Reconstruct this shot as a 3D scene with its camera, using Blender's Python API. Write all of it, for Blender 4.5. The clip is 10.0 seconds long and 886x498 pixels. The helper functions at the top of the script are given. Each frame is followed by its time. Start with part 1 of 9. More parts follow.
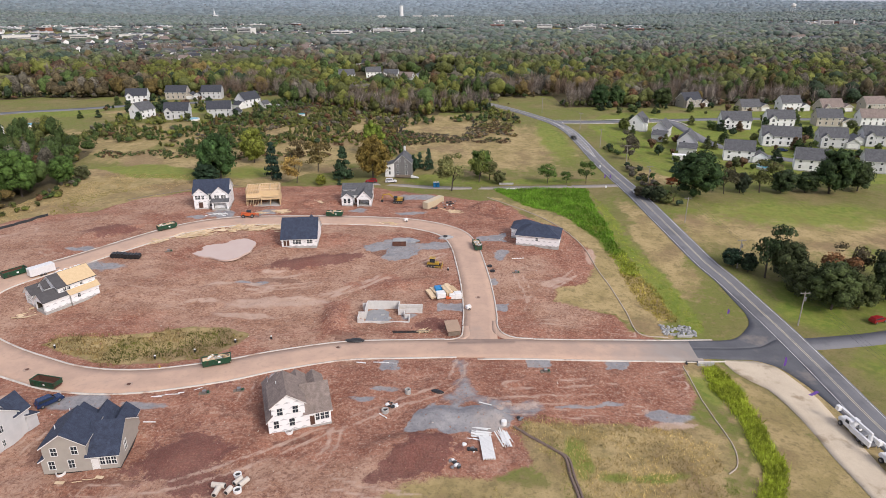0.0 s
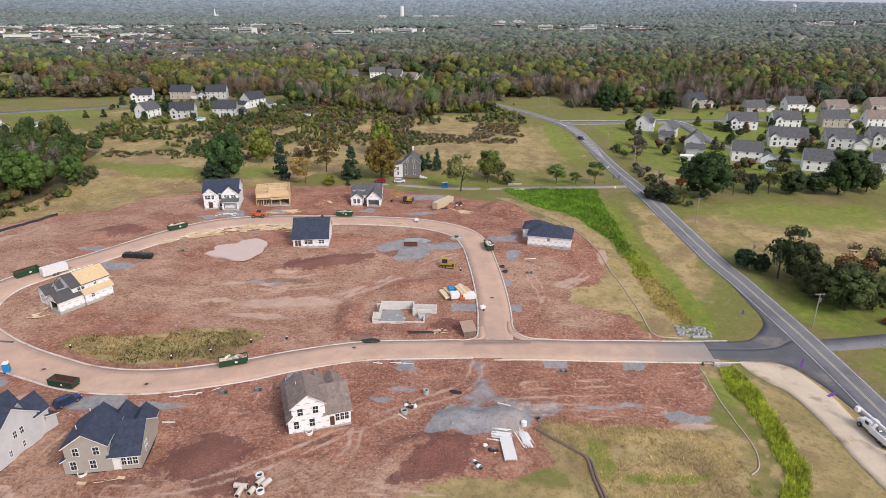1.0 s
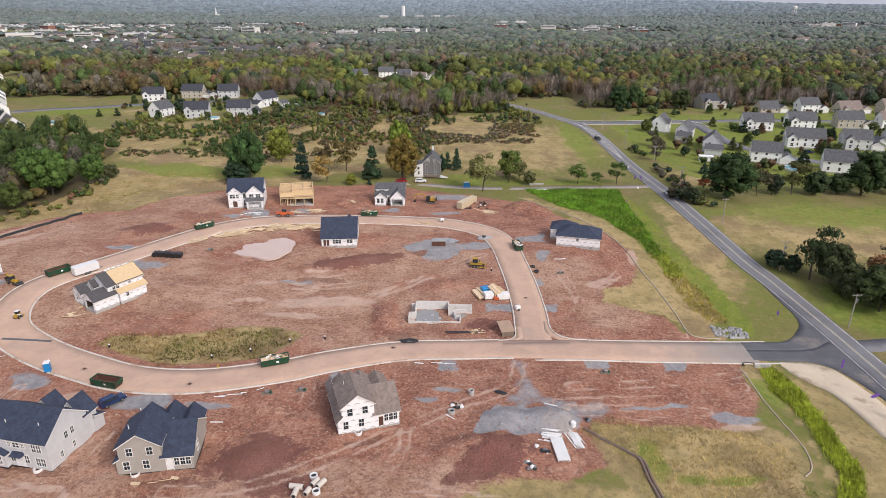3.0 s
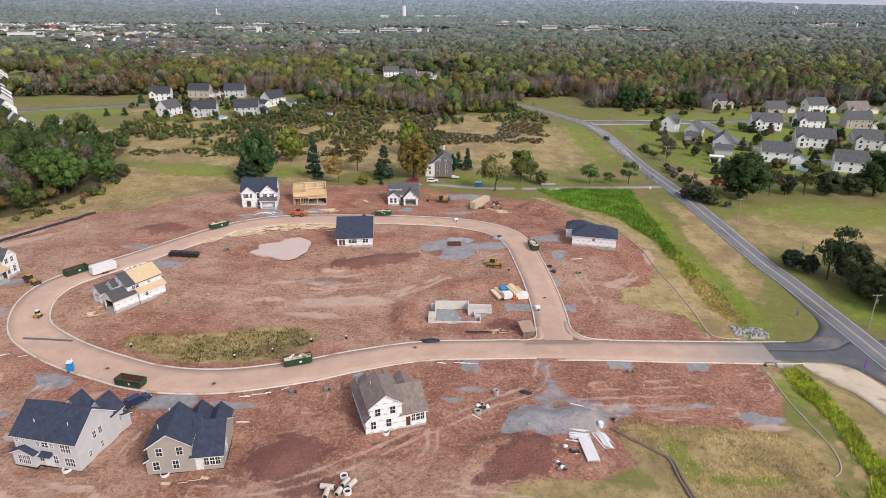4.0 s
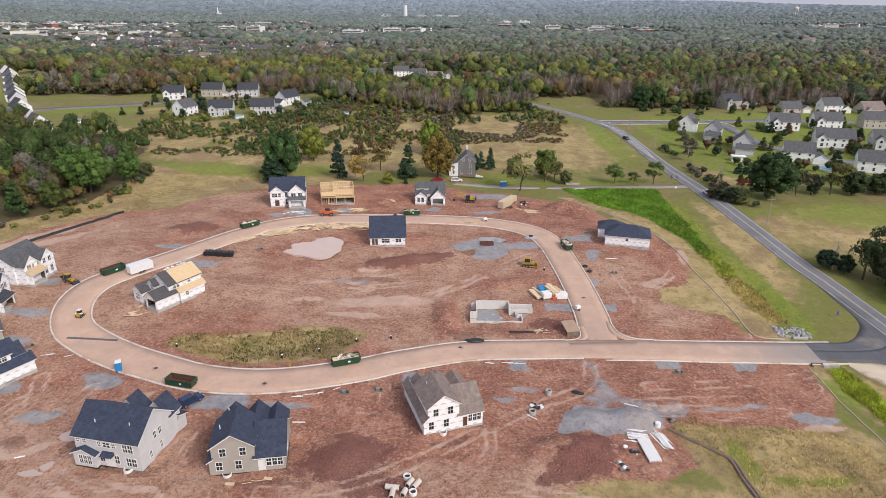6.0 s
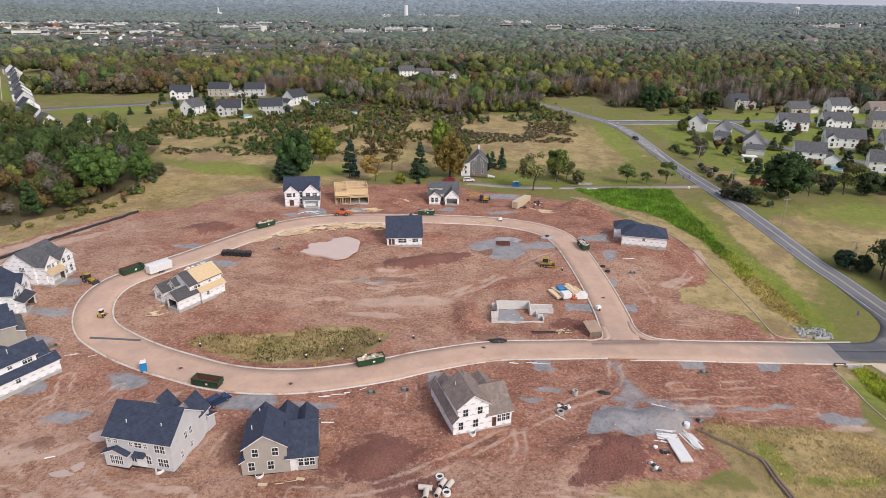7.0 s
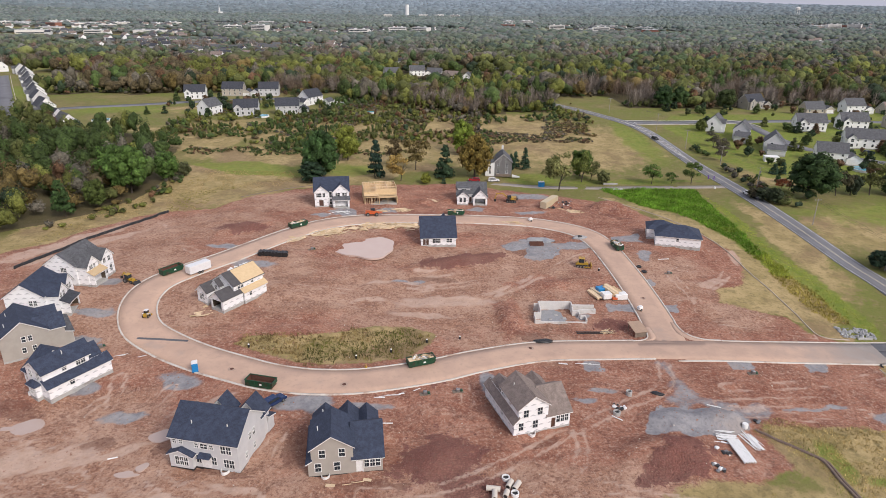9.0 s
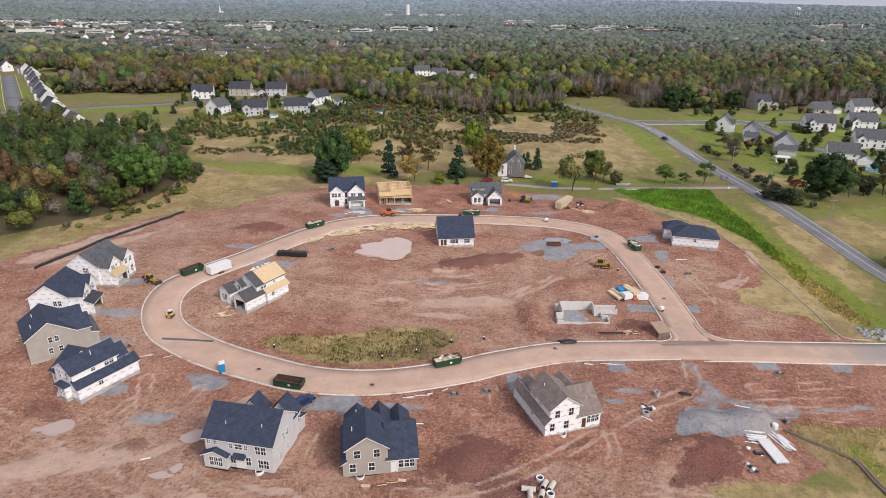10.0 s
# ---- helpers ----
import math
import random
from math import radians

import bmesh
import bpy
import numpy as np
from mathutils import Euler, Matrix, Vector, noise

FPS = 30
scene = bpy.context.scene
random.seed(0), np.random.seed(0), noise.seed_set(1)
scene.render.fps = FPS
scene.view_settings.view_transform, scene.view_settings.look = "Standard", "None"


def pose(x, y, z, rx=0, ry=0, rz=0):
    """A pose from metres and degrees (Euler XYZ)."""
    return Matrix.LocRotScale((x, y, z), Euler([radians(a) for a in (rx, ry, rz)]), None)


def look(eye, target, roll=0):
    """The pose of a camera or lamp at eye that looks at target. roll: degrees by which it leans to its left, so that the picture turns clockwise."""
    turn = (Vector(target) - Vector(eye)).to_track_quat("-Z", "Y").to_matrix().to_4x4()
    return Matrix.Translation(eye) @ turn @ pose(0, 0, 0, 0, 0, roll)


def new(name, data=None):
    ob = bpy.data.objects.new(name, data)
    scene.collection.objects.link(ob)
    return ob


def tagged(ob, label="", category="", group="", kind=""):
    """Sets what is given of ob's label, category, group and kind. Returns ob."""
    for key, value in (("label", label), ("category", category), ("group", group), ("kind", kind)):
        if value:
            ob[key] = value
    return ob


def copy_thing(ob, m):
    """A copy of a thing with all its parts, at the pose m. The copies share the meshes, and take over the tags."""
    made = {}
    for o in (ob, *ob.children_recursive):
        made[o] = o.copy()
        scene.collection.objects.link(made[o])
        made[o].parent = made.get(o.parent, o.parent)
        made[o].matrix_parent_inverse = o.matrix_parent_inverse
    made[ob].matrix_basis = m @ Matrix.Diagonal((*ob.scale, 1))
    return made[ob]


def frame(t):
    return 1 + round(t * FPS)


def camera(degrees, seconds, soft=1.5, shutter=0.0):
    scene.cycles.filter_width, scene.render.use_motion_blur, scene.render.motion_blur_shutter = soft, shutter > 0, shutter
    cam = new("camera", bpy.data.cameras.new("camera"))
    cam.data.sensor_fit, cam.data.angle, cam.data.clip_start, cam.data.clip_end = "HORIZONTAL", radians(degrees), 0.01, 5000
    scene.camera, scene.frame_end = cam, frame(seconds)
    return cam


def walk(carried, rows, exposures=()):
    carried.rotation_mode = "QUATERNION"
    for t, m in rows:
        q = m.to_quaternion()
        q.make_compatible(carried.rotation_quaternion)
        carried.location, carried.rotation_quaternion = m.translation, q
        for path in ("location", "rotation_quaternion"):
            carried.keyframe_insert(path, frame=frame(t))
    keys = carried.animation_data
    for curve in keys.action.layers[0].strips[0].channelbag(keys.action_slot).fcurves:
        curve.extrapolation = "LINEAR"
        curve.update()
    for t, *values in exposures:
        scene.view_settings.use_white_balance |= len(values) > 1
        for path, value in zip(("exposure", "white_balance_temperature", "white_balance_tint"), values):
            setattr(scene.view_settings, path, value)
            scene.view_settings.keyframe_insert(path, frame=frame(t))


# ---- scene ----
cam = camera(71.2, 10.0, soft=0.7)
PATH = [
    (0, (0.000, 0.000, 72.000), (0.000, 92.937, 35.085), -0.17),
    (0.5, (-1.896, 0.091, 71.996), (-1.832, 93.036, 35.099), -0.10),
    (1, (-3.970, 0.194, 71.963), (-3.844, 93.144, 35.081), -0.04),
    (1.5, (-6.193, 0.305, 71.909), (-6.007, 93.259, 35.038), 0.01),
    (2, (-8.540, 0.423, 71.839), (-8.297, 93.380, 34.975), 0.07),
    (2.5, (-10.989, 0.546, 71.757), (-10.690, 93.504, 34.898), 0.12),
    (3.2, (-14.550, 0.723, 71.635), (-14.175, 93.682, 34.776), 0.18),
    (4, (-18.756, 0.928, 71.495), (-18.296, 93.884, 34.630), 0.24),
    (4.5, (-21.435, 1.053, 71.413), (-20.923, 94.006, 34.543), 0.27),
    (5, (-24.140, 1.175, 71.341), (-23.575, 94.125, 34.461), 0.31),
    (5.5, (-26.863, 1.291, 71.278), (-26.245, 94.237, 34.390), 0.33),
    (6.2, (-30.696, 1.441, 71.213), (-30.003, 94.380, 34.308), 0.37),
    (7, (-35.101, 1.590, 71.173), (-34.319, 94.520, 34.248), 0.41),
    (7.5, (-37.869, 1.668, 71.168), (-37.031, 94.592, 34.230), 0.43),
    (8, (-40.655, 1.732, 71.178), (-39.759, 94.650, 34.227), 0.45),
    (8.5, (-43.466, 1.780, 71.202), (-42.509, 94.693, 34.240), 0.48),
    (9, (-46.310, 1.812, 71.241), (-45.291, 94.720, 34.266), 0.50),
    (9.5, (-49.202, 1.826, 71.291), (-48.118, 94.729, 34.306), 0.52),
    (10, (-52.155, 1.820, 71.352), (-51.004, 94.719, 34.358), 0.55),
]
walk(cam, [(t, look(eye, target, roll)) for t, eye, target, roll in PATH], [(0, -0.02), (5.5, -0.02), (7, -0.08), (10, -0.08)])

# ---- daylight: bright overcast sky with a veiled sun ----
SUN_UP, SUN_TURN = radians(37), radians(138)
world = bpy.data.worlds.new("overcast")
scene.world = world
world.use_nodes = True
wt = world.node_tree
wt.nodes.clear()
w_out, w_bg = wt.nodes.new("ShaderNodeOutputWorld"), wt.nodes.new("ShaderNodeBackground")
w_sky, w_mix = wt.nodes.new("ShaderNodeTexSky"), wt.nodes.new("ShaderNodeMixRGB")
w_sky.sky_type, w_sky.sun_disc = "NISHITA", False
w_sky.sun_elevation, w_sky.sun_rotation = SUN_UP, SUN_TURN
w_sky.dust_density, w_sky.air_density = 4.0, 1.0
w_mix.inputs[0].default_value = 0.72
w_mix.inputs[2].default_value = (7.3, 7.4, 9.0, 1)
wt.links.new(w_sky.outputs[0], w_mix.inputs[1])
wt.links.new(w_mix.outputs[0], w_bg.inputs[0])
w_bg.inputs[1].default_value = 0.099
wt.links.new(w_bg.outputs[0], w_out.inputs[0])

sun = new("sun", bpy.data.lights.new("sun", "SUN"))
sun.data.energy, sun.data.angle, sun.data.color = 2.9, radians(20), (1.0, 0.93, 0.89)
sun.matrix_world = look((0, 0, 200), Vector((0, 0, 200)) - Vector((math.sin(SUN_TURN) * math.cos(SUN_UP), math.cos(SUN_TURN) * math.cos(SUN_UP), math.sin(SUN_UP))))


# ---- helpers for node materials ----
def node(nt, kind, links=None, **fields):
    n = nt.nodes.new(kind)
    for key, value in (links or {}).items():
        if hasattr(value, "is_output") and value.is_output:
            nt.links.new(value, n.inputs[key])
        else:
            n.inputs[key].default_value = value
    if "op" in fields:
        n.operation = fields["op"]
    if "blend" in fields:
        n.blend_type = fields["blend"]
    if "attr" in fields:
        n.attribute_name = fields["attr"]
    if "clamp" in fields:
        n.use_clamp = fields["clamp"]
    return n


def math_node(nt, op, a, b, clamp=False):
    return node(nt, "ShaderNodeMath", {0: a, 1: b}, op=op, clamp=clamp).outputs[0]


def mix_node(nt, fac, a, b, blend="MIX"):
    return node(nt, "ShaderNodeMixRGB", {0: fac, 1: a, 2: b}, blend=blend).outputs[0]


def noise_node(nt, where, scale, detail=4.0, rough=0.6):
    return node(nt, "ShaderNodeTexNoise", {"Vector": where, "Scale": scale, "Detail": detail, "Roughness": rough}).outputs[0]


def span(nt, value, low, high):
    """0 below low, 1 above high."""
    n = nt.nodes.new("ShaderNodeMapRange")
    n.inputs["From Min"].default_value, n.inputs["From Max"].default_value = low, high
    n.interpolation_type = "SMOOTHSTEP"
    nt.links.new(value, n.inputs["Value"])
    return n.outputs[0]


def rgba(c):
    return (*c[:3], 1.0)


def start_material(name):
    m = bpy.data.materials.new(name)
    m.use_nodes = True
    nt = m.node_tree
    return m, nt, nt.nodes["Principled BSDF"], nt.nodes.new("ShaderNodeNewGeometry").outputs["Position"]


def add_bump(nt, bsdf, height, strength, distance):
    b = node(nt, "ShaderNodeBump", {"Height": height, "Strength": strength, "Distance": distance})
    nt.links.new(b.outputs[0], bsdf.inputs["Normal"])


def surface(name, c1, c2, scale=2.0, fine=25.0, rough=0.8, bump=0.3, distance=0.02, metal=0.0, each=0.0, stain=None, stain_scale=0.4, soft=0.35, local=False):
    """A worn surface: two colours by a broad noise, fine grain, stains and relief. each: how far single pieces differ in brightness."""
    m, nt, bsdf, where = start_material(name)
    if local:
        where = nt.nodes.new("ShaderNodeTexCoord").outputs["Object"]
    broad = span(nt, noise_node(nt, where, scale), 0.5 - soft, 0.5 + soft)
    grain = noise_node(nt, where, fine, 3.0)
    col = mix_node(nt, broad, rgba(c1), rgba(c2))
    col = mix_node(nt, 0.3, col, mix_node(nt, 1.0, col, node(nt, "ShaderNodeCombineColor", {0: grain, 1: grain, 2: grain}).outputs[0], "OVERLAY"))
    if stain:
        col = mix_node(nt, span(nt, noise_node(nt, where, stain_scale, 6.0), 0.52, 0.68), col, rgba(stain))
    if each:
        info = nt.nodes.new("ShaderNodeObjectInfo")
        level = math_node(nt, "ADD", math_node(nt, "MULTIPLY", info.outputs["Random"], each), 1 - each / 2)
        col = mix_node(nt, 1.0, col, node(nt, "ShaderNodeCombineColor", {0: level, 1: level, 2: level}).outputs[0], "MULTIPLY")
    nt.links.new(col, bsdf.inputs["Base Color"])
    r = math_node(nt, "ADD", math_node(nt, "MULTIPLY", grain, 0.2), rough - 0.1, True)
    nt.links.new(r, bsdf.inputs["Roughness"])
    bsdf.inputs["Metallic"].default_value = metal
    if bump:
        add_bump(nt, bsdf, grain, bump, distance)
    return m


def siding(name, c1, c2, pitch=0.18, rough=0.6, marks=None):
    """Lapped boards; marks: rows of pale printed chevrons on house wrap."""
    m, nt, bsdf, where = start_material(name)
    sep = node(nt, "ShaderNodeSeparateXYZ", {0: nt.nodes.new("ShaderNodeTexCoord").outputs["Object"]})
    lap = math_node(nt, "FRACT", math_node(nt, "DIVIDE", sep.outputs[2], pitch), 0.0)
    broad = noise_node(nt, where, 0.7)
    col = mix_node(nt, span(nt, broad, 0.3, 0.7), rgba(c1), rgba(c2))
    if marks:
        along = math_node(nt, "ADD", sep.outputs[0], sep.outputs[1])
        row = math_node(nt, "FRACT", math_node(nt, "DIVIDE", sep.outputs[2], 1.15), 0.0)
        shift = math_node(nt, "MULTIPLY", math_node(nt, "FLOOR", math_node(nt, "DIVIDE", sep.outputs[2], 1.15), 0.0), 0.9)
        wave = math_node(nt, "PINGPONG", math_node(nt, "ADD", along, shift), 0.9)
        peak = math_node(nt, "MULTIPLY", wave, 0.45)
        inside = math_node(nt, "MULTIPLY", math_node(nt, "LESS_THAN", row, peak), math_node(nt, "GREATER_THAN", row, 0.1))
        col = mix_node(nt, math_node(nt, "MULTIPLY", inside, 0.55), col, rgba(marks))
    nt.links.new(col, bsdf.inputs["Base Color"])
    bsdf.inputs["Roughness"].default_value = rough
    add_bump(nt, bsdf, lap, 0.35 if not marks else 0.05, 0.02)
    return m


def shingles(name, c1, c2):
    m, nt, bsdf, where = start_material(name)
    tex = node(nt, "ShaderNodeTexBrick", {"Vector": nt.nodes.new("ShaderNodeTexCoord").outputs["Object"], "Color1": rgba(c1), "Color2": rgba(c2), "Mortar": rgba([v * 0.55 for v in c1]), "Scale": 1.0, "Mortar Size": 0.018, "Brick Width": 0.45, "Row Height": 0.16})
    patch = noise_node(nt, where, 1.1, 5.0)
    grain = noise_node(nt, where, 9.0, 3.0)
    col = mix_node(nt, span(nt, patch, 0.35, 0.75), tex.outputs[0], rgba([v * 1.25 for v in c2]))
    col = mix_node(nt, span(nt, grain, 0.45, 0.7), col, rgba([v * 0.7 for v in c1]))
    nt.links.new(col, bsdf.inputs["Base Color"])
    bsdf.inputs["Roughness"].default_value = 0.85
    add_bump(nt, bsdf, grain, 0.5, 0.03)
    return m


def leaves(name, dark, light, warm=None, amount=0.0):
    """Foliage whose clumps differ in tone, tree by tree and clump by clump."""
    m, nt, bsdf, where = start_material(name)
    isle = nt.nodes.new("ShaderNodeNewGeometry").outputs["Random Per Island"]
    info = nt.nodes.new("ShaderNodeObjectInfo").outputs["Random"]
    tone = math_node(nt, "ADD", math_node(nt, "MULTIPLY", isle, 0.65), math_node(nt, "MULTIPLY", noise_node(nt, where, 0.35, 5.0), 0.5), True)
    col = mix_node(nt, tone, rgba(dark), rgba(light))
    if warm:
        pick = math_node(nt, "ADD", math_node(nt, "MULTIPLY", info, 0.5), math_node(nt, "MULTIPLY", noise_node(nt, where, 0.05, 2.0), 0.8))
        col = mix_node(nt, math_node(nt, "MULTIPLY", span(nt, pick, 0.5, 1.0), amount), col, rgba(warm))
    nt.links.new(col, bsdf.inputs["Base Color"])
    bsdf.inputs["Roughness"].default_value = 0.75
    add_bump(nt, bsdf, noise_node(nt, where, 5.0, 3.0), 0.6, 0.15)
    return m


def plain(name, c, rough=0.5, metal=0.0):
    return surface(name, c, [v * 0.85 for v in c], 3.0, 30.0, rough, 0.1, 0.005, metal)


def glass(name, c=(0.02, 0.025, 0.03)):
    m, nt, bsdf, where = start_material(name)
    col = mix_node(nt, noise_node(nt, where, 0.9), rgba(c), rgba([v * 2.2 for v in c]))
    nt.links.new(col, bsdf.inputs["Base Color"])
    bsdf.inputs["Roughness"].default_value = 0.12
    bsdf.inputs["Specular IOR Level"].default_value = 0.25
    return m


WRAP = siding("house_wrap", (0.86, 0.86, 0.86), (0.80, 0.805, 0.81), 0.9, 0.55, marks=(0.30, 0.31, 0.33))
SIDING_GREY = siding("greige_siding", (0.40, 0.37, 0.325), (0.36, 0.335, 0.295))
SIDING_PALE = siding("pale_siding", (0.60, 0.60, 0.60), (0.54, 0.545, 0.55))
SIDING_WHITE = siding("white_siding", (0.86, 0.86, 0.85), (0.80, 0.80, 0.79))
SIDING_TAN = siding("tan_siding", (0.50, 0.45, 0.38), (0.45, 0.40, 0.33))
STONE_GREY = surface("grey_stone_wall", (0.22, 0.215, 0.21), (0.12, 0.12, 0.12), 3.0, 12.0, 0.85, 0.6, 0.04)
ROOF_NAVY = shingles("navy_shingles", (0.030, 0.040, 0.070), (0.042, 0.055, 0.090))
ROOF_BROWN = shingles("brown_shingles", (0.215, 0.170, 0.147), (0.25, 0.198, 0.172))
ROOF_GREY = shingles("grey_shingles", (0.085, 0.087, 0.094), (0.115, 0.117, 0.124))
ROOF_DARK = shingles("charcoal_shingles", (0.038, 0.042, 0.054), (0.058, 0.062, 0.074))
TRIM = plain("white_trim", (0.82, 0.82, 0.80), 0.4)
GLASS = glass("dark_window_glass")
CONCRETE = surface("poured_concrete", (0.46, 0.45, 0.42), (0.36, 0.355, 0.34), 1.2, 14.0, 0.85, 0.3, 0.01, stain=(0.28, 0.26, 0.24))
PLY = surface("sheathing_board", (0.62, 0.47, 0.28), (0.54, 0.39, 0.22), 1.5, 20.0, 0.7, 0.2, each=0.2)
LUMBER = surface("new_lumber", (0.74, 0.59, 0.40), (0.62, 0.46, 0.28), 2.0, 18.0, 0.7, 0.2, each=0.35)
OLDWOOD = surface("weathered_wood", (0.24, 0.19, 0.145), (0.15, 0.12, 0.095), 1.5, 12.0, 0.9, 0.5)
BARK = surface("bark", (0.09, 0.07, 0.055), (0.05, 0.042, 0.035), 1.5, 9.0, 0.95, 0.8, 0.05)
GREEN_STEEL = surface("green_painted_steel", (0.012, 0.075, 0.035), (0.008, 0.05, 0.025), 1.0, 12.0, 0.5, 0.2, stain=(0.05, 0.035, 0.025), stain_scale=0.8)
RUST = surface("rusty_steel", (0.14, 0.06, 0.04), (0.08, 0.035, 0.025), 1.4, 9.0, 0.9, 0.5)
BLACK = surface("black_plastic", (0.018, 0.018, 0.02), (0.03, 0.03, 0.032), 2.0, 14.0, 0.5, 0.2)
RUBBER = surface("tyre_rubber", (0.022, 0.021, 0.02), (0.045, 0.04, 0.036), 2.0, 16.0, 0.9, 0.4)
WHITE_PAINT = plain("white_vehicle_paint", (0.80, 0.80, 0.80), 0.3)
NAVY_PAINT = plain("navy_vehicle_paint", (0.02, 0.04, 0.11), 0.25)
RED_PAINT = plain("red_vehicle_paint", (0.30, 0.02, 0.025), 0.25)
YELLOW = surface("yellow_machine_paint", (0.50, 0.31, 0.035), (0.38, 0.23, 0.03), 1.5, 12.0, 0.45, 0.2, stain=(0.20, 0.12, 0.07), stain_scale=1.0)
ORANGE = surface("orange_machine_paint", (0.62, 0.12, 0.03), (0.5, 0.10, 0.03), 1.5, 12.0, 0.45, 0.2, stain=(0.22, 0.10, 0.06), stain_scale=1.0)
STEEL = plain("grey_steel", (0.30, 0.30, 0.30), 0.4, 0.6)
BLUE = plain("blue_plastic", (0.02, 0.24, 0.55), 0.4)
PVC = plain("white_vinyl", (0.84, 0.84, 0.82), 0.35)
TARP = surface("black_sheeting", (0.012, 0.012, 0.013), (0.03, 0.03, 0.032), 2.0, 7.0, 0.35, 0.8, 0.1)
PURPLE = plain("purple_cloth", (0.14, 0.06, 0.30), 0.8)
TAN_PAINT = plain("tan_painted_steel", (0.62, 0.52, 0.36), 0.5)


# ---- mesh helpers ----
def box(bm, x0, y0, z0, x1, y1, z1):
    v = [bm.verts.new(p) for p in ((x0, y0, z0), (x1, y0, z0), (x1, y1, z0), (x0, y1, z0), (x0, y0, z1), (x1, y0, z1), (x1, y1, z1), (x0, y1, z1))]
    for f in ((0, 3, 2, 1), (4, 5, 6, 7), (0, 1, 5, 4), (1, 2, 6, 5), (2, 3, 7, 6), (3, 0, 4, 7)):
        bm.faces.new([v[i] for i in f])
    return bm


def prism(bm, outline, y0, y1):
    """An outline in x and z, drawn out from y0 to y1."""
    a = [bm.verts.new((x, y0, z)) for x, z in outline]
    b = [bm.verts.new((x, y1, z)) for x, z in outline]
    bm.faces.new(a)
    bm.faces.new(b[::-1])
    for i in range(len(a)):
        j = (i + 1) % len(a)
        bm.faces.new((a[j], a[i], b[i], b[j]))
    return bm


def rod(bm, p, q, r0, r1=None, seg=10):
    p, q = Vector(p), Vector(q)
    r1 = r0 if r1 is None else r1
    turn = (q - p).to_track_quat("Z", "Y").to_matrix()
    rings = []
    for c, r in ((p, r0), (q, r1)):
        rings.append([bm.verts.new(c + turn @ Vector((r * math.cos(a), r * math.sin(a), 0))) for a in (2 * math.pi * i / seg for i in range(seg))])
    for i in range(seg):
        j = (i + 1) % seg
        bm.faces.new((rings[0][i], rings[0][j], rings[1][j], rings[1][i]))
    bm.faces.new(rings[0][::-1])
    bm.faces.new(rings[1])
    return bm


def soften(bm, width=0.03, segments=1):
    bmesh.ops.bevel(bm, geom=list(bm.edges), offset=width, segments=segments, affect="EDGES", clamp_overlap=True)
    return bm


def to_mesh(name, bm, material):
    bmesh.ops.recalc_face_normals(bm, faces=bm.faces)
    me = bpy.data.meshes.new(name)
    bm.to_mesh(me)
    bm.free()
    me.materials.append(material)
    return me


def part(name, bm, material, parent, label="", at=None):
    """One mesh object under a thing or a part; bm may be a mesh that several parts share."""
    me = bm if isinstance(bm, bpy.types.Mesh) else to_mesh(name, bm, material)
    ob = new(name, me)
    ob.parent = parent
    if at is not None:
        ob.matrix_basis = at
    if label:
        ob["label"] = label
    return ob


def thing(name, label, category, at, group="", kind=""):
    return_ob = tagged(new(name), label, category, group, kind)
    return_ob.matrix_basis = at
    return return_ob


def single(name, bm, material, label, category, at=None, group="", kind=""):
    me = bm if isinstance(bm, bpy.types.Mesh) else to_mesh(name, bm, material)
    ob = tagged(new(name, me), label, category, group, kind)
    if at is not None:
        ob.matrix_basis = at
    return ob


def array_mesh(name, verts, faces, material):
    """A mesh from numpy vertices (n, 3) and faces of one size (m, k)."""
    me = bpy.data.meshes.new(name)
    n, k = faces.shape
    me.vertices.add(len(verts))
    me.vertices.foreach_set("co", np.asarray(verts, np.float32).ravel())
    me.loops.add(n * k)
    me.loops.foreach_set("vertex_index", faces.astype(np.int32).ravel())
    me.polygons.add(n)
    me.polygons.foreach_set("loop_start", np.arange(0, n * k, k, dtype=np.int32))
    me.update(calc_edges=True)
    me.validate()
    me.materials.append(material)
    return me


# ---- lie of the land ----
LEVELS = np.array([
    (0, 60, -2.2), (2.6, 87.5, -2.2), (-35, 94, -2.2), (-57, 84, -1.6), (-90, 87, -2), (-140, 80, -2), (-84, 107, -1), (-52, 114, -1), (-96, 114, -1.2), (-114, 114, -2),
    (20, 118, -2), (11, 131, -3.2), (57, 121, -6.3), (63, 137, -6.3), (93, 142, -6.1), (-22, 140, -3.4), (-97, 135, 0.6), (-89, 143, 1), (-142, 143, 3.8), (-45, 183, -0.3),
    (28, 181, -0.3), (-33, 224, -0.3), (-91, 213, 3), (-25, 265, 0.8), (85, 207, 1), (82, 243, 2), (113, 315, 3), (159, 358, 4.2)], float)
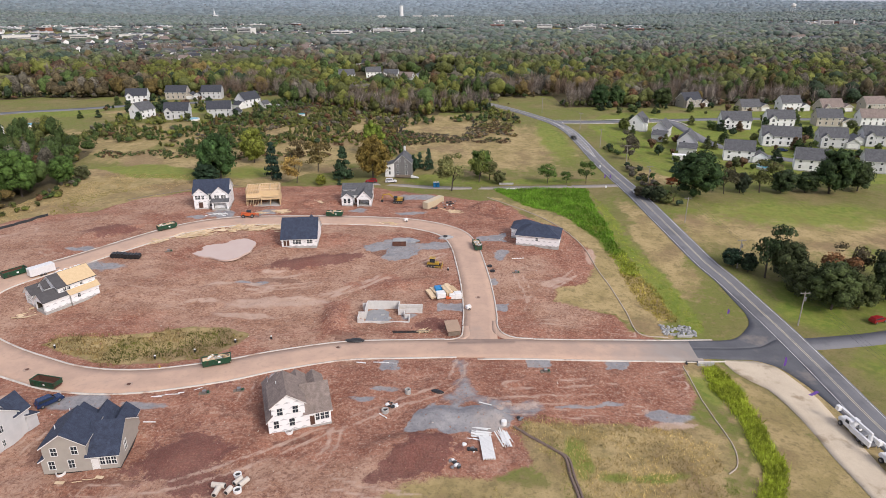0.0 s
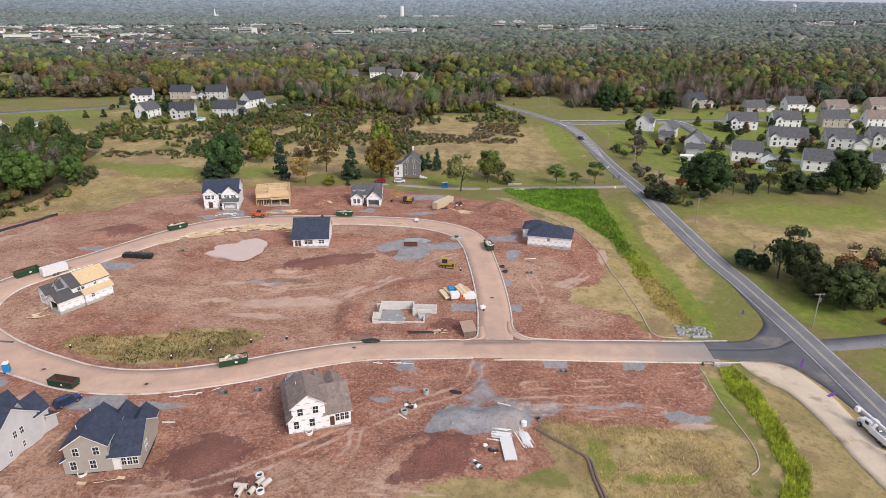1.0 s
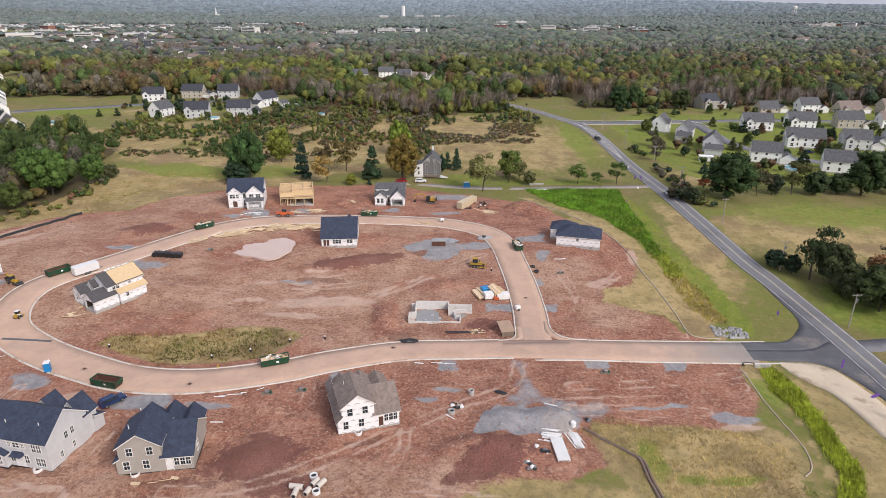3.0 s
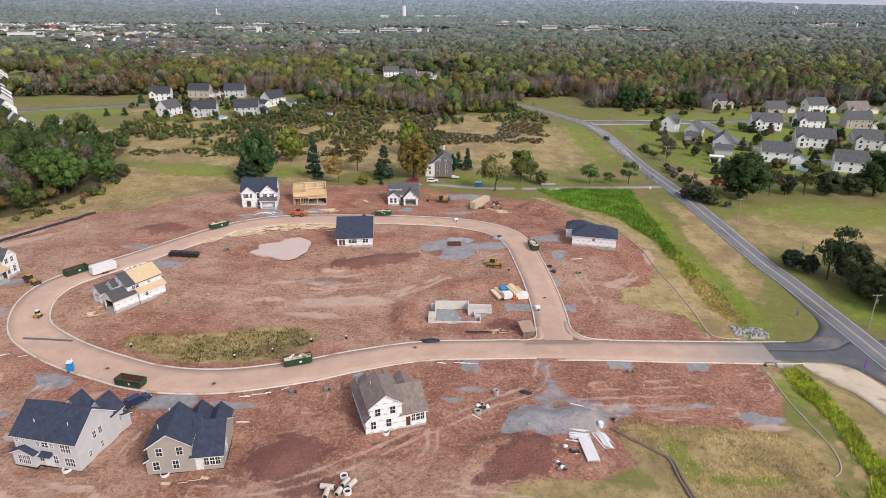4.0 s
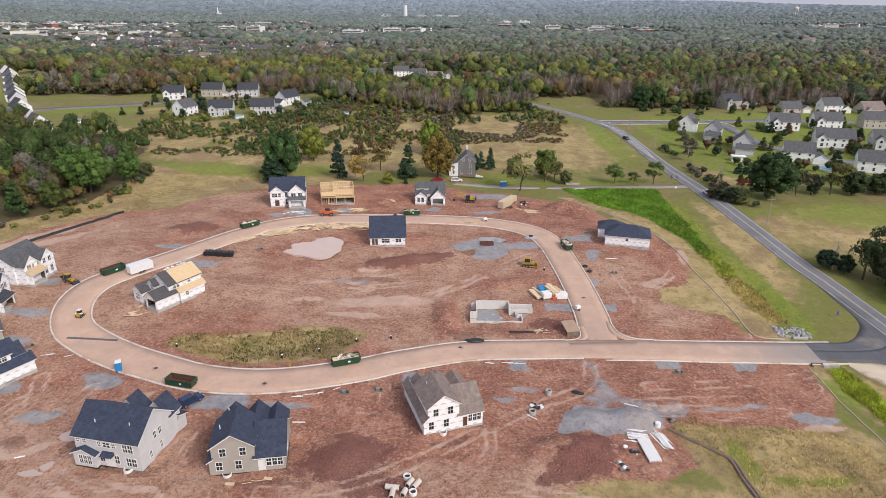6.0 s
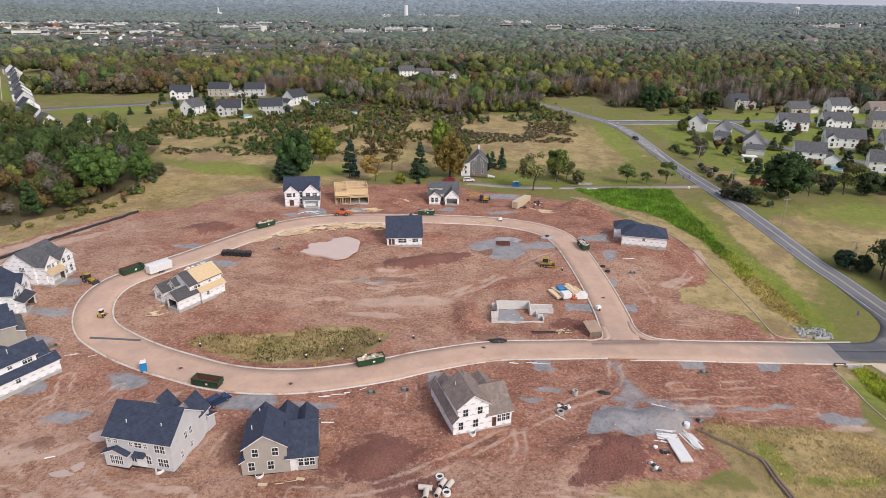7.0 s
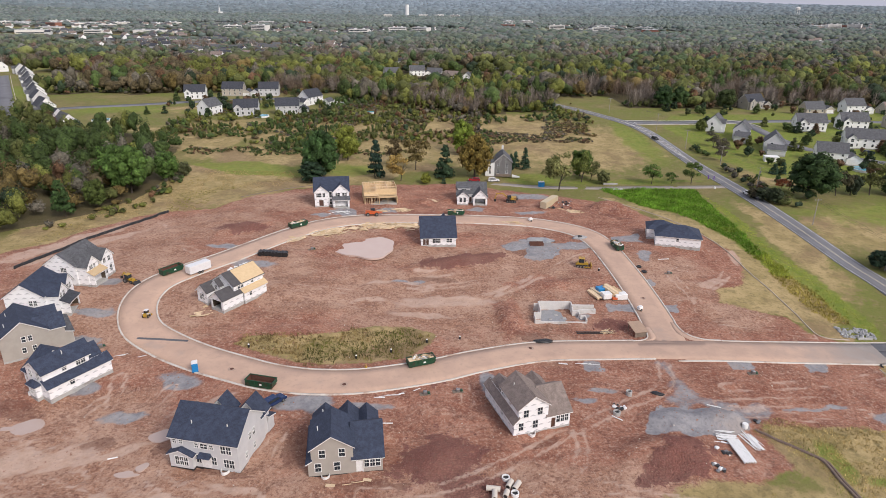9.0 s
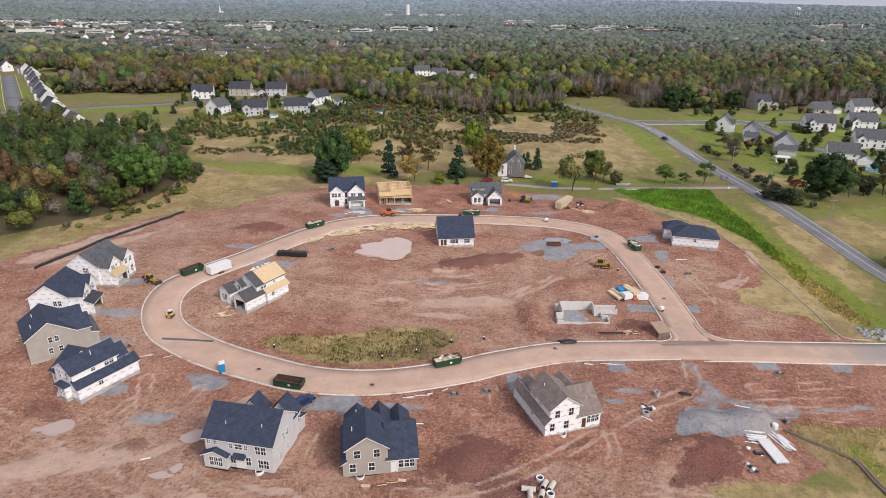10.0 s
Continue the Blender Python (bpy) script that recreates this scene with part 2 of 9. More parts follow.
LEVELS = np.vstack([LEVELS, [
    (110, 361, 6), (-132, 393, 6), (-190, 378, 6), (0, 700, 5), (-600, 700, 5), (600, 700, 5), (0, 1500, 0), (-1000, 1500, 0), (1000, 1500, 0), (38, 120, -4.2), (38, 132, -4.7), (-60, 150, -1.2),
    (-138, 210, 1.8), (-156, 161, 3), (66, 245, 1.2), (20, 258, 0), (57, 255, 1.2), (120, 300, 2.3), (77, 319, 3), (-165, 370, 7.3), (-120, 405, 8), (-250, 371, 6.5), 
    (-400, 300, 6), (400, 250, 4), (-300, 100, 4), (250, 100, -5), (0, -50, -3), (-300, -100, 0), (250, -100, -4), (0, 3000, 0), (-3000, 3000, 0), (3000, 3000, 0)]])
n_lev = len(LEVELS)
lev_m = np.zeros((n_lev + 1, n_lev + 1))
lev_m[:n_lev, :n_lev] = np.sqrt(((LEVELS[:, None, :2] - LEVELS[None, :, :2]) ** 2).sum(-1) + 400.0) - np.eye(n_lev) * 6.0
lev_m[:n_lev, n_lev] = lev_m[n_lev, :n_lev] = 1
LEV_W = np.linalg.solve(lev_m, np.r_[LEVELS[:, 2], 0])


def base_level(x, y):
    x, y = np.asarray(x, float), np.asarray(y, float)
    out = np.full(x.shape, LEV_W[-1])
    for (px, py, _), w in zip(LEVELS, LEV_W[:-1]):
        out = out + w * np.sqrt((x - px) ** 2 + (y - py) ** 2 + 400.0)
    return out


def lattice(i, j, seed):
    h = (i * 374761393 + j * 668265263 + seed * 974634777) & 0x7FFFFFFF
    h = ((h ^ (h >> 13)) * 1274126177) & 0x7FFFFFFF
    return ((h ^ (h >> 16)) & 0xFFFF) / 65535.0


def ripple(x, y, size, seed=0, octaves=3):
    """Smooth random values between about -1 and 1, with bumps of the given size in metres."""
    total, amp = 0.0, 0.55
    for k in range(octaves):
        u, v = np.asarray(x, float) / size, np.asarray(y, float) / size
        i, j = np.floor(u).astype(np.int64), np.floor(v).astype(np.int64)
        fu, fv = u - i, v - j
        fu, fv = fu * fu * (3 - 2 * fu), fv * fv * (3 - 2 * fv)
        a, b = lattice(i, j, seed + k), lattice(i + 1, j, seed + k)
        c, d = lattice(i, j + 1, seed + k), lattice(i + 1, j + 1, seed + k)
        total = total + amp * 2 * ((a * (1 - fu) + b * fu) * (1 - fv) + (c * (1 - fu) + d * fu) * fv - 0.5)
        amp, size = amp * 0.5, size * 0.47
    return total


def smooth(e0, e1, v):
    t = np.clip((v - e0) / (e1 - e0), 0, 1)
    return t * t * (3 - 2 * t)


def away(points, x, y):
    """Distance from a line of points."""
    best = np.full(np.shape(x), 1e9)
    for (ax, ay), (bx, by) in zip(points[:-1], points[1:]):
        dx, dy = bx - ax, by - ay
        s = np.clip(((x - ax) * dx + (y - ay) * dy) / (dx * dx + dy * dy + 1e-9), 0, 1)
        best = np.minimum(best, np.hypot(x - ax - s * dx, y - ay - s * dy))
    return best


def within(outline, x, y):
    """How deep a place lies inside an outline, in metres; negative outside."""
    ring = list(outline) + [outline[0]]
    odd = np.zeros(np.shape(x), bool)
    for (ax, ay), (bx, by) in zip(ring[:-1], ring[1:]):
        cross = (ay > y) != (by > y)
        odd ^= cross & (x < (bx - ax) * (y - ay) / (by - ay + 1e-12) + ax)
    d = away(ring, x, y)
    return np.where(odd, d, -d)


def curve(points, step=1.5, closed=False):
    """A smooth line through the points, with even steps."""
    p = [np.array(q, float) for q in points]
    p = [p[-1]] + p + p[:2] if closed else [2 * p[0] - p[1]] + p + [2 * p[-1] - p[-2]]
    out = []
    for a, b, c, d in zip(p[:-3], p[1:-2], p[2:-1], p[3:]):
        for i in range(max(2, int(np.linalg.norm(c - b) / step))):
            t = i / max(2, int(np.linalg.norm(c - b) / step))
            out.append(0.5 * (2 * b + (c - a) * t + (2 * a - 5 * b + 4 * c - d) * t * t + (3 * b - a - 3 * c + d) * t ** 3))
    if not closed:
        out.append(p[-2])
    return [tuple(q) for q in out]


LOOP = curve([(9.3, 125), (-5, 124.8), (-22, 123.9), (-36.2, 119), (-47.2, 113.7), (-60.5, 109.6), (-71, 108.9), (-80.5, 110.5), (-89.5, 114), (-98.5, 118), (-107, 122.7), (-114.7, 128.3), (-119, 135.3),
              (-120.7, 143), (-119.5, 150.6), (-114.5, 158.7), (-107.5, 168), (-100.8, 178), (-93.2, 188.5), (-84.7, 197.2), (-73.5, 203.6), (-58, 207.5), (-37, 210.3), (-17, 209.2), (-4.8, 204.6), (3.6, 197.2), (7.2, 187),
              (8.9, 173), (10, 158), (10.2, 144), (9.6, 134), (9.3, 125)], 1.2)
LINK = curve([(9.3, 125), (28, 125.8), (45, 127.9), (62, 129.6), (74, 130.4), (84, 131)], 1.2)
HIGHWAY = curve([(86, -260), (86.3, 0), (86.3, 60), (86.5, 100), (87, 116), (87.1, 127), (86.5, 140), (84.8, 154), (82.8, 166), (80.2, 178), (77.2, 207), (76, 241), (74.3, 282), (73.4, 323), (71.4, 350), (66, 372), (58, 390), (49.8, 407.5), (39, 427), (27, 446), (14, 460), (-6, 480), (-40, 520), (-90, 580)], 3)
LANE = curve([(75, 247.5), (50, 248.7), (27, 249.7), (4, 250.4), (-10, 252), (-22, 254.5), (-34, 255.5)], 2)
SIDE = curve([(67, 373), (94, 371), (116, 373), (131, 376), (137.5, 370), (138.5, 348), (140.5, 322), (149, 306), (165, 290), (190, 281), (240, 274), (340, 262)], 2)
SIDE_B = curve([(134, 377), (166, 384), (200, 387), (240, 385), (330, 386), (430, 390)], 4)
FAR_ROAD = curve([(-420, 330), (-340, 376), (-300, 394), (-276, 408), (-245, 420), (-215, 434), (-170, 446), (-130, 452)], 4)
DRIVE_R = curve([(88, 132.8), (97, 133.6), (108, 134.9), (122, 137.5), (150, 141)], 2)

# mounds and hollows: centre, half widths, turn in degrees, height
MOUNDS = [(-6, 89.5, 10, 5.5, 8, 2.3), (-1.5, 98.6, 6.5, 4.2, 6, 1.3), (7.5, 98.8, 5.6, 4.0, -8, 1.9), (10.5, 98.4, 2.4, 2.0, 0, 0.9), (18, 221, 10, 4.5, -28, 3.4), (3, 228, 8, 4, -10, 1.2), (-40, 173, 16, 4.0, 22, 1.3), (-76, 139, 10, 6, 0, 0.7), (-28, 141, 3.5, 9, 5, 1.5), (-9, 160, 12, 4, 10, 1.1), (-46, 88, 6, 5.5, 0, 1.2),
          (-51, 226, 5, 4, 0, 1.6), (-42, 229, 4, 3, 0, 1.3), (-109, 192, 11, 5, 35, 1.4), (-76, 130, 18, 4, 6, 0.6), (-82, 150, 13, 9, 10, 0.8), (-28, 188, 6, 5, 0, -0.4), (-70, 180, 12, 10, 10, -0.6), (20, 103, 8, 3, 15, -0.3), (33, 95.5, 14, 2.2, 0, 0.5), (-121.5, 96.8, 5, 3.2, 10, -0.35), (-95.5, 93.8, 3.6, 2.8, 10, -0.35), (-98, 84.2, 3.4, 2.0, 15, -0.25)]
SOIL = [(-182, 156), (-172, 166), (-164.5, 177.2), (-157.5, 190), (-150, 202.5), (-141, 209), (-126.9, 213.1), (-114.4, 227.2), (-99.2, 237.2), (-68.8, 246), (-38.3, 252), (-15.6, 245.5), (-0.7, 239.1), (14.7, 231.5), (25.2, 224), (31.8, 210.5), (39.7, 202.2), (43, 194.3), (46, 184.2), (46.5, 170), (41.4, 162), (31.6, 159), (29.4, 150.8), (36.3, 147), (44.3, 145), (48.1, 137.6), (52, 133), (56, 131), (55.5, 121), (54.1, 111), (49, 103), (39.3, 97.5), (23, 97), (15.5, 96.5), (13.8, 91), (15, 86), (7, 82), (-0.5, 82), (-9, 78), (-30, 60), (-60, 20), (-260, 20), (-260, 150)]


def ground_z(x, y):
    x, y = np.asarray(x, float), np.asarray(y, float)
    z = base_level(x, y)
    near = np.minimum(away(LOOP[::3], x, y), np.minimum(away(LINK[::4], x, y), away(HIGHWAY[::3], x, y)))
    free = smooth(6.0, 11.0, near)
    for cx, cy, rx, ry, turn, h in MOUNDS:
        c, s = math.cos(radians(turn)), math.sin(radians(turn))
        u, v = ((x - cx) * c + (y - cy) * s) / rx, ((y - cy) * c - (x - cx) * s) / ry
        d = np.sqrt(u * u + v * v) + 0.16 * ripple(x, y, 5.0, 31)
        z = z + h * smooth(1.15, 0.15, d) * free
    soil = smooth(-4, 2, within(SOIL, x, y))
    rough = soil * (0.42 * ripple(x, y, 9.0, 3) + 0.36 * ripple(x, y, 2.6, 7)) + (1 - soil) * 0.2 * ripple(x, y, 14.0, 11)
    z = z + free * rough * (y > 0) * (y < 420)
    far = np.hypot(x, y)
    hills = smooth(2700, 4600, far) * (82 + 20 * ripple(x, y, 1500.0, 5, 2) + 6 * ripple(x, y, 420.0, 9, 2) - 34 * smooth(1500, 3200, x))
    return z + hills




def axis_steps(lo, a, b, hi, fine, grow=1.07):
    mid = list(np.arange(a, b, fine))
    for end, sign in ((hi, 1), (lo, -1)):
        at, step, run = (b if sign > 0 else a - fine), fine, []
        while (at < end) if sign > 0 else (at > end):
            run.append(at)
            step = min(step * grow, 90.0)
            at += sign * step
        run.append(end)
        mid = mid + run if sign > 0 else run[::-1] + mid
    return np.array(mid)


WOOD_LEFT = [(-190, 178), (-175, 193), (-163, 205), (-158, 222), (-159, 241), (-163, 267), (-170, 297), (-200, 322), (-245, 338), (-262, 352), (-420, 352), (-420, 60), (-260, 100)]
CLEAR = [(-172, 410, 66, 34), (-225, 410, 60, 20), (-380, 480, 34, 46), (-300, 400, 44, 30), (-405, 560, 60, 60), (-345, 500, 60, 20), (-30, 600, 60, 34), (-45, 575, 66, 62), (-55, 530, 26, 20), (-10, 540, 30, 22), (-320, 430, 70, 20), (180, 400, 150, 26), (100, 395, 36, 30),
         (-860, 1400, 150, 90), (-1130, 1720, 190, 110), (-560, 1330, 90, 45), (-640, 880, 60, 40), (-480, 640, 50, 40), (-797, 1180, 110, 70), (330, 1880, 170, 120), (650, 1780, 150, 60), (1150, 1500, 170, 50), (760, 1120, 70, 34), (1400, 1500, 120, 40), (150, 2500, 300, 50)]
TOWN = [(-1180, 1900, 400, 330), (-780, 1480, 230, 170), (-530, 1140, 140, 130), (-420, 980, 110, 90), (-200, 1000, 90, 80), (-620, 1250, 110, 90), (-690, 2080, 260, 220), (-310, 900, 75, 130), (-300, 1680, 230, 170), (-110, 1800, 150, 170), (400, 1960, 260, 200), (490, 1640, 110, 70), (1340, 2250, 320, 260), (690, 1300, 95, 70), (-60, 620, 90, 90)]


def town(x, y):
    """Where the far town stands among lower trees."""
    yes = np.zeros(np.shape(x), bool)
    for cx, cy, rx, ry in TOWN:
        yes |= ((x - cx) / rx) ** 2 + ((y - cy) / ry * np.where(y < cy, 0.5, 1.0)) ** 2 < 1
    return yes


def woods(x, y):
    edge = 12 * ripple(x, y, 30.0, 41)
    yes = y + edge > 474
    yes |= (x > 140) & (y + edge > 436)
    yes |= (x > 82) & (x <= 140) & (y + edge > 412)
    yes |= (x < 40) & (x > -112) & (y + 1.6 * edge > 398 + 0.45 * np.abs(x + 20))
    yes |= within(WOOD_LEFT, x, y) + 0.5 * edge > 0
    for cx, cy, rx, ry in CLEAR:
        yes &= ((x - cx) / rx) ** 2 + ((y - cy) / ry) ** 2 + 0.12 * edge / 6 > 1
    return yes & (away(HIGHWAY[::3], x, y) > 11) & (away(FAR_ROAD[::2], x, y) > 11) & (away(SIDE_B[::4], x, y) > 14) & (away(SIDE[::4], x, y) > 12)


# ---- ground: one sheet to the horizon ----
def ground_material():
    m, nt, bsdf, where = start_material("ground")
    za = node(nt, "ShaderNodeSeparateColor", {0: node(nt, "ShaderNodeAttribute", attr="zone_a").outputs["Color"]})
    zb = node(nt, "ShaderNodeSeparateColor", {0: node(nt, "ShaderNodeAttribute", attr="zone_b").outputs["Color"]})
    zc = node(nt, "ShaderNodeSeparateColor", {0: node(nt, "ShaderNodeAttribute", attr="zone_c").outputs["Color"]})
    soil, rubble, stone = za.outputs[0], za.outputs[1], za.outputs[2]
    lush, straw, dust = zb.outputs[0], zb.outputs[1], zb.outputs[2]
    sandy, dark_earth, litter = zc.outputs[0], zc.outputs[1], zc.outputs[2]
    drift = node(nt, "ShaderNodeTexNoise", {"Vector": where, "Scale": 0.06, "Detail": 2.0}).outputs["Color"]
    bent = node(nt, "ShaderNodeVectorMath", {0: where, 1: node(nt, "ShaderNodeVectorMath", {0: drift, 1: (14.0, 14.0, 0.0)}, op="MULTIPLY").outputs[0]}, op="ADD").outputs[0]
    big, mid, small, fine, grain = (noise_node(nt, where, s, 6.0, 0.65) for s in (0.03, 0.12, 0.5, 1.6, 5.0))
    clod = node(nt, "ShaderNodeTexVoronoi", {"Vector": where, "Scale": 3.4, "Randomness": 1.0}).outputs["Distance"]

    def edge(mask, k=0.7, lo=0.38, hi=0.62):
        wob = math_node(nt, "ADD", math_node(nt, "MULTIPLY", small, 0.5), math_node(nt, "MULTIPLY", fine, 0.5))
        return span(nt, math_node(nt, "ADD", mask, math_node(nt, "MULTIPLY", math_node(nt, "SUBTRACT", wob, 0.5), k)), lo, hi)

    def streaks(turn, across, lo, hi):
        at = node(nt, "ShaderNodeMapping", {"Vector": bent, "Rotation": (0, 0, turn), "Scale": (0.035, across, 1.0)}).outputs[0]
        return span(nt, noise_node(nt, at, 1.0, 5.0, 0.7), lo, hi)

    turf = mix_node(nt, span(nt, mid, 0.35, 0.65), (0.172, 0.166, 0.054, 1), (0.258, 0.208, 0.095, 1))
    turf = mix_node(nt, span(nt, big, 0.42, 0.6), turf, (0.170, 0.190, 0.046, 1))
    turf = mix_node(nt, math_node(nt, "MULTIPLY", span(nt, small, 0.48, 0.7), 0.7), turf, (0.28, 0.205, 0.105, 1))
    turf = mix_node(nt, math_node(nt, "MULTIPLY", span(nt, fine, 0.5, 0.7), 0.5), turf, (0.095, 0.092, 0.036, 1))
    hay = mix_node(nt, span(nt, mid, 0.38, 0.62), (0.44, 0.335, 0.165, 1), (0.31, 0.245, 0.105, 1))
    hay = mix_node(nt, math_node(nt, "MULTIPLY", span(nt, big, 0.48, 0.62), 0.6), hay, (0.25, 0.165, 0.105, 1))
    hay = mix_node(nt, math_node(nt, "MULTIPLY", span(nt, small, 0.48, 0.68), 0.7), hay, (0.20, 0.165, 0.075, 1))
    hay = mix_node(nt, math_node(nt, "MULTIPLY", span(nt, fine, 0.5, 0.7), 0.5), hay, (0.15, 0.115, 0.06, 1))
    green = mix_node(nt, span(nt, small, 0.38, 0.62), (0.140, 0.205, 0.030, 1), (0.225, 0.255, 0.050, 1))
    green = mix_node(nt, math_node(nt, "MULTIPLY", span(nt, mid, 0.45, 0.65), 0.6), green, (0.205, 0.195, 0.055, 1))
    mown = mix_node(nt, edge(straw, 1.7, 0.3, 0.7), turf, hay)
    mown = mix_node(nt, math_node(nt, "MULTIPLY", edge(lush, 1.1, 0.2, 0.9), 0.85), mown, green)
    col = mix_node(nt, math_node(nt, "MULTIPLY", edge(litter, 0.5), 0.9), mown, mix_node(nt, small, (0.075, 0.062, 0.034, 1), (0.12, 0.095, 0.052, 1)))
    red = mix_node(nt, span(nt, mid, 0.32, 0.68), (0.262, 0.102, 0.064, 1), (0.375, 0.175, 0.115, 1))
    tan = mix_node(nt, span(nt, mid, 0.32, 0.68), (0.36, 0.195, 0.125, 1), (0.455, 0.29, 0.205, 1))
    earth = mix_node(nt, edge(sandy, 0.9, 0.1, 0.9), red, tan)
    earth = mix_node(nt, math_node(nt, "MULTIPLY", streaks(0.35, 0.5, 0.48, 0.66), 0.28), earth, (0.45, 0.275, 0.195, 1))
    earth = mix_node(nt, math_node(nt, "MULTIPLY", streaks(-0.75, 0.45, 0.52, 0.68), 0.22), earth, (0.20, 0.088, 0.062, 1))
    earth = mix_node(nt, math_node(nt, "MULTIPLY", math_node(nt, "MULTIPLY", streaks(0.1, 2.2, 0.52, 0.62), span(nt, mid, 0.42, 0.56)), 0.35), earth, (0.50, 0.335, 0.255, 1))
    earth = mix_node(nt, math_node(nt, "MULTIPLY", math_node(nt, "MULTIPLY", streaks(1.2, 1.9, 0.53, 0.63), span(nt, mid, 0.58, 0.44)), 0.35), earth, (0.175, 0.078, 0.056, 1))
    earth = mix_node(nt, math_node(nt, "MULTIPLY", streaks(-0.3, 1.2, 0.55, 0.66), 0.2), earth, (0.185, 0.085, 0.060, 1))
    earth = mix_node(nt, math_node(nt, "MULTIPLY", span(nt, small, 0.5, 0.66), 0.6), earth, (0.185, 0.088, 0.064, 1))
    earth = mix_node(nt, math_node(nt, "MULTIPLY", span(nt, fine, 0.53, 0.63), 0.62), earth, (0.15, 0.070, 0.050, 1))
    earth = mix_node(nt, math_node(nt, "MULTIPLY", span(nt, fine, 0.47, 0.37), 0.62), earth, (0.51, 0.355, 0.265, 1))
    earth = mix_node(nt, math_node(nt, "MULTIPLY", span(nt, grain, 0.57, 0.68), 0.45), earth, (0.50, 0.37, 0.30, 1))
    earth = mix_node(nt, math_node(nt, "MULTIPLY", span(nt, grain, 0.44, 0.34), 0.42), earth, (0.14, 0.066, 0.048, 1))
    for scale, low, dark, lift in ((2.1, 0.80, 0.30, 0.14), (4.6, 0.76, 0.34, 0.20)):
        pebble = node(nt, "ShaderNodeSeparateColor", {0: node(nt, "ShaderNodeTexVoronoi", {"Vector": bent, "Scale": scale, "Randomness": 1.0}).outputs["Color"]})
        earth = mix_node(nt, math_node(nt, "MULTIPLY", math_node(nt, "MULTIPLY", span(nt, pebble.outputs[0], low, low + 0.12), span(nt, mid, 0.60, 0.40)), dark), earth, (0.115, 0.052, 0.040, 1))
        earth = mix_node(nt, math_node(nt, "MULTIPLY", span(nt, pebble.outputs[1], low + 0.04, low + 0.16), lift), earth, (0.54, 0.37, 0.28, 1))
    earth = mix_node(nt, math_node(nt, "MULTIPLY", edge(dark_earth, 1.3, 0.45, 0.65), 0.45), earth, (0.12, 0.055, 0.042, 1))
    ground_col = mix_node(nt, edge(soil, 1.0), col, earth)
    broken = mix_node(nt, span(nt, fine, 0.36, 0.64), (0.150, 0.060, 0.052, 1), (0.275, 0.122, 0.102, 1))
    broken = mix_node(nt, math_node(nt, "MULTIPLY", span(nt, clod, 0.34, 0.6), 0.5), broken, (0.075, 0.032, 0.028, 1))
    broken = mix_node(nt, math_node(nt, "MULTIPLY", span(nt, grain, 0.56, 0.7), 0.6), broken, (0.33, 0.17, 0.14, 1))
    ground_col = mix_node(nt, math_node(nt, "MULTIPLY", edge(rubble, 1.9, 0.45, 0.68), 0.75), ground_col, broken)
    grit = mix_node(nt, span(nt, small, 0.35, 0.65), (0.235, 0.245, 0.262, 1), (0.34, 0.34, 0.345, 1))
    grit = mix_node(nt, math_node(nt, "MULTIPLY", span(nt, mid, 0.5, 0.7), 0.7), grit, (0.37, 0.33, 0.30, 1))
    grit = mix_node(nt, math_node(nt, "MULTIPLY", span(nt, fine, 0.52, 0.66), 0.5), grit, (0.17, 0.17, 0.18, 1))
    ground_col = mix_node(nt, math_node(nt, "MULTIPLY", edge(stone, 0.8, 0.35, 0.7), 0.92), ground_col, grit)
    pale = mix_node(nt, span(nt, small, 0.35, 0.65), (0.50, 0.36, 0.275, 1), (0.58, 0.43, 0.345, 1))
    ground_col = mix_node(nt, math_node(nt, "MULTIPLY", edge(dust, 1.5, 0.4, 0.8), 0.7), ground_col, pale)
    nt.links.new(ground_col, bsdf.inputs["Base Color"])
    bsdf.inputs["Roughness"].default_value = 0.95
    bsdf.inputs["Specular IOR Level"].default_value = 0.2
    relief = math_node(nt, "ADD", math_node(nt, "MULTIPLY", small, 0.7), math_node(nt, "MULTIPLY", fine, 0.6))
    relief = math_node(nt, "ADD", relief, math_node(nt, "MULTIPLY", grain, 0.25))
    relief = math_node(nt, "ADD", relief, math_node(nt, "MULTIPLY", math_node(nt, "MULTIPLY", clod, rubble), 0.5))
    add_bump(nt, bsdf, relief, 0.9, 0.42)
    return m


RUBBLE = [(-46, 87, 9, 9), (-40, 80.5, 8, 4), (-109, 192, 10, 5), (-2, 137, 6, 3.5), (-84, 99, 4, 5), (-50, 112, 6, 3)]
STONE = [(45, 102, 5, 2.2), (17.8, 179, 2.4, 3.0), (-10, 141, 3, 2), (-20, 126.8, 4, 3), (-129, 134.5, 6, 2.2), (-126, 123.5, 4.5, 2), (-131, 150, 4.5, 2.6), (-98, 164, 9, 3.5), (-85.9, 206.6, 4, 1.6), (-80, 210.5, 4, 3), (-65, 215.5, 3.5, 3), (-32, 221, 3.6, 3), (-12, 218, 7, 1.6), (-72, 101.8, 6, 3.2)]
STONE += [(-60, 101.8, 5, 1.6), (-35, 111.5, 2.5, 4), (-98, 110.5, 5, 3), (-10, 237, 8, 4), (-57, 159, 3, 1), (-52, 158.5, 3, 1.2), (-118, 108, 4, 2.5), (-110, 176.5, 5, 2), (30, 104, 9, 0.8, 4), (-13, 108.5, 3, 1.2), (-17, 104.5, 2.4, 1.0), (-106, 99.5, 5, 2.2, 10)]
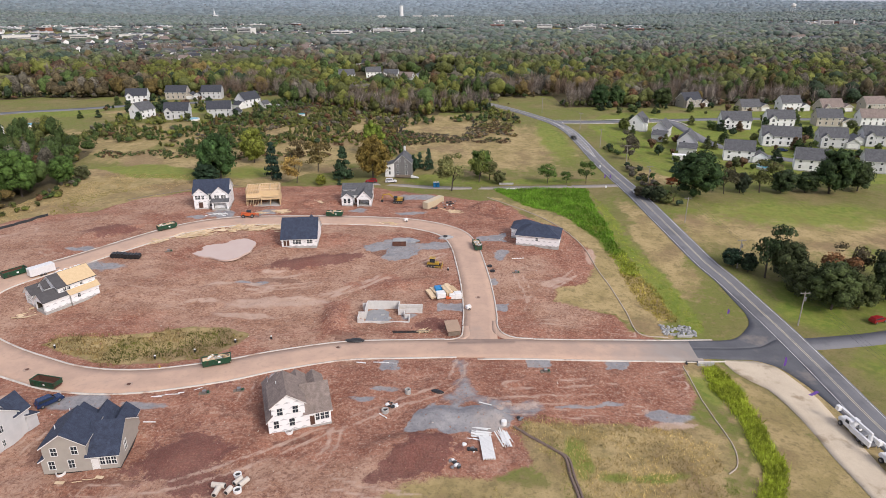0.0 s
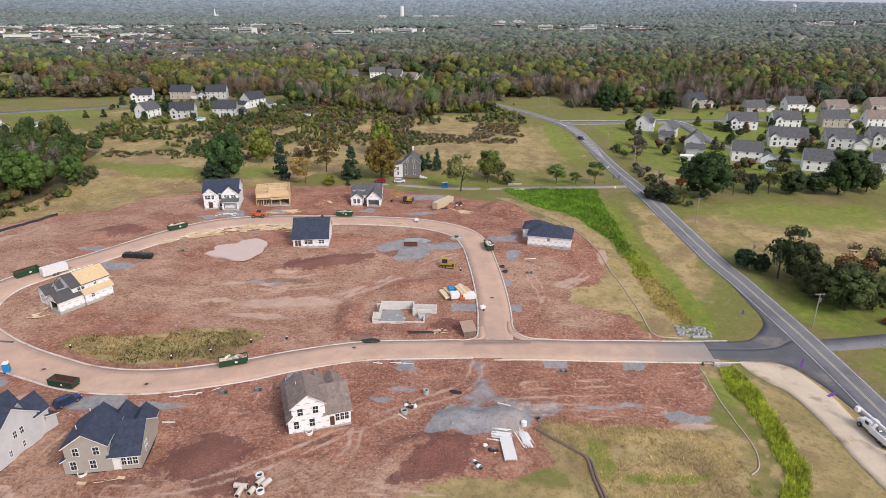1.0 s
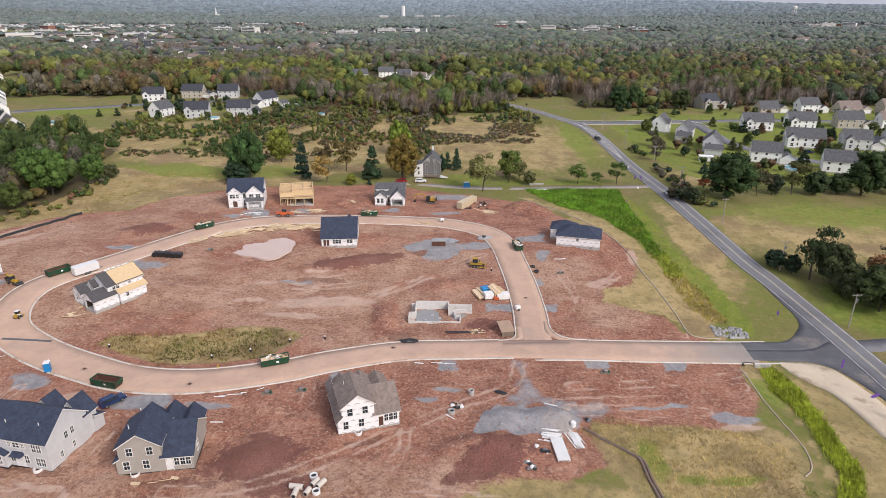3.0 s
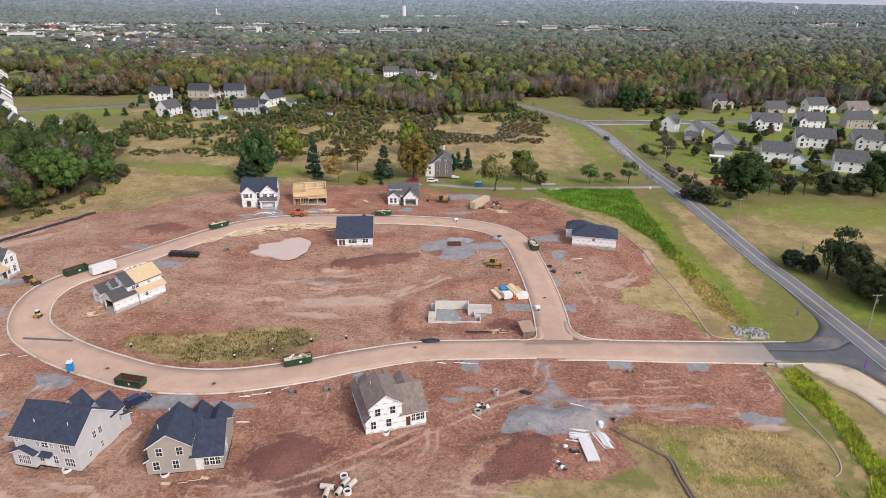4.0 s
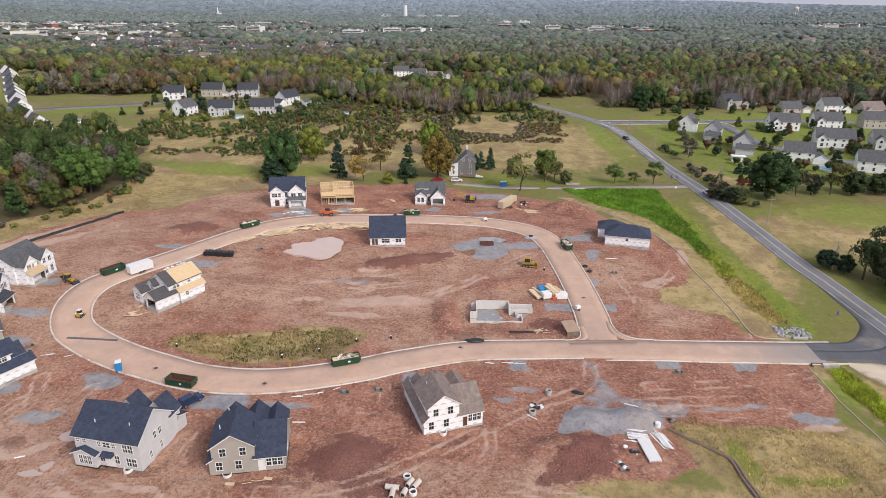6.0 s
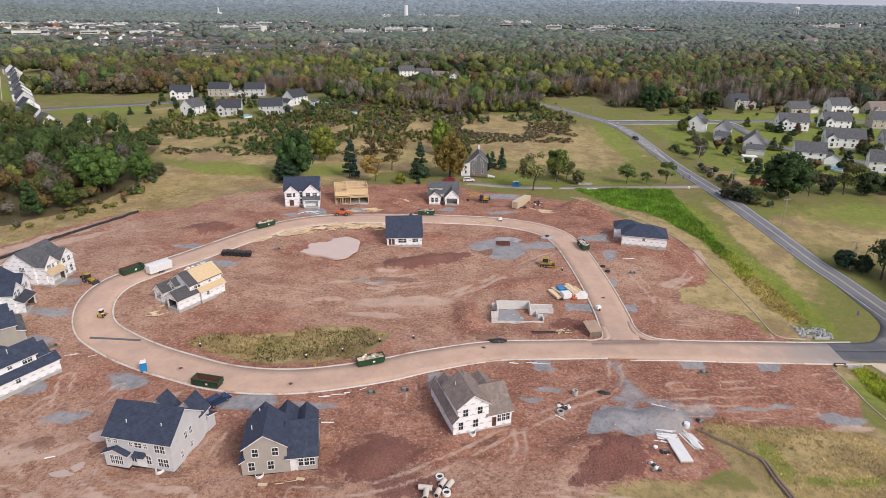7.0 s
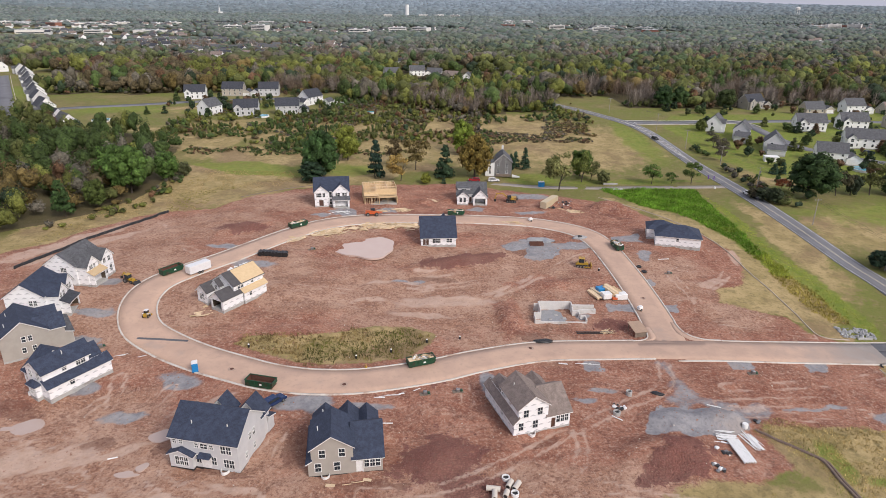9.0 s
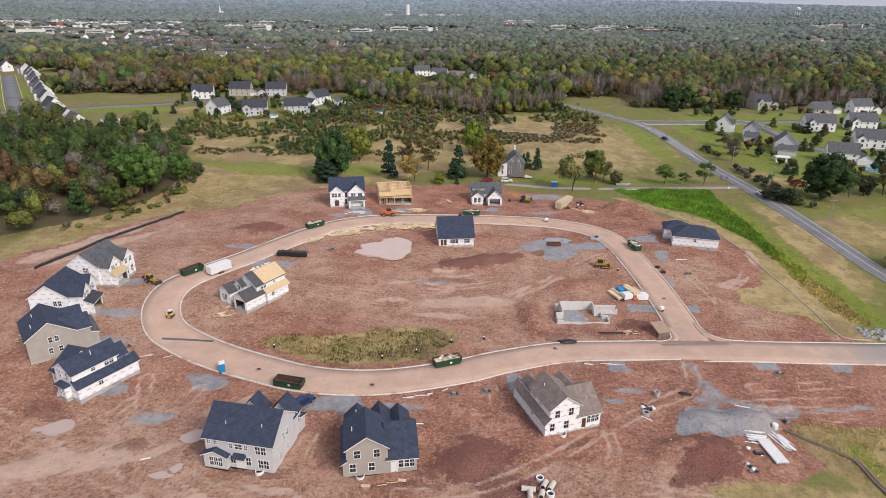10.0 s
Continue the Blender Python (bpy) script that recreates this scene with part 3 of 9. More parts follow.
# spread crushed stone with clear outlines: the heap, the trail to it, parking pads, the grit in the loop
PADS = [[(-7.2, 95), (-5.6, 100.2), (-1.9, 102.9), (4.4, 102.2), (11.6, 103.2), (13.4, 98.5), (12.6, 96.4), (8.8, 95), (0.7, 94.3)], [(1.4, 120.5), (6.2, 120.3), (5.6, 111.4), (7.6, 107.1), (12.5, 104.4), (18.5, 105.5), (21.5, 102), (17, 98.6), (12.5, 98.7), (6.7, 102.2), (2.6, 102.4), (-1.2, 105), (1.2, 108.2), (2.8, 114.8)]]
PADS += [[(-14.5, 120.4), (-10, 120.4), (-10.1, 116.1), (-13.9, 116.1)], [(18.8, 121), (24.4, 121), (23.9, 117.8), (18.4, 117.4)], [(36.9, 123), (42.8, 123), (41.6, 119.2), (36.2, 118.1)], [(11.1, 193), (21, 196), (20.3, 189.6), (11.8, 188.8)], [(12, 163), (15.3, 162.6), (15, 159.1), (11.9, 158.8)], [(12, 148.5), (17.4, 148.6), (16.9, 144.7), (12, 144.3)], [(-1.5, 148.2), (5.4, 148.5), (5.4, 144.5), (-1.5, 144.6)]]
PADS += [[(-82.2, 214.4), (-76.4, 215.4), (-74.1, 207.6), (-79.3, 206.2)], [(-66.6, 218.2), (-61.9, 219.2), (-61.1, 212.6), (-65.7, 211.8)]]
PADS += [[(-25.7, 187.3), (-17.4, 191.4), (-8.2, 190), (2.7, 188.7), (1.3, 184.2), (-6.8, 184), (-9.8, 178), (-15.1, 175.2), (-19.4, 177.9), (-17.5, 184.4), (-24.7, 182)]]
PADS += [[(-19.4, 192), (-12.6, 188.6), (5, 187.4), (5.2, 184.6), (-6.5, 185), (-10.5, 176.5), (-16.4, 177.4), (-18, 184)]]
SHALE = [[(-13.5, 82.1), (-9.5, 86.7), (-5.1, 92.3), (-1.5, 94.0), (1.2, 92.9), (2.1, 87.8), (-0.1, 84.4), (-4.8, 82.6), (-10.3, 81.4)], [(-55, 170.4), (-47.7, 175), (-38, 178.5), (-25.8, 181), (-24, 178), (-30.6, 173), (-42.6, 167.8), (-50, 167.5)]]
RED = [[(-28, 160.4), (-17.2, 166.3), (-6.6, 162.3), (-10.1, 157.1), (-23.6, 155.5)], [(-31.5, 148.5), (-26, 149.5), (-22, 133.3), (-29.8, 129.7), (-31.2, 137.2)], [(-5, 224), (8, 229), (26, 223), (30, 212), (16, 212)]]
PALE = [(-44, 148, 14, 3.4, 10), (-64, 146, 6, 1.2, 4), (-50, 140, 9, 1.6, -6), (-120, 86, 16, 2.4, 12), (-92, 102, 8, 2, 30), (46, 178, 1.5, 6, -8), (33, 161, 6, 2, 20), (44, 99, 6, 1.2, 4), (-104, 88, 10, 1, 24), (-75, 79, 14, 0.9, -10), (-62, 157.5, 4, 1.3, 20), (-53.5, 158.5, 2.5, 1, 0), (-45, 163.5, 5, 1.0, 8), (-50, 166.5, 4, 0.9, 4), (-20, 204.5, 9, 1.2, -4), (-158, 178, 26, 3.6, 58), (-150, 175, 24, 2.4, 56), (-100, 74, 12, 2, -12)]
SANDY = [(-126, 140, 32, 26, 0), (-140, 168, 24, 20, 0), (-85, 190, 22, 14, 30), (-110, 85, 40, 16, 0), (-45, 150, 40, 24, 0), (-20, 175, 24, 16, 0), (-70, 147, 36, 13, 0), (-120, 80, 60, 22, 0), (-90, 160, 16, 14, 0), (-55, 176, 22, 8, 0), (-30, 200, 22, 5, 0), (-125, 195, 26, 16, 30), (-110, 100, 14, 8, 0), (-30, 80, 26, 7, 0), (20, 165, 12, 16, 0), (-20, 126, 26, 6, 0), (30, 145, 10, 8, 0), (-105, 220, 16, 12, 0)]
# patches of darker earth, some as strips along house walls and heaps
DARK_EARTH = [(-93, 91.5, 3.5, 2.5, 30), (-106, 91, 4, 2, 0), (-24, 132, 5, 3, 0), (-12, 226, 4, 1.2, -20), (18, 213.5, 8, 0.9, -24), (-48, 161, 7, 2, 10), (-35, 101, 3, 6, 18), (-70, 91, 3, 7, 8), (-16, 182, 10, 4, 0), (-51, 222, 3, 1.6, 0), (-125, 100, 6, 3, -20), (-57, 80.5, 8, 1.2, 8), (-82, 83.5, 7, 1, -12), (-27, 92.6, 6, 0.9, 18)]
LUSH = [(21.7, 248.4), (40, 247.6), (58.3, 245.3), (58, 236.6), (57, 219.2), (57.2, 202.1), (56.8, 184), (58.6, 173), (57.7, 166), (52.9, 167.6), (52.6, 180), (50.5, 190.2), (46.3, 202.3), (43.9, 210.8), (39.9, 217.2), (31.4, 224.6), (24.2, 240.2)]
MOWN = [(58.7, 236.5), (60.8, 231.1), (61.9, 209.9), (61.2, 188.2), (63.4, 176.7), (66.2, 163.5), (67.2, 151.6), (67.6, 140.2), (63.4, 137.4), (60.8, 142.5), (60.6, 148), (58.8, 160), (57.2, 167.2), (57.6, 173.7), (56, 184.8), (56.2, 204.7)]
WEEDS = [(52.4, 168.5), (57.8, 168), (59.4, 160), (61, 147), (60.9, 142.6), (56, 142.7), (53.6, 151)]
MEADOW = [(12.7, 95.6), (17.9, 98.3), (23.6, 99.5), (34.2, 97.8), (44.9, 97.2), (51.2, 94.4), (49.5, 86.7), (49, 72), (21.6, 72), (20.5, 82.6), (19.4, 87.4), (15.2, 92.6)]
FIELD = [(-145.6, 203.2), (-144.3, 229), (-124.1, 243.9), (-117.5, 231), (-134.1, 216.1), (-136.3, 203)]
STUBBLE = [(-172, 168), (-152, 186), (-138, 205), (-120, 230), (-68, 250), (-60, 268), (-100, 296), (-158, 268), (-156, 240), (-153, 215), (-165, 200), (-180, 186)]
SPARSE = [(29, 152), (36, 148), (45, 146), (50, 136), (57, 135), (56.6, 142), (52.6, 160), (50.6, 182), (45, 203), (39, 216), (29, 224), (22, 236), (18, 238), (34, 212), (45, 188), (46.5, 168), (40, 161), (31, 158)]
VERGE = [(56.5, 121), (58, 112), (57.5, 96), (54, 84), (50, 72), (72, 72), (71.6, 90), (71.6, 108), (66, 119), (64.6, 110), (63.6, 102), (62, 90), (58, 82), (56, 90), (58, 104)]
LAWNS = [(96, 262), (160, 252), (330, 248), (345, 440), (105, 400), (84, 372), (88, 300)]
HAY_BAND = [(-157.3, 271.7), (-129.2, 278.2), (-106.1, 267.7), (-102.7, 254.2), (-131.8, 256.1)]
STRIP = [(59.6, 121.8), (63.2, 122.4), (63.9, 117.7), (64.8, 113.8), (63.6, 108.4), (63.4, 102.5), (61.6, 94.3), (61.6, 89.6), (57, 80.6), (52, 70), (48, 70), (52.6, 80.3), (55.8, 84.8), (57.5, 89.3), (57.6, 94.9), (59.2, 102.2), (59.4, 108.1), (57.9, 113.2)]
BED = [(-93, 123.5), (-90, 128), (-79.5, 127), (-69.4, 129.5), (-61.7, 133.5), (-53.6, 134), (-45.5, 131.4), (-46.4, 126), (-52.2, 119), (-60.6, 116), (-70, 115), (-77.4, 116), (-85.6, 119.5)]
GREENS = [(-250, 402, 34, 16), (-380, 470, 50, 40), (-110, 372, 16, 6), (-190, 398, 22, 12), (60, 330, 9, 45), (100, 150, 9, 12), (130, 215, 40, 14), (150, 150, 40, 20), (125, 330, 16, 40), (210, 330, 70, 50), (165, 315, 40, 34), (122, 300, 12, 26), (46, 258, 12, 6), (-175, 415, 30, 16), (-85, 266, 14, 10), (-104, 262, 12, 10), (110, 120, 14, 14), (-260, 405, 14, 10), (-5, 262, 12, 8), (-380, 480, 60, 30), (40, 258, 30, 4), (29, 84.7, 3, 1.4), (37, 84, 5, 1.3), (24, 89, 1.6, 5), (57, 112, 3, 8)]
STRAW = [(-168, 178, 12, 30), (-150, 200, 14, 14), (40, 158, 12, 12), (48, 180, 5, 24), (70, 190, 7, 36), (30, 226, 6, 8), (57, 160, 4, 16), (22, 90, 9, 7), (44, 92, 12, 9), (-20, 350, 60, 50), (-170, 310, 30, 20), (35, 86, 20, 11), (-125, 228, 26, 12), (-150, 212, 12, 10), (25, 320, 42, 50), (78, 105, 6, 30), (52, 160, 7, 24), (60, 118, 6, 14), (-60, 320, 60, 40), (-120, 290, 50, 18), (-205, 405, 26, 14), (120, 200, 40, 22), (100, 260, 20, 12), (40, 206, 12, 8), (66, 95, 6, 16), (0, 78, 18, 6), (-70, 275, 30, 10), (-120, 340, 90, 30), (-140, 225, 30, 16), (-115, 245, 24, 8)]


def blobs(rows, x, y, grain=0.45, seed=60):
    """Loose patches: centre, half widths and turn of each, with ragged outlines."""
    out = np.full(x.shape, 0.0)
    u0, v0 = x + 2.2 * ripple(x, y, 7.0, seed + 1), y + 2.2 * ripple(x, y, 7.0, seed + 5)
    wob = grain * (0.7 * ripple(x, y, 6.0, seed) + 0.5 * ripple(x, y, 1.9, seed + 3))
    for cx, cy, rx, ry, *turn in rows:
        c, s = math.cos(radians(turn[0] if turn else 0)), math.sin(radians(turn[0] if turn else 0))
        u, v = ((u0 - cx) * c + (v0 - cy) * s) / rx, ((v0 - cy) * c - (u0 - cx) * s) / ry
        out = np.maximum(out, smooth(1.55, 0.35, np.sqrt(u * u + v * v) + wob))
    return out


def patches(outlines, x, y, soft=0.7, wander=1.0, seed=150):
    """Areas with given outlines and frayed edges."""
    out = np.zeros(x.shape)
    fray = wander * (ripple(x, y, 3.0, seed) + 0.7 * ripple(x, y, 1.2, seed + 4))
    for o in outlines:
        xs, ys = [p[0] for p in o], [p[1] for p in o]
        near = (x > min(xs) - 4) & (x < max(xs) + 4) & (y > min(ys) - 4) & (y < max(ys) + 4)
        out[near] = np.maximum(out[near], smooth(-soft, soft, within(o, x[near], y[near]) + fray[near]))
    return out


gx = axis_steps(-3700, -190, 112, 3700, 0.85)
gy = axis_steps(-260, 66, 262, 4850, 0.85, 1.055)
GX, GY = np.meshgrid(gx, gy)
ground_co = np.stack([GX, GY, ground_z(GX, GY)], -1).reshape(-1, 3)
GZ = ground_co[:, 2].reshape(GX.shape)


def level(x, y):
    """Height of the ground sheet at one place."""
    i, j = int(np.searchsorted(gx, x)) - 1, int(np.searchsorted(gy, y)) - 1
    u, v = (x - gx[i]) / (gx[i + 1] - gx[i]), (y - gy[j]) / (gy[j + 1] - gy[j])
    return float((GZ[j, i] * (1 - u) + GZ[j, i + 1] * u) * (1 - v) + (GZ[j + 1, i] * (1 - u) + GZ[j + 1, i + 1] * u) * v)


gi = np.arange(len(gx) * len(gy)).reshape(len(gy), len(gx))
ground_me = array_mesh("ground", ground_co, np.stack([gi[:-1, :-1], gi[:-1, 1:], gi[1:, 1:], gi[1:, :-1]], -1).reshape(-1, 4), ground_material())
soil_in = within(SOIL, GX, GY)
za = np.ones((GX.size, 4), np.float32)
za[:, 0] = (smooth(-4, 4, soil_in + 2.5 * ripple(GX, GY, 9.0, 160)) * (1 - 0.92 * smooth(-1, 2.5, within(BED, GX, GY)))).ravel()
za[:, 1] = (np.maximum(np.maximum(blobs(RUBBLE, GX, GY, 0.7), patches(SHALE, GX, GY, 1.5, 2.0)), 0.45 * patches(RED, GX, GY, 1.5, 2.5)) * smooth(-6, -1, soil_in)).ravel()
za[:, 2] = np.maximum(0.85 * blobs(STONE, GX, GY, 0.6, 70), np.maximum(patches(PADS[:1] + PADS[2:], GX, GY), 0.6 * patches(PADS[1:2], GX, GY, 1.5, 1.6))).ravel()
zb = np.ones((GX.size, 4), np.float32)
zb[:, 0] = np.maximum(blobs(GREENS, GX, GY, 0.5, 80) * 0.95, np.maximum(patches([LUSH, STRIP], GX, GY, 1.0, 1.5), 0.9 * patches([MOWN, HAY_BAND, LAWNS], GX, GY, 1.5, 2.0))).ravel()
zb[:, 1] = np.maximum(np.maximum(blobs(STRAW, GX, GY, 0.5, 90) * 0.95, patches([MEADOW, WEEDS, STUBBLE, SPARSE, VERGE], GX, GY, 1.5, 2.0)), 0.8 * smooth(-1, 2, within(BED, GX, GY))).ravel()
WHEELS = [curve(line, 2) for line in (
    [(-58, 79), (-45, 80.5), (-33, 87), (-22, 95), (-10, 103), (1, 110), (4, 119)], [(-36, 78), (-24, 84), (-20, 92), (-22, 104), (-30, 114)], [(-112, 112), (-108, 100), (-100, 90), (-88, 80), (-70, 76)], [(-100, 108), (-104, 98), (-116, 88), (-130, 82)],
    [(-95, 150), (-80, 146), (-62, 143), (-45, 147), (-30, 154), (-10, 172), (0, 180)], [(18, 136), (24, 150), (22, 168), (26, 180)], [(10, 104), (25, 106), (40, 109), (52, 114)], [(-118, 172), (-128, 180), (-138, 196)],
    [(-135, 100), (-122, 92), (-108, 84), (-92, 78), (-70, 74)], [(-128, 104), (-116, 97), (-106, 88), (-98, 76)], [(-140, 92), (-124, 84), (-104, 76), (-80, 71)], [(-76, 84), (-75, 92), (-72, 99)], [(-112, 104), (-116, 96), (-126, 89), (-142, 86)],
    [(-44, 96), (-40, 104), (-42, 112)], [(-24, 83), (-8, 78), (10, 76)], [(14, 110), (28, 112), (44, 116), (54, 120)], [(12, 101), (26, 101.5), (40, 104)], [(20, 140), (34, 139), (47, 136)], [(18, 152), (30, 158), (40, 170), (38, 186)],
    [(-88, 160), (-70, 158), (-50, 156), (-36, 160)], [(-96, 156), (-84, 150), (-66, 151), (-48, 155)], [(-34, 150), (-24, 158), (-14, 168)])]


def wheel_tracks(x, y):
    """Pale twin tracks pressed into the earth by lorries."""
    out = np.zeros(x.shape)
    for line in WHEELS:
        xs, ys = [p[0] for p in line], [p[1] for p in line]
        near = (x > min(xs) - 4) & (x < max(xs) + 4) & (y > min(ys) - 4) & (y < max(ys) + 4)
        d = away(line, x[near], y[near]) + 0.5 * ripple(x[near], y[near], 5.0, 165)
        out[near] = np.maximum(out[near], smooth(0.9, 0.25, np.abs(d - 1.15)) * smooth(-0.5, 0.2, ripple(x[near], y[near], 7.0, 170)))
    return out


zb[:, 2] = np.maximum(blobs(PALE, GX, GY, 0.5, 95), 0.75 * wheel_tracks(GX, GY)).ravel()
zc = np.ones((GX.size, 4), np.float32)
zc[:, 0] = (blobs(SANDY, GX, GY, 0.5, 120) * (1 - patches(RED, GX, GY, 2.0, 3.0))).ravel()
zc[:, 1] = blobs(DARK_EARTH, GX, GY, 0.5, 130).ravel()
zc[:, 2] = np.where(woods(GX, GY), 1.0, 0.0).ravel()
for key, data in (("zone_a", za), ("zone_b", zb), ("zone_c", zc)):
    layer = ground_me.attributes.new(key, "FLOAT_COLOR", "POINT")
    layer.data.foreach_set("color", data.ravel())
ground_me.polygons.foreach_set("use_smooth", np.ones(len(ground_me.polygons), bool))
ground = tagged(new("ground", ground_me), "red graded earth, dry meadow and grass of a building site", "ground", kind="structure")


# ---- roads, kerbs and markings ----
def normals(line):
    p = np.array(line)
    d = np.gradient(p, axis=0)
    d /= np.linalg.norm(d, axis=1)[:, None] + 1e-9
    return p, np.stack([-d[:, 1], d[:, 0]], 1)


def strip(line, a, b, lift, skirt=0.0, cuts=1):
    """A band along a line from a to b metres to its left, lifted off the land; skirt: how far its sides go down."""
    p, n = normals(line)
    cols = [p + n * (a + (b - a) * k / cuts) for k in range(cuts + 1)]
    heights = [base_level(c[:, 0], c[:, 1]) + lift for c in cols]
    rows = [np.c_[c, h] for c, h in zip(cols, heights)]
    if skirt:
        rows = [np.c_[cols[0], heights[0] - skirt]] + rows + [np.c_[cols[-1], heights[-1] - skirt]]
    k, m = len(rows), len(p)
    verts = np.stack(rows, 1).reshape(-1, 3)
    ids = np.arange(m * k).reshape(m, k)
    faces = np.stack([ids[:-1, 1:], ids[:-1, :-1], ids[1:, :-1], ids[1:, 1:]], -1).reshape(-1, 4)
    return verts, faces


def dusty_road():
    m, nt, bsdf, where = start_material("dusty_street")
    x = node(nt, "ShaderNodeSeparateXYZ", {0: where}).outputs[0]
    mid, small, grain = (noise_node(nt, where, s, 5.0) for s in (0.16, 0.9, 9.0))
    dust = mix_node(nt, span(nt, mid, 0.3, 0.7), (0.56, 0.385, 0.285, 1), (0.47, 0.325, 0.245, 1))
    dust = mix_node(nt, math_node(nt, "MULTIPLY", span(nt, small, 0.5, 0.72), 0.5), dust, (0.40, 0.29, 0.225, 1))
    tar = mix_node(nt, span(nt, mid, 0.35, 0.65), (0.27, 0.245, 0.225, 1), (0.34, 0.30, 0.27, 1))
    clean = span(nt, math_node(nt, "ADD", x, math_node(nt, "MULTIPLY", math_node(nt, "SUBTRACT", mid, 0.5), 30.0)), 26.0, 62.0)
    col = mix_node(nt, clean, dust, tar)
    bare = span(nt, noise_node(nt, where, 0.06, 4.0), 0.60, 0.72)
    col = mix_node(nt, math_node(nt, "MULTIPLY", bare, 0.5), col, (0.33, 0.28, 0.25, 1))
    nt.links.new(col, bsdf.inputs["Base Color"])
    bsdf.inputs["Roughness"].default_value = 0.9
    add_bump(nt, bsdf, grain, 0.3, 0.02)
    return m


DUSTY = dusty_road()
ASPHALT = surface("asphalt", (0.155, 0.155, 0.165), (0.20, 0.20, 0.21), 0.15, 8.0, 0.85, 0.3, 0.02, stain=(0.125, 0.125, 0.135), stain_scale=0.08)
NEW_ASPHALT = surface("fresh_asphalt", (0.085, 0.087, 0.098), (0.125, 0.127, 0.137), 0.2, 8.0, 0.85, 0.3, 0.02, stain=(0.20, 0.18, 0.165), stain_scale=0.12)
OLD_LANE = surface("gravelly_lane", (0.36, 0.32, 0.28), (0.28, 0.25, 0.225), 0.4, 9.0, 0.9, 0.3)
HAUL = surface("crushed_stone_track", (0.62, 0.53, 0.40), (0.52, 0.43, 0.32), 0.25, 7.0, 0.95, 0.5, 0.04, stain=(0.35, 0.27, 0.18), stain_scale=0.2)
KERB = surface("kerb_concrete", (0.66, 0.62, 0.56), (0.52, 0.47, 0.41), 0.6, 10.0, 0.85, 0.2, stain=(0.42, 0.30, 0.23), stain_scale=0.25)
PAINT_WHITE = surface("road_paint_white", (0.70, 0.70, 0.68), (0.5, 0.5, 0.49), 0.8, 10.0, 0.7, 0.1)
PAINT_YELLOW = surface("road_paint_yellow", (0.56, 0.50, 0.36), (0.42, 0.38, 0.30), 0.8, 10.0, 0.7, 0.1)


def band(name, line, a, b, lift, material, label, category="road", skirt=0.0, kind="structure", parent=None, cuts=1):
    v, f = strip(line, a, b, lift, skirt, cuts)
    ob = new(name, array_mesh(name, v, f, material))
    if parent:
        ob.parent = parent
        return ob
    return tagged(ob, label, category, kind=kind)


band("street", LOOP, -4.8, 3.6, 0.10, DUSTY, "new loop street covered in tan dust", "street", 0.4, cuts=4)
band("street", [p for p in LINK if p[0] < 61.0], -4.4, 4.6, 0.104, DUSTY, "grey entrance street, half covered in dust", "street", 0.4, cuts=4)
highway = band("road", HIGHWAY, -3.55, 3.55, 0.12, ASPHALT, "two-lane asphalt road with painted lines", "road", 0.4, cuts=4)
band("edge_line", HIGHWAY, -3.15, -2.99, 0.135, PAINT_WHITE, "", parent=highway)
band("edge_line", HIGHWAY, 2.99, 3.15, 0.135, PAINT_WHITE, "", parent=highway)
band("centre_line", HIGHWAY, 0.12, 0.30, 0.135, PAINT_YELLOW, "", parent=highway)
band("centre_line", HIGHWAY, -0.30, -0.12, 0.135, PAINT_YELLOW, "", parent=highway)


def between(name, left, right, lift, material, label, category="road", n=60, cuts=4):
    """A surface between two edge lines, laid over the land."""
    a, b = (np.array(curve(p, 0.8)) for p in (left, right))
    a, b = (p[np.linspace(0, len(p) - 1, n).round().astype(int)] for p in (a, b))
    rows = [a + (b - a) * k / cuts for k in range(cuts + 1)]
    cols = [np.c_[r, base_level(r[:, 0], r[:, 1]) + lift] for r in rows]
    cols = [cols[0] - np.array([0, 0, 0.5])] + cols + [cols[-1] - np.array([0, 0, 0.5])]
    ids = np.arange(n * len(cols)).reshape(n, -1)
    faces = np.stack([ids[:-1, 1:], ids[:-1, :-1], ids[1:, :-1], ids[1:, 1:]], -1).reshape(-1, 4)
    return tagged(new(name, array_mesh(name, np.stack(cols, 1).reshape(-1, 3), faces, material)), label, category, kind="structure")


# the flared mouth of the entrance street and the widened verge of the road
between("street_mouth", [(60.6, 134.3), (66, 134.5), (70.5, 134.8), (73.9, 136.2), (77.4, 139.6), (79.9, 143.1), (80.9, 147.7), (80.5, 153.4), (80.0, 160), (79.4, 169), (78.6, 180)],
        [(60.4, 130.5), (66, 130.8), (72, 131), (78, 132), (83.6, 135), (84.6, 140), (84.4, 146), (83.6, 152), (82.4, 160), (81.0, 170), (79.4, 181)], 0.114, NEW_ASPHALT, "dark new asphalt where the street meets the road")
between("turning_lane", [(60.4, 130.6), (66, 130.9), (72, 131.1), (78, 132.1), (83.4, 135), (85.2, 130), (85.4, 122), (85.2, 112), (84.8, 102), (84, 90)],
        [(60.2, 126.3), (67.1, 126.2), (72.8, 126.1), (76, 124.5), (78.2, 122.1), (79.9, 117), (80.9, 112.1), (81.5, 107), (82.1, 102), (82.8, 89)], 0.118, NEW_ASPHALT, "dark new asphalt widening beside the road")
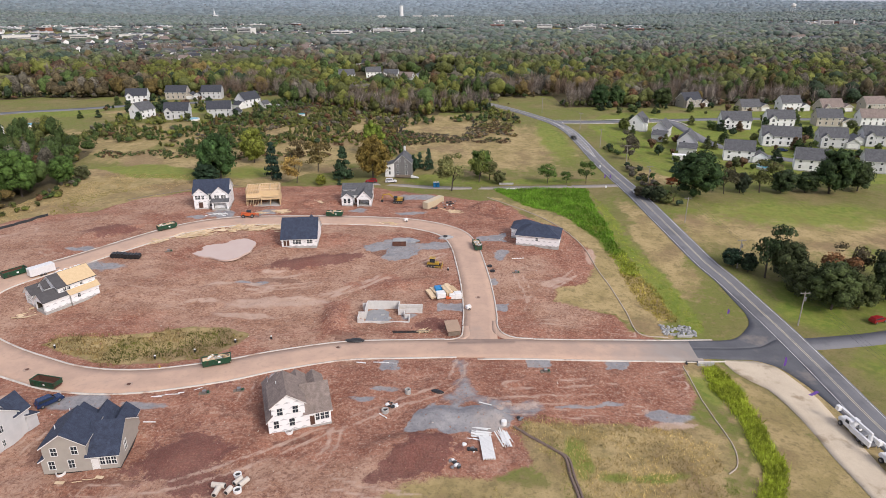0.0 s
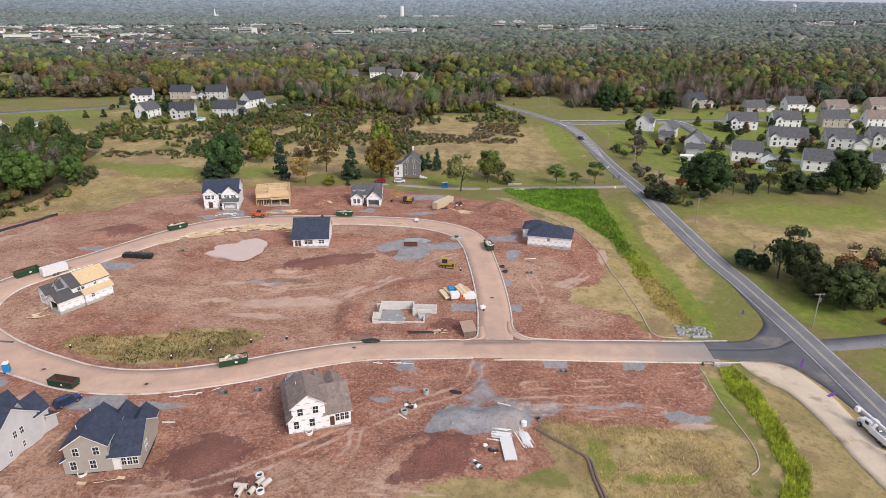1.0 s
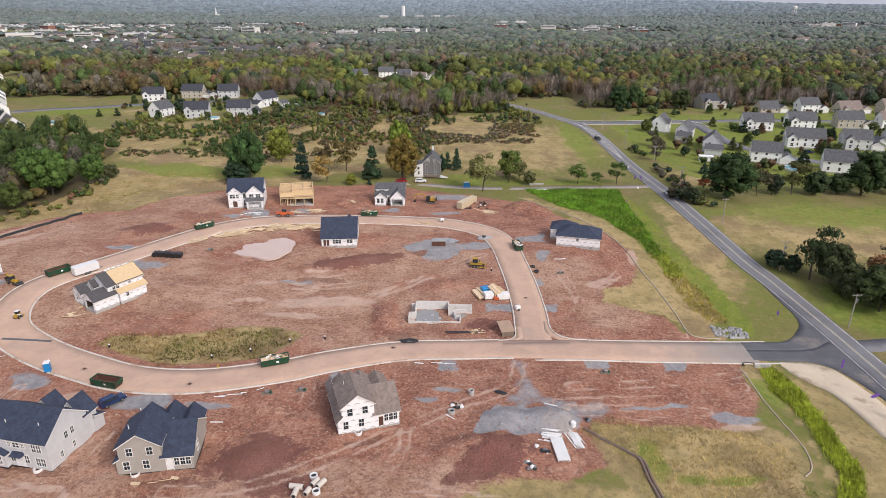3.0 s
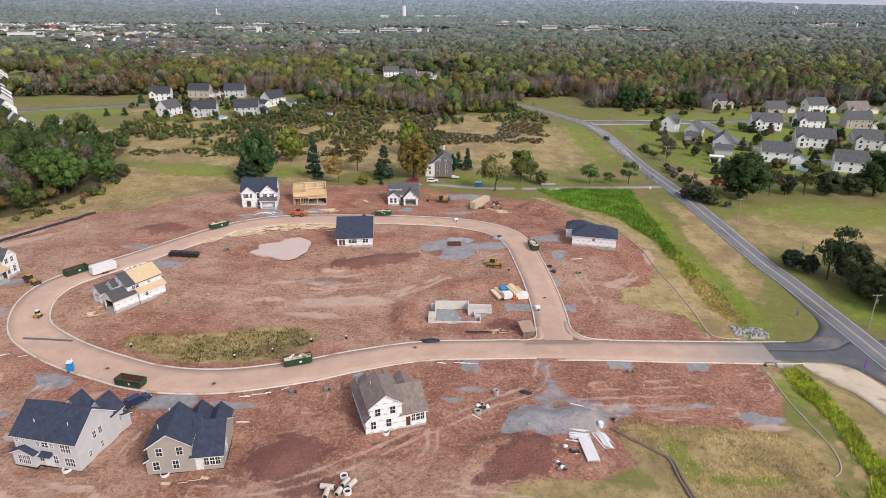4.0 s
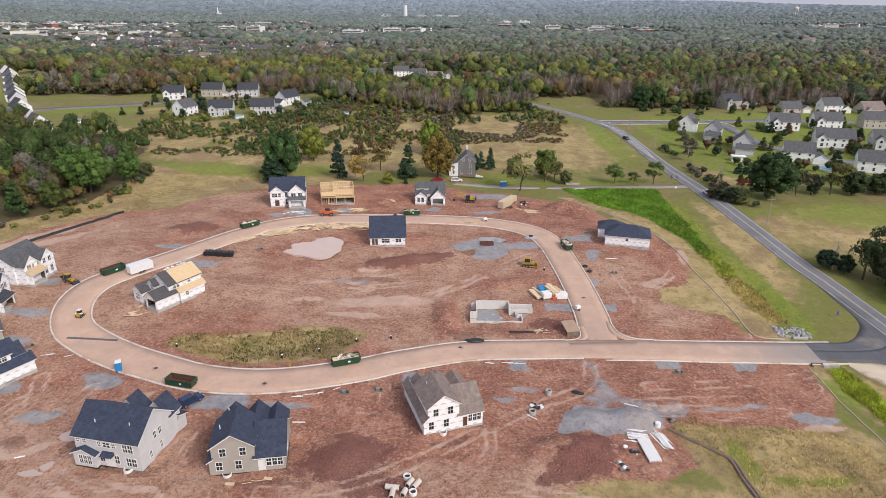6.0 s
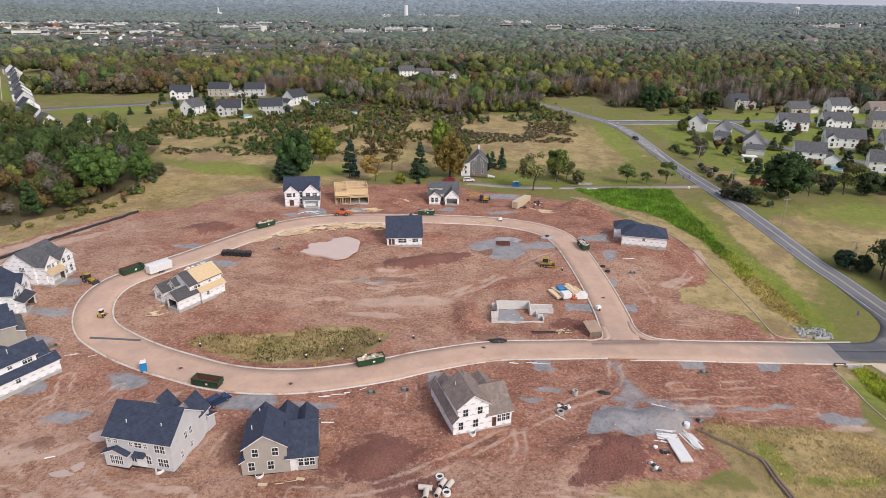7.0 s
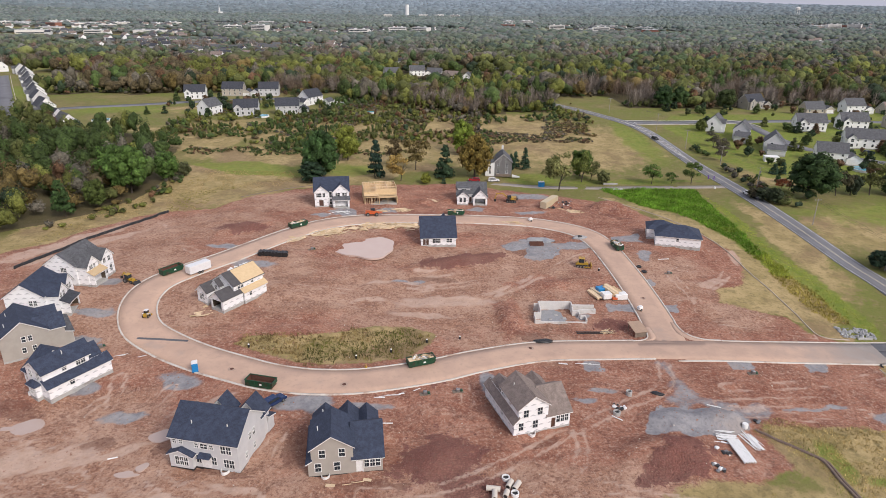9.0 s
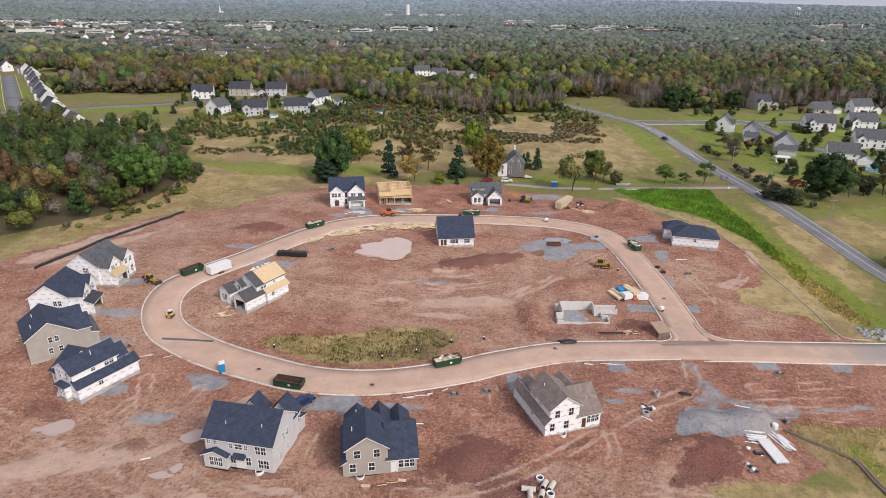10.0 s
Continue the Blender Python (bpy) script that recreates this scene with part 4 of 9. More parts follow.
between("haul_track", [(66.4, 125.8), (72.6, 125.7), (75.8, 124.1), (77.8, 121.4), (79.7, 112.1), (79.6, 105), (79.4, 97.7), (79, 88.8), (78, 76), (76, 56)],
        [(65.7, 124.4), (66.6, 120.6), (68.4, 117.6), (70.9, 114), (71.9, 108.8), (72.2, 102.9), (72, 96.6), (71.8, 90.9), (72, 78), (70, 56)], 0.09, HAUL, "pale crushed stone track beside the road", "track", 80, 5)
band("lane", LANE, -1.9, 1.9, 0.10, OLD_LANE, "narrow worn farm lane", "lane", 0.3)
band("side_street", SIDE, -3.6, 3.6, 0.11, ASPHALT, "grey suburban street", "street", 0.3)
band("side_street", SIDE_B, -3.6, 3.6, 0.10, ASPHALT, "grey suburban street", "street", 0.3)
band("far_road", FAR_ROAD, -4.5, 4.5, 0.12, ASPHALT, "grey road past the far houses", "road", 0.3)
band("driveway", DRIVE_R, -2.6, 2.6, 0.10, ASPHALT, "asphalt driveway off the main road", "driveway", 0.3)
for side in (-1, 1):
    band("walk", SIDE[:40], side * 5.2 - 0.6, side * 5.2 + 0.6, 0.10, KERB, "concrete pavement along the street", "pavement")

loop_inner = [p for i, p in enumerate(LOOP) if 6 < i < len(LOOP) - 9]


def kerb(line, at, label="low concrete kerb stained with dust"):
    band("kerb", line, at - 0.18, at + 0.18, 0.22, KERB, label, "kerb", 0.5)


kerb(loop_inner, -4.9)
kerb([p for p in LOOP[3:] if p[1] > 138 or p[0] < 3.4], 3.7)
kerb([p for p in LINK[10:] if p[0] < 67.5], 4.8)
kerb([(7.7, 125.0), (8.6, 125.0)] + [p for p in LINK if 9.4 < p[0] < 67.0], -4.7)

# rounded kerb corners where the loop meets the entrance street
CORNER_W = curve([(0.2, 129.55), (2.6, 129.9), (4.4, 131.6), (4.95, 136.4)], 0.5)
CORNER_E = curve([(13.5, 139.2), (13.8, 134.8), (15.3, 132.0), (18.0, 130.6), (21.6, 130.45)], 0.5)
for corner, inner in ((CORNER_W, [(0.2, 128.9), (3.2, 128.9), (6.2, 131), (6.4, 136.4)]), (CORNER_E, [(12.4, 139.2), (12.2, 133.5), (15, 130.0), (21.6, 129.4)])):
    kerb(corner, 0)
    between("street_corner", corner, inner, 0.1, DUSTY, "dusty rounded street corner", "street", 16, 2)
between("street_joint", [(1, 128.3), (9, 128.6), (17, 129.0)], [(1, 121.4), (9, 121.2), (17, 121.4)], 0.109, DUSTY, "dusty crossing of the two streets", "street", 20, 4)
# dark patched trench across the street, manhole covers
band("trench_patch", curve([(-114.2, 125.3), (-108.8, 125.1), (-102.4, 124.6)], 1.0), -0.35, 0.35, 0.112, NEW_ASPHALT, "dark asphalt patch across the dusty street", "patch")
TERRACE_ST = curve([(-445, 590), (-400, 522), (-360, 462), (-323, 407), (-300, 376)], 4)
band("side_street", TERRACE_ST, -4, 5, 0.10, ASPHALT, "wide grey street past the row houses", "street", 0.3)
kerb(TERRACE_ST, -5.2, "pale pavement along the row houses")
kerb(TERRACE_ST, 6.2, "pale pavement along the row houses")

# painted island and stop bar on the main road
island = [p for p in HIGHWAY if 292 < p[1] < 374]
p_i, n_i = normals(island)
wide = 1.5 * np.clip(np.minimum(p_i[:, 1] - 292, 374 - p_i[:, 1]) / 22, 0, 1)
for side in (-1, 1):
    edge_line = [tuple(q) for q in p_i + n_i * (side * wide)[:, None]]
    band("island_line", edge_line, -0.14, 0.14, 0.14, PAINT_WHITE, "", parent=highway)
for i in range(2, len(island) - 2, 2):
    a, b = p_i[i] + n_i[i] * wide[i] * 0.9, p_i[i] - n_i[i] * wide[i] * 0.9 + (p_i[i + 1] - p_i[i]) * 0.6
    band("island_bar", [tuple(a), tuple((a + b) / 2), tuple(b)], -0.28, 0.28, 0.142, PAINT_WHITE, "", parent=highway)
band("stop_bar", [(71.6, 368.6), (71.6, 371), (71.6, 373.4)], -0.25, 0.25, 0.15, PAINT_WHITE, "", parent=highway)


# ---- houses ----
def panel(bm, u0, u1, z0, z1, holes, put, thick=0.16):
    """A wall along u with openings; put turns (u, depth, z) into the house's own axes."""
    us = sorted({u0, u1, *(min(max(v, u0), u1) for h in holes for v in (h[0], h[1]))})
    zs = sorted({z0, z1, *(min(max(v, z0), z1) for h in holes for v in (h[2], h[3]))})
    for a, b in zip(us[:-1], us[1:]):
        for c, d in zip(zs[:-1], zs[1:]):
            mu, mz = (a + b) / 2, (c + d) / 2
            if b - a < 1e-4 or d - c < 1e-4 or any(h[0] < mu < h[1] and h[2] < mz < h[3] for h in holes):
                continue
            v = [bm.verts.new(put(*p)) for p in ((a, 0, c), (b, 0, c), (b, thick, c), (a, thick, c), (a, 0, d), (b, 0, d), (b, thick, d), (a, thick, d))]
            for f in ((0, 3, 2, 1), (4, 5, 6, 7), (0, 1, 5, 4), (1, 2, 6, 5), (2, 3, 7, 6), (3, 0, 4, 7)):
                bm.faces.new([v[i] for i in f])


def gable(bm, u0, u1, um, z0, z1, put, thick=0.16):
    a = [bm.verts.new(put(*p)) for p in ((u0, 0, z0), (u1, 0, z0), (um, 0, z1))]
    b = [bm.verts.new(put(*p)) for p in ((u0, thick, z0), (u1, thick, z0), (um, thick, z1))]
    bm.faces.new(a)
    bm.faces.new(b[::-1])
    for i in range(3):
        j = (i + 1) % 3
        bm.faces.new((a[j], a[i], b[i], b[j]))


def slab(bm, outline, lo, hi, along):
    """A roof section (across, z) drawn out along x or y."""
    prism(bm, outline, lo, hi)
    if along == "x":
        for v in list(bm.verts)[-2 * len(outline):]:
            v.co.x, v.co.y = v.co.y, v.co.x


def chevron(a, b, m, eave, rise, over, low, high):
    if m <= a + 1e-6 or m >= b - 1e-6:  # one slope
        s = rise / (b - a)
        if m >= b - 1e-6:
            return [(a - over, eave - over * s + low), (b, eave + rise + low), (b, eave + rise + high), (a - over, eave - over * s + high)]
        return [(a, eave + rise + low), (b + over, eave - over * s + low), (b + over, eave - over * s + high), (a, eave + rise + high)]
    s = rise / (m - a)
    return [(a - over, eave - over * s + low), (m, eave + rise + low), (b + over, eave - over * s + low), (b + over, eave - over * s + high), (m, eave + rise + high), (a - over, eave - over * s + high)]


def hip_roof(bm, x0, y0, x1, y1, eave, rise, over, low, high):
    ax, ay, bx, by = x0 - over, y0 - over, x1 + over, y1 + over
    run = min(bx - ax, by - ay) / 2
    if bx - ax >= by - ay:
        top = ((ax + run, (ay + by) / 2), (bx - run, (ay + by) / 2))
    else:
        top = (((ax + bx) / 2, ay + run), ((ax + bx) / 2, by - run))
    base = [(ax, ay), (bx, ay), (bx, by), (ax, by)]
    lo = [bm.verts.new((x, y, eave + low)) for x, y in base]
    up = [bm.verts.new((x, y, eave + high)) for x, y in base]
    r = [bm.verts.new((x, y, eave + rise + high)) for x, y in top]
    bm.faces.new(lo[::-1])
    for i in range(4):
        j = (i + 1) % 4
        bm.faces.new((lo[i], lo[j], up[j], up[i]))
    if bx - ax >= by - ay:
        for f in ((up[0], up[1], r[1], r[0]), (up[1], up[2], r[1]), (up[2], up[3], r[0], r[1]), (up[3], up[0], r[0])):
            bm.faces.new(f)
    else:
        for f in ((up[0], up[1], r[0]), (up[1], up[2], r[1], r[0]), (up[2], up[3], r[1]), (up[3], up[0], r[0], r[1])):
            bm.faces.new(f)


SHARED = {}


def window_meshes(w, h, cols, rows):
    key = ("window", round(w, 2), round(h, 2), cols, rows)
    if key not in SHARED:
        bm = bmesh.new()
        t, k = 0.10, 0.013
        holes = []
        for i in range(cols):
            for j in range(rows):
                mid = 0.026 if 2 * j == rows or 2 * (j + 1) == rows else k
                holes.append((-w / 2 + w * i / cols + k * (i > 0), -w / 2 + w * (i + 1) / cols - k * (i < cols - 1), h * j / rows + mid * (j > 0), h * (j + 1) / rows - mid * (j < rows - 1)))
        panel(bm, -w / 2 - t, w / 2 + t, -t, h + t, holes, lambda u, d, z: (u, 0.05 - d, z), 0.1)
        bmesh.ops.remove_doubles(bm, verts=bm.verts, dist=1e-4)
        frame_me = to_mesh("window", bm, TRIM)
        pane_me = to_mesh("pane", box(bmesh.new(), -w / 2, -0.09, 0, w / 2, -0.06, h), GLASS)
        SHARED[key] = (frame_me, pane_me)
    return SHARED[key]


def door_meshes(w, h, material):
    key = ("door", round(w, 2), round(h, 2), material.name)
    if key not in SHARED:
        bm = bmesh.new()
        for x0, x1, z0, z1 in ((-w / 2 - 0.12, w / 2 + 0.12, h, h + 0.12), (-w / 2 - 0.12, -w / 2, 0, h), (w / 2, w / 2 + 0.12, 0, h)):
            box(bm, x0, -0.03, z0, x1, 0.05, z1)
        casing = to_mesh("door", bm, TRIM)
        bm = bmesh.new()
        box(bm, -w / 2, -0.11, 0, w / 2, -0.07, h)
        for z0, z1 in ((0.15, h * 0.42), (h * 0.5, h * 0.92)):
            box(bm, -w * 0.34, -0.07, z0, w * 0.34, -0.05, z1)
        SHARED[key] = (casing, to_mesh("door_leaf", bm, material))
    return SHARED[key]


BROWN_DOOR = plain("brown_door", (0.10, 0.05, 0.035), 0.5)
TURNS = {"s": 180, "n": 0, "e": -90, "w": 90}


# bare board brown, coloured darker to stand for the shade indoors
SHADE_BOARD = surface("shaded_garage_board", (0.10, 0.075, 0.05), (0.07, 0.052, 0.036), 1.0, 9.0, 0.9, 0.2)


def house(name, label, at, turn, blocks, openings, wall, roof, group="", trim=TRIM, base=1.2, lift=0.12, foundation=CONCRETE, vents=()):
    """Blocks: x0, y0, x1, y1, eave, roof kind, rise, and optionally a roof material. Openings: block, side, centre along it, sill, width, height, kind."""
    z = float(base_level(at[0], at[1])) + 0.15 + lift
    top = thing(name, label, "house", pose(at[0], at[1], z, 0, 0, turn), group)
    for i, b in enumerate(blocks):
        x0, y0, x1, y1, eave, kind, rise = b[:7]
        cover = b[7] if len(b) > 7 and b[7] else roof
        mine = [o for o in openings if o[0] == i]
        sides = {"s": (x0, x1, lambda u, d, z, y0=y0: (u, y0 + d, z)), "n": (x0, x1, lambda u, d, z, y1=y1: (u, y1 - d, z)),
                 "w": (y0 + 0.16, y1 - 0.16, lambda u, d, z, x0=x0: (x0 + d, u, z)), "e": (y0 + 0.16, y1 - 0.16, lambda u, d, z, x1=x1: (x1 - d, u, z))}
        bm = bmesh.new()
        for side, (u0, u1, put) in sides.items():
            holes = [(o[2] - o[4] / 2, o[2] + o[4] / 2, o[3], o[3] + o[5]) for o in mine if o[1] == side]
            high = eave
            if (kind, side) in (("sx+", "e"), ("sx-", "w"), ("sy+", "n"), ("sy-", "s")):
                high = eave + rise
            panel(bm, u0, u1, 0, high, holes, put)
            if kind in ("x", "sy+", "sy-") and side in "ew":
                gable(bm, y0, y1, {"x": (y0 + y1) / 2, "sy+": y1, "sy-": y0}[kind], eave, eave + rise, put)
            if kind in ("y", "sx+", "sx-") and side in "sn":
                gable(bm, x0, x1, {"y": (x0 + x1) / 2, "sx+": x1, "sx-": x0}[kind], eave, eave + rise, put)
        bmesh.ops.remove_doubles(bm, verts=bm.verts, dist=1e-4)
        part("wall", bm, wall, top)
        for what, material, low, high, trimmed in (("roof", cover, 0.02, 0.12, 0.0), ("fascia", trim, -0.2, 0.018, 0.04)):
            bm = bmesh.new()
            over = 0.38 - trimmed
            if kind == "hip":
                hip_roof(bm, x0, y0, x1, y1, eave, rise, over, low, high)
                if what == "fascia":
                    bm.free()
                    bm = box(bmesh.new(), x0 - over, y0 - over, eave - 0.18, x1 + over, y1 + over, eave + 0.015)
            elif kind in ("x", "sy+", "sy-"):
                slab(bm, chevron(y0, y1, {"x": (y0 + y1) / 2, "sy+": y1, "sy-": y0}[kind], eave, rise, over, low, high), x0 - over, x1 + over, "x")
            elif kind in ("y", "sx+", "sx-"):
                slab(bm, chevron(x0, x1, {"y": (x0 + x1) / 2, "sx+": x1, "sx-": x0}[kind], eave, rise, over, low, high), y0 - over, y1 + over, "y")
            part(what, bm, material, top)
        if foundation is not None:
            part("foundation", box(bmesh.new(), x0 - 0.02, y0 - 0.02, -base, x1 + 0.02, y1 + 0.02, 0.04), foundation, top)
        for _, side, u, sill, w, h, *kindof in mine:
            kindof = kindof[0] if kindof else "w"
            p = {"s": (u, y0, sill), "n": (u, y1, sill), "w": (x0, u, sill), "e": (x1, u, sill)}[side]
            m = pose(*p, 0, 0, TURNS[side])
            if kindof == "w":
                a, b2 = window_meshes(w, h, max(2, round(w / 0.55)), 2) if group == NEWBUILD else window_meshes(w, h, 1, 2)
                win = part("window", a, TRIM, top, at=m)
                part("pane", b2, GLASS, win)
            elif kindof == "d":
                a, b2 = door_meshes(w, h, BROWN_DOOR if wall is WRAP else TRIM)
                d = part("door", a, TRIM, top, at=m)
                part("door_leaf", b2, TRIM, d)
            elif kindof == "g":
                bm = bmesh.new()
                for q in ((-w / 2 - 0.15, h, w / 2 + 0.15, h + 0.18), (-w / 2 - 0.15, 0, -w / 2, h), (w / 2, 0, w / 2 + 0.15, h)):
                    box(bm, q[0], -0.1, q[1], q[2], 0.05, q[3])
                # box added behind the doorway to keep light out and look shaded
                lining = bmesh.new()
                box(lining, -w / 2 - 0.1, -4.5, 0.02, w / 2 + 0.1, -4.4, h + 0.1)
                box(lining, -w / 2 - 0.2, -4.5, h + 0.1, w / 2 + 0.2, -0.3, h + 0.18)
                box(lining, -w / 2 - 0.2, -4.4, 0.02, -w / 2 - 0.1, -0.3, h + 0.1)
                box(lining, w / 2 + 0.1, -4.4, 0.02, w / 2 + 0.2, -0.3, h + 0.1)
                part("garage_lining", lining, SHADE_BOARD, top, "bare brown boards inside the garage, darkened for shade", m)
                part("garage_opening", bm, trim, top, "open garage doorway in white trim", m)
            elif kindof == "G":
                bm = bmesh.new()
                for k in range(4):
                    box(bm, -w / 2, -0.1, k * h / 4 + 0.012, w / 2, -0.04, (k + 1) * h / 4 - 0.012)
                part("garage_door", bm, trim, top, at=m)
    for x, y, zz in vents:
        part("roof_vent", rod(bmesh.new(), (x, y, zz - 0.6), (x, y, zz + 0.3), 0.08, seg=8), TRIM, top, "white plastic vent pipe")
    return top


def row(block, side, places, sill, w=0.95, h=1.6, kind="w"):
    return [(block, side, u, sill, w, h, kind) for u in places]


NEWBUILD = "houses under construction"
# greige house with navy roof
house("house", "greige sided two-storey house with navy shingle roof", (-67.1, 82.8), 8, [
    (0.5, 0, 7.3, 7.4, 5.6, "y", 2.3), (-0.1, 0.02, 0.7, 9.5, 2.9, "sx+", 0.5), (7.28, 0.02, 12.1, 9.8, 3.1, "x", 3.4), (0.5, 7.4, 4.7, 12.3, 3.4, "y", 2.0), (4.8, 7.4, 8.3, 12.6, 3.4, "y", 1.9), (8.2, 7.6, 11.6, 12.3, 3.0, "y", 1.7)],
    row(0, "s", (1.5, 4.6), 0.9) + row(0, "s", (2.3, 5.5), 3.6, 0.95, 1.5) + row(2, "s", (9.45, 10.4, 11.3), 1.0, 0.75, 1.6) + [(2, "s", 8.3, 0.1, 0.95, 2.1, "d"), (2, "e", 3.5, 1.2, 1.0, 1.8)],
    SIDING_GREY, ROOF_NAVY, NEWBUILD, foundation=BLACK, lift=0.02, vents=((1.6, 3.5, 7.0), (2.4, 7.8, 7.2)))
# large pale house
pale_house = house("house", "large pale grey two-storey house with navy shingle roof", (-90.6, 86.3), -12, [
    (0, 0, 12.1, 9.2, 5.8, "x", 3.6), (-0.1, -0.8, 4.1, 0.02, 2.8, "y", 0.95), (7.4, 8.6, 11.9, 11.6, 5.2, "y", 2.6), (7.5, 10.5, 12.1, 12.8, 2.8, "sy-", 0.9), (2.2, 8.6, 6.2, 11.2, 5.2, "y", 2.3)],
    row(1, "s", (1.3, 2.1, 2.9), 0.6, 0.72, 1.7) + row(0, "s", (0.7, 1.9), 4.3, 0.6, 0.8) + row(0, "s", (4.7, 7.4), 4.0, 0.62, 0.85) + row(0, "s", (6.05,), 3.95, 1.3, 0.95) + row(0, "s", (9.5, 10.5), 3.5, 0.85, 1.5)
    + row(0, "s", (4.8, 7.6), 0.9, 0.85, 1.6) + row(0, "s", (9.8, 10.8), 0.75, 0.85, 1.6) + [(0, "s", 6.2, 0.1, 1.5, 2.1, "d")] + row(0, "e", (4.2, 5.6), 3.7, 0.7, 1.3) + row(0, "e", (2.6, 5.4), 1.0, 0.55, 1.2),
    SIDING_PALE, ROOF_NAVY, NEWBUILD, foundation=BLACK, lift=0.22, vents=((3.2, 1.8, 7.6), (9.6, 2.0, 7.7)))
# wrapped house with brown roof
bm = bmesh.new()
prism(bm, [(5.0, 2.55), (7.3, 2.55), (7.15, 3.15), (5.15, 3.15)], -0.95, 0.0)
for v in bm.verts:
    if v.co.z > 3.0:
        v.co.y = max(v.co.y, -0.12)
part("awning", bm, ROOF_NAVY, pale_house, "small navy shingled awning over the back door")
house("house", "unsided house in white wrap with a brown roof", (-32.1, 93.7), 18.5, [
    (0.7, 0, 6.7, 7.8, 5.75, "y", 2.2), (-0.1, 0.02, 0.9, 13.3, 2.9, "sx+", 1.0), (6.68, 0.02, 11.4, 9.4, 3.1, "x", 3.2), (0.9, 7.8, 4.6, 13.0, 3.1, "y", 1.5), (4.7, 7.8, 8.0, 13.0, 3.2, "y", 1.3), (8.0, 7.4, 11.2, 12.4, 2.9, "y", 1.3)],
    row(0, "s", (1.3, 4.2), 0.9) + row(0, "s", (2.2, 5.0), 3.6, 0.95, 1.5) + row(2, "s", (8.9, 9.8, 10.65), 1.0, 0.7, 1.6) + [(2, "s", 7.9, 0.1, 0.85, 2.1, "d")] + row(0, "w", (6.2, 7.0), 4.2, 0.75, 1.1) + row(0, "w", (3.6,), 4.3, 0.6, 0.9) + row(1, "w", (5.2,), 1.2, 0.7, 1.0),
    WRAP, ROOF_BROWN, NEWBUILD, lift=0.0, vents=((2.2, 5.5, 7.2),))
# wrapped house with long pent roof, west side of the loop
house("house", "unsided house in white wrap with navy roof", (-129.8, 108.1), -31, [
    (3.7, 0, 9.5, 9.2, 5.4, "y", 1.9), (9.2, 0.02, 10.6, 12.8, 2.7, "sx-", 1.2), (0, 1.0, 3.72, 9.8, 3.0, "x", 3.3), (5.4, -1.0, 8.0, 0.02, 2.5, "hip", 0.8), (3.9, 9.4, 7, 12.6, 3.4, "y", 1.9), (0.3, 8, 3.6, 12.5, 3, "y", 1.9)],
    row(0, "s", (5.2, 7.8), 3.6) + row(3, "s", (6.2, 7.2), 0.6, 0.75, 1.5) + row(2, "s", (0.8, 1.7, 2.6), 0.9, 0.7, 1.5) + row(0, "e", (7.0, 8.0), 3.9, 0.85, 1.2) + row(0, "e", (4.2,), 4.1, 0.8, 0.9) + row(1, "e", (4.6,), 1.1, 0.9, 1.2),
    WRAP, ROOF_NAVY, NEWBUILD, vents=((8.2, 5.0, 7.5),))
# greige house side-on
house("house", "greige sided house with navy roof and front gables", (-136.9, 114.2), 38, [
    (0, 0, 8.9, 10.5, 5.3, "y", 3.0), (7, 0.6, 12.0, 5.2, 5.0, "x", 2.2), (7, 5.8, 11.4, 10.3, 5.0, "x", 2.1), (11, 1.0, 13.4, 9.8, 2.9, "sx-", 0.8, ROOF_GREY)],
    row(0, "s", (4.3, 5.5), 3.5, 0.7, 1.2) + row(0, "s", (4.0, 5.9), 1.0, 0.7, 1.2) + row(1, "e", (2.9,), 3.4, 1.4, 1.4) + [(3, "e", 3.6, 0.0, 4.6, 2.2, "g")], SIDING_GREY, ROOF_NAVY, NEWBUILD, vents=((1.6, 3.0, 7.0), (2.4, 7.4, 7.5)))
house("house", "unsided house in white wrap with navy roof and twin gables", (-145.6, 130.1), 6, [
    (0, 0, 8.6, 10.5, 5.3, "y", 3.0), (7, 0.8, 11.4, 5.2, 5.1, "x", 2.2), (7, 6.0, 10.6, 10.2, 5.1, "x", 2.2), (11.2, 1.2, 13.2, 6.4, 2.8, "sx-", 0.9, ROOF_DARK)],
    row(0, "s", (5.6, 6.6), 2.9, 0.7, 1.2) + row(1, "e", (2.2, 3.6), 3.6, 0.9, 1.4) + row(2, "e", (7.5, 8.6), 3.4, 0.9, 1.4) + [(3, "e", 3.8, 0.0, 4.4, 2.2, "g")], WRAP, ROOF_NAVY, NEWBUILD)
house("house", "unsided house in white wrap with grey roof and twin gables", (-145.9, 147.1), -8, [
    (0, 0, 8.4, 10.5, 5.3, "y", 3.0), (7, 0.4, 11.2, 4.8, 5.1, "x", 2.2), (7, 5.6, 11.6, 10.2, 5.1, "x", 2.2), (11, 0.6, 12.6, 5.4, 2.8, "sx-", 0.9, PLY)],
    row(0, "s", (4.6, 5.4), 3.3, 0.7, 1.2) + row(1, "e", (1.6, 2.3, 3.3), 3.6, 0.6, 1.3) + row(2, "e", (6.7, 8.6), 3.6, 0.9, 1.3) + row(2, "e", (6.8, 8.8), 0.6, 0.9, 1.7) + [(3, "e", 3.0, 0.0, 4.0, 2.2, "g")], WRAP, ROOF_GREY, NEWBUILD)
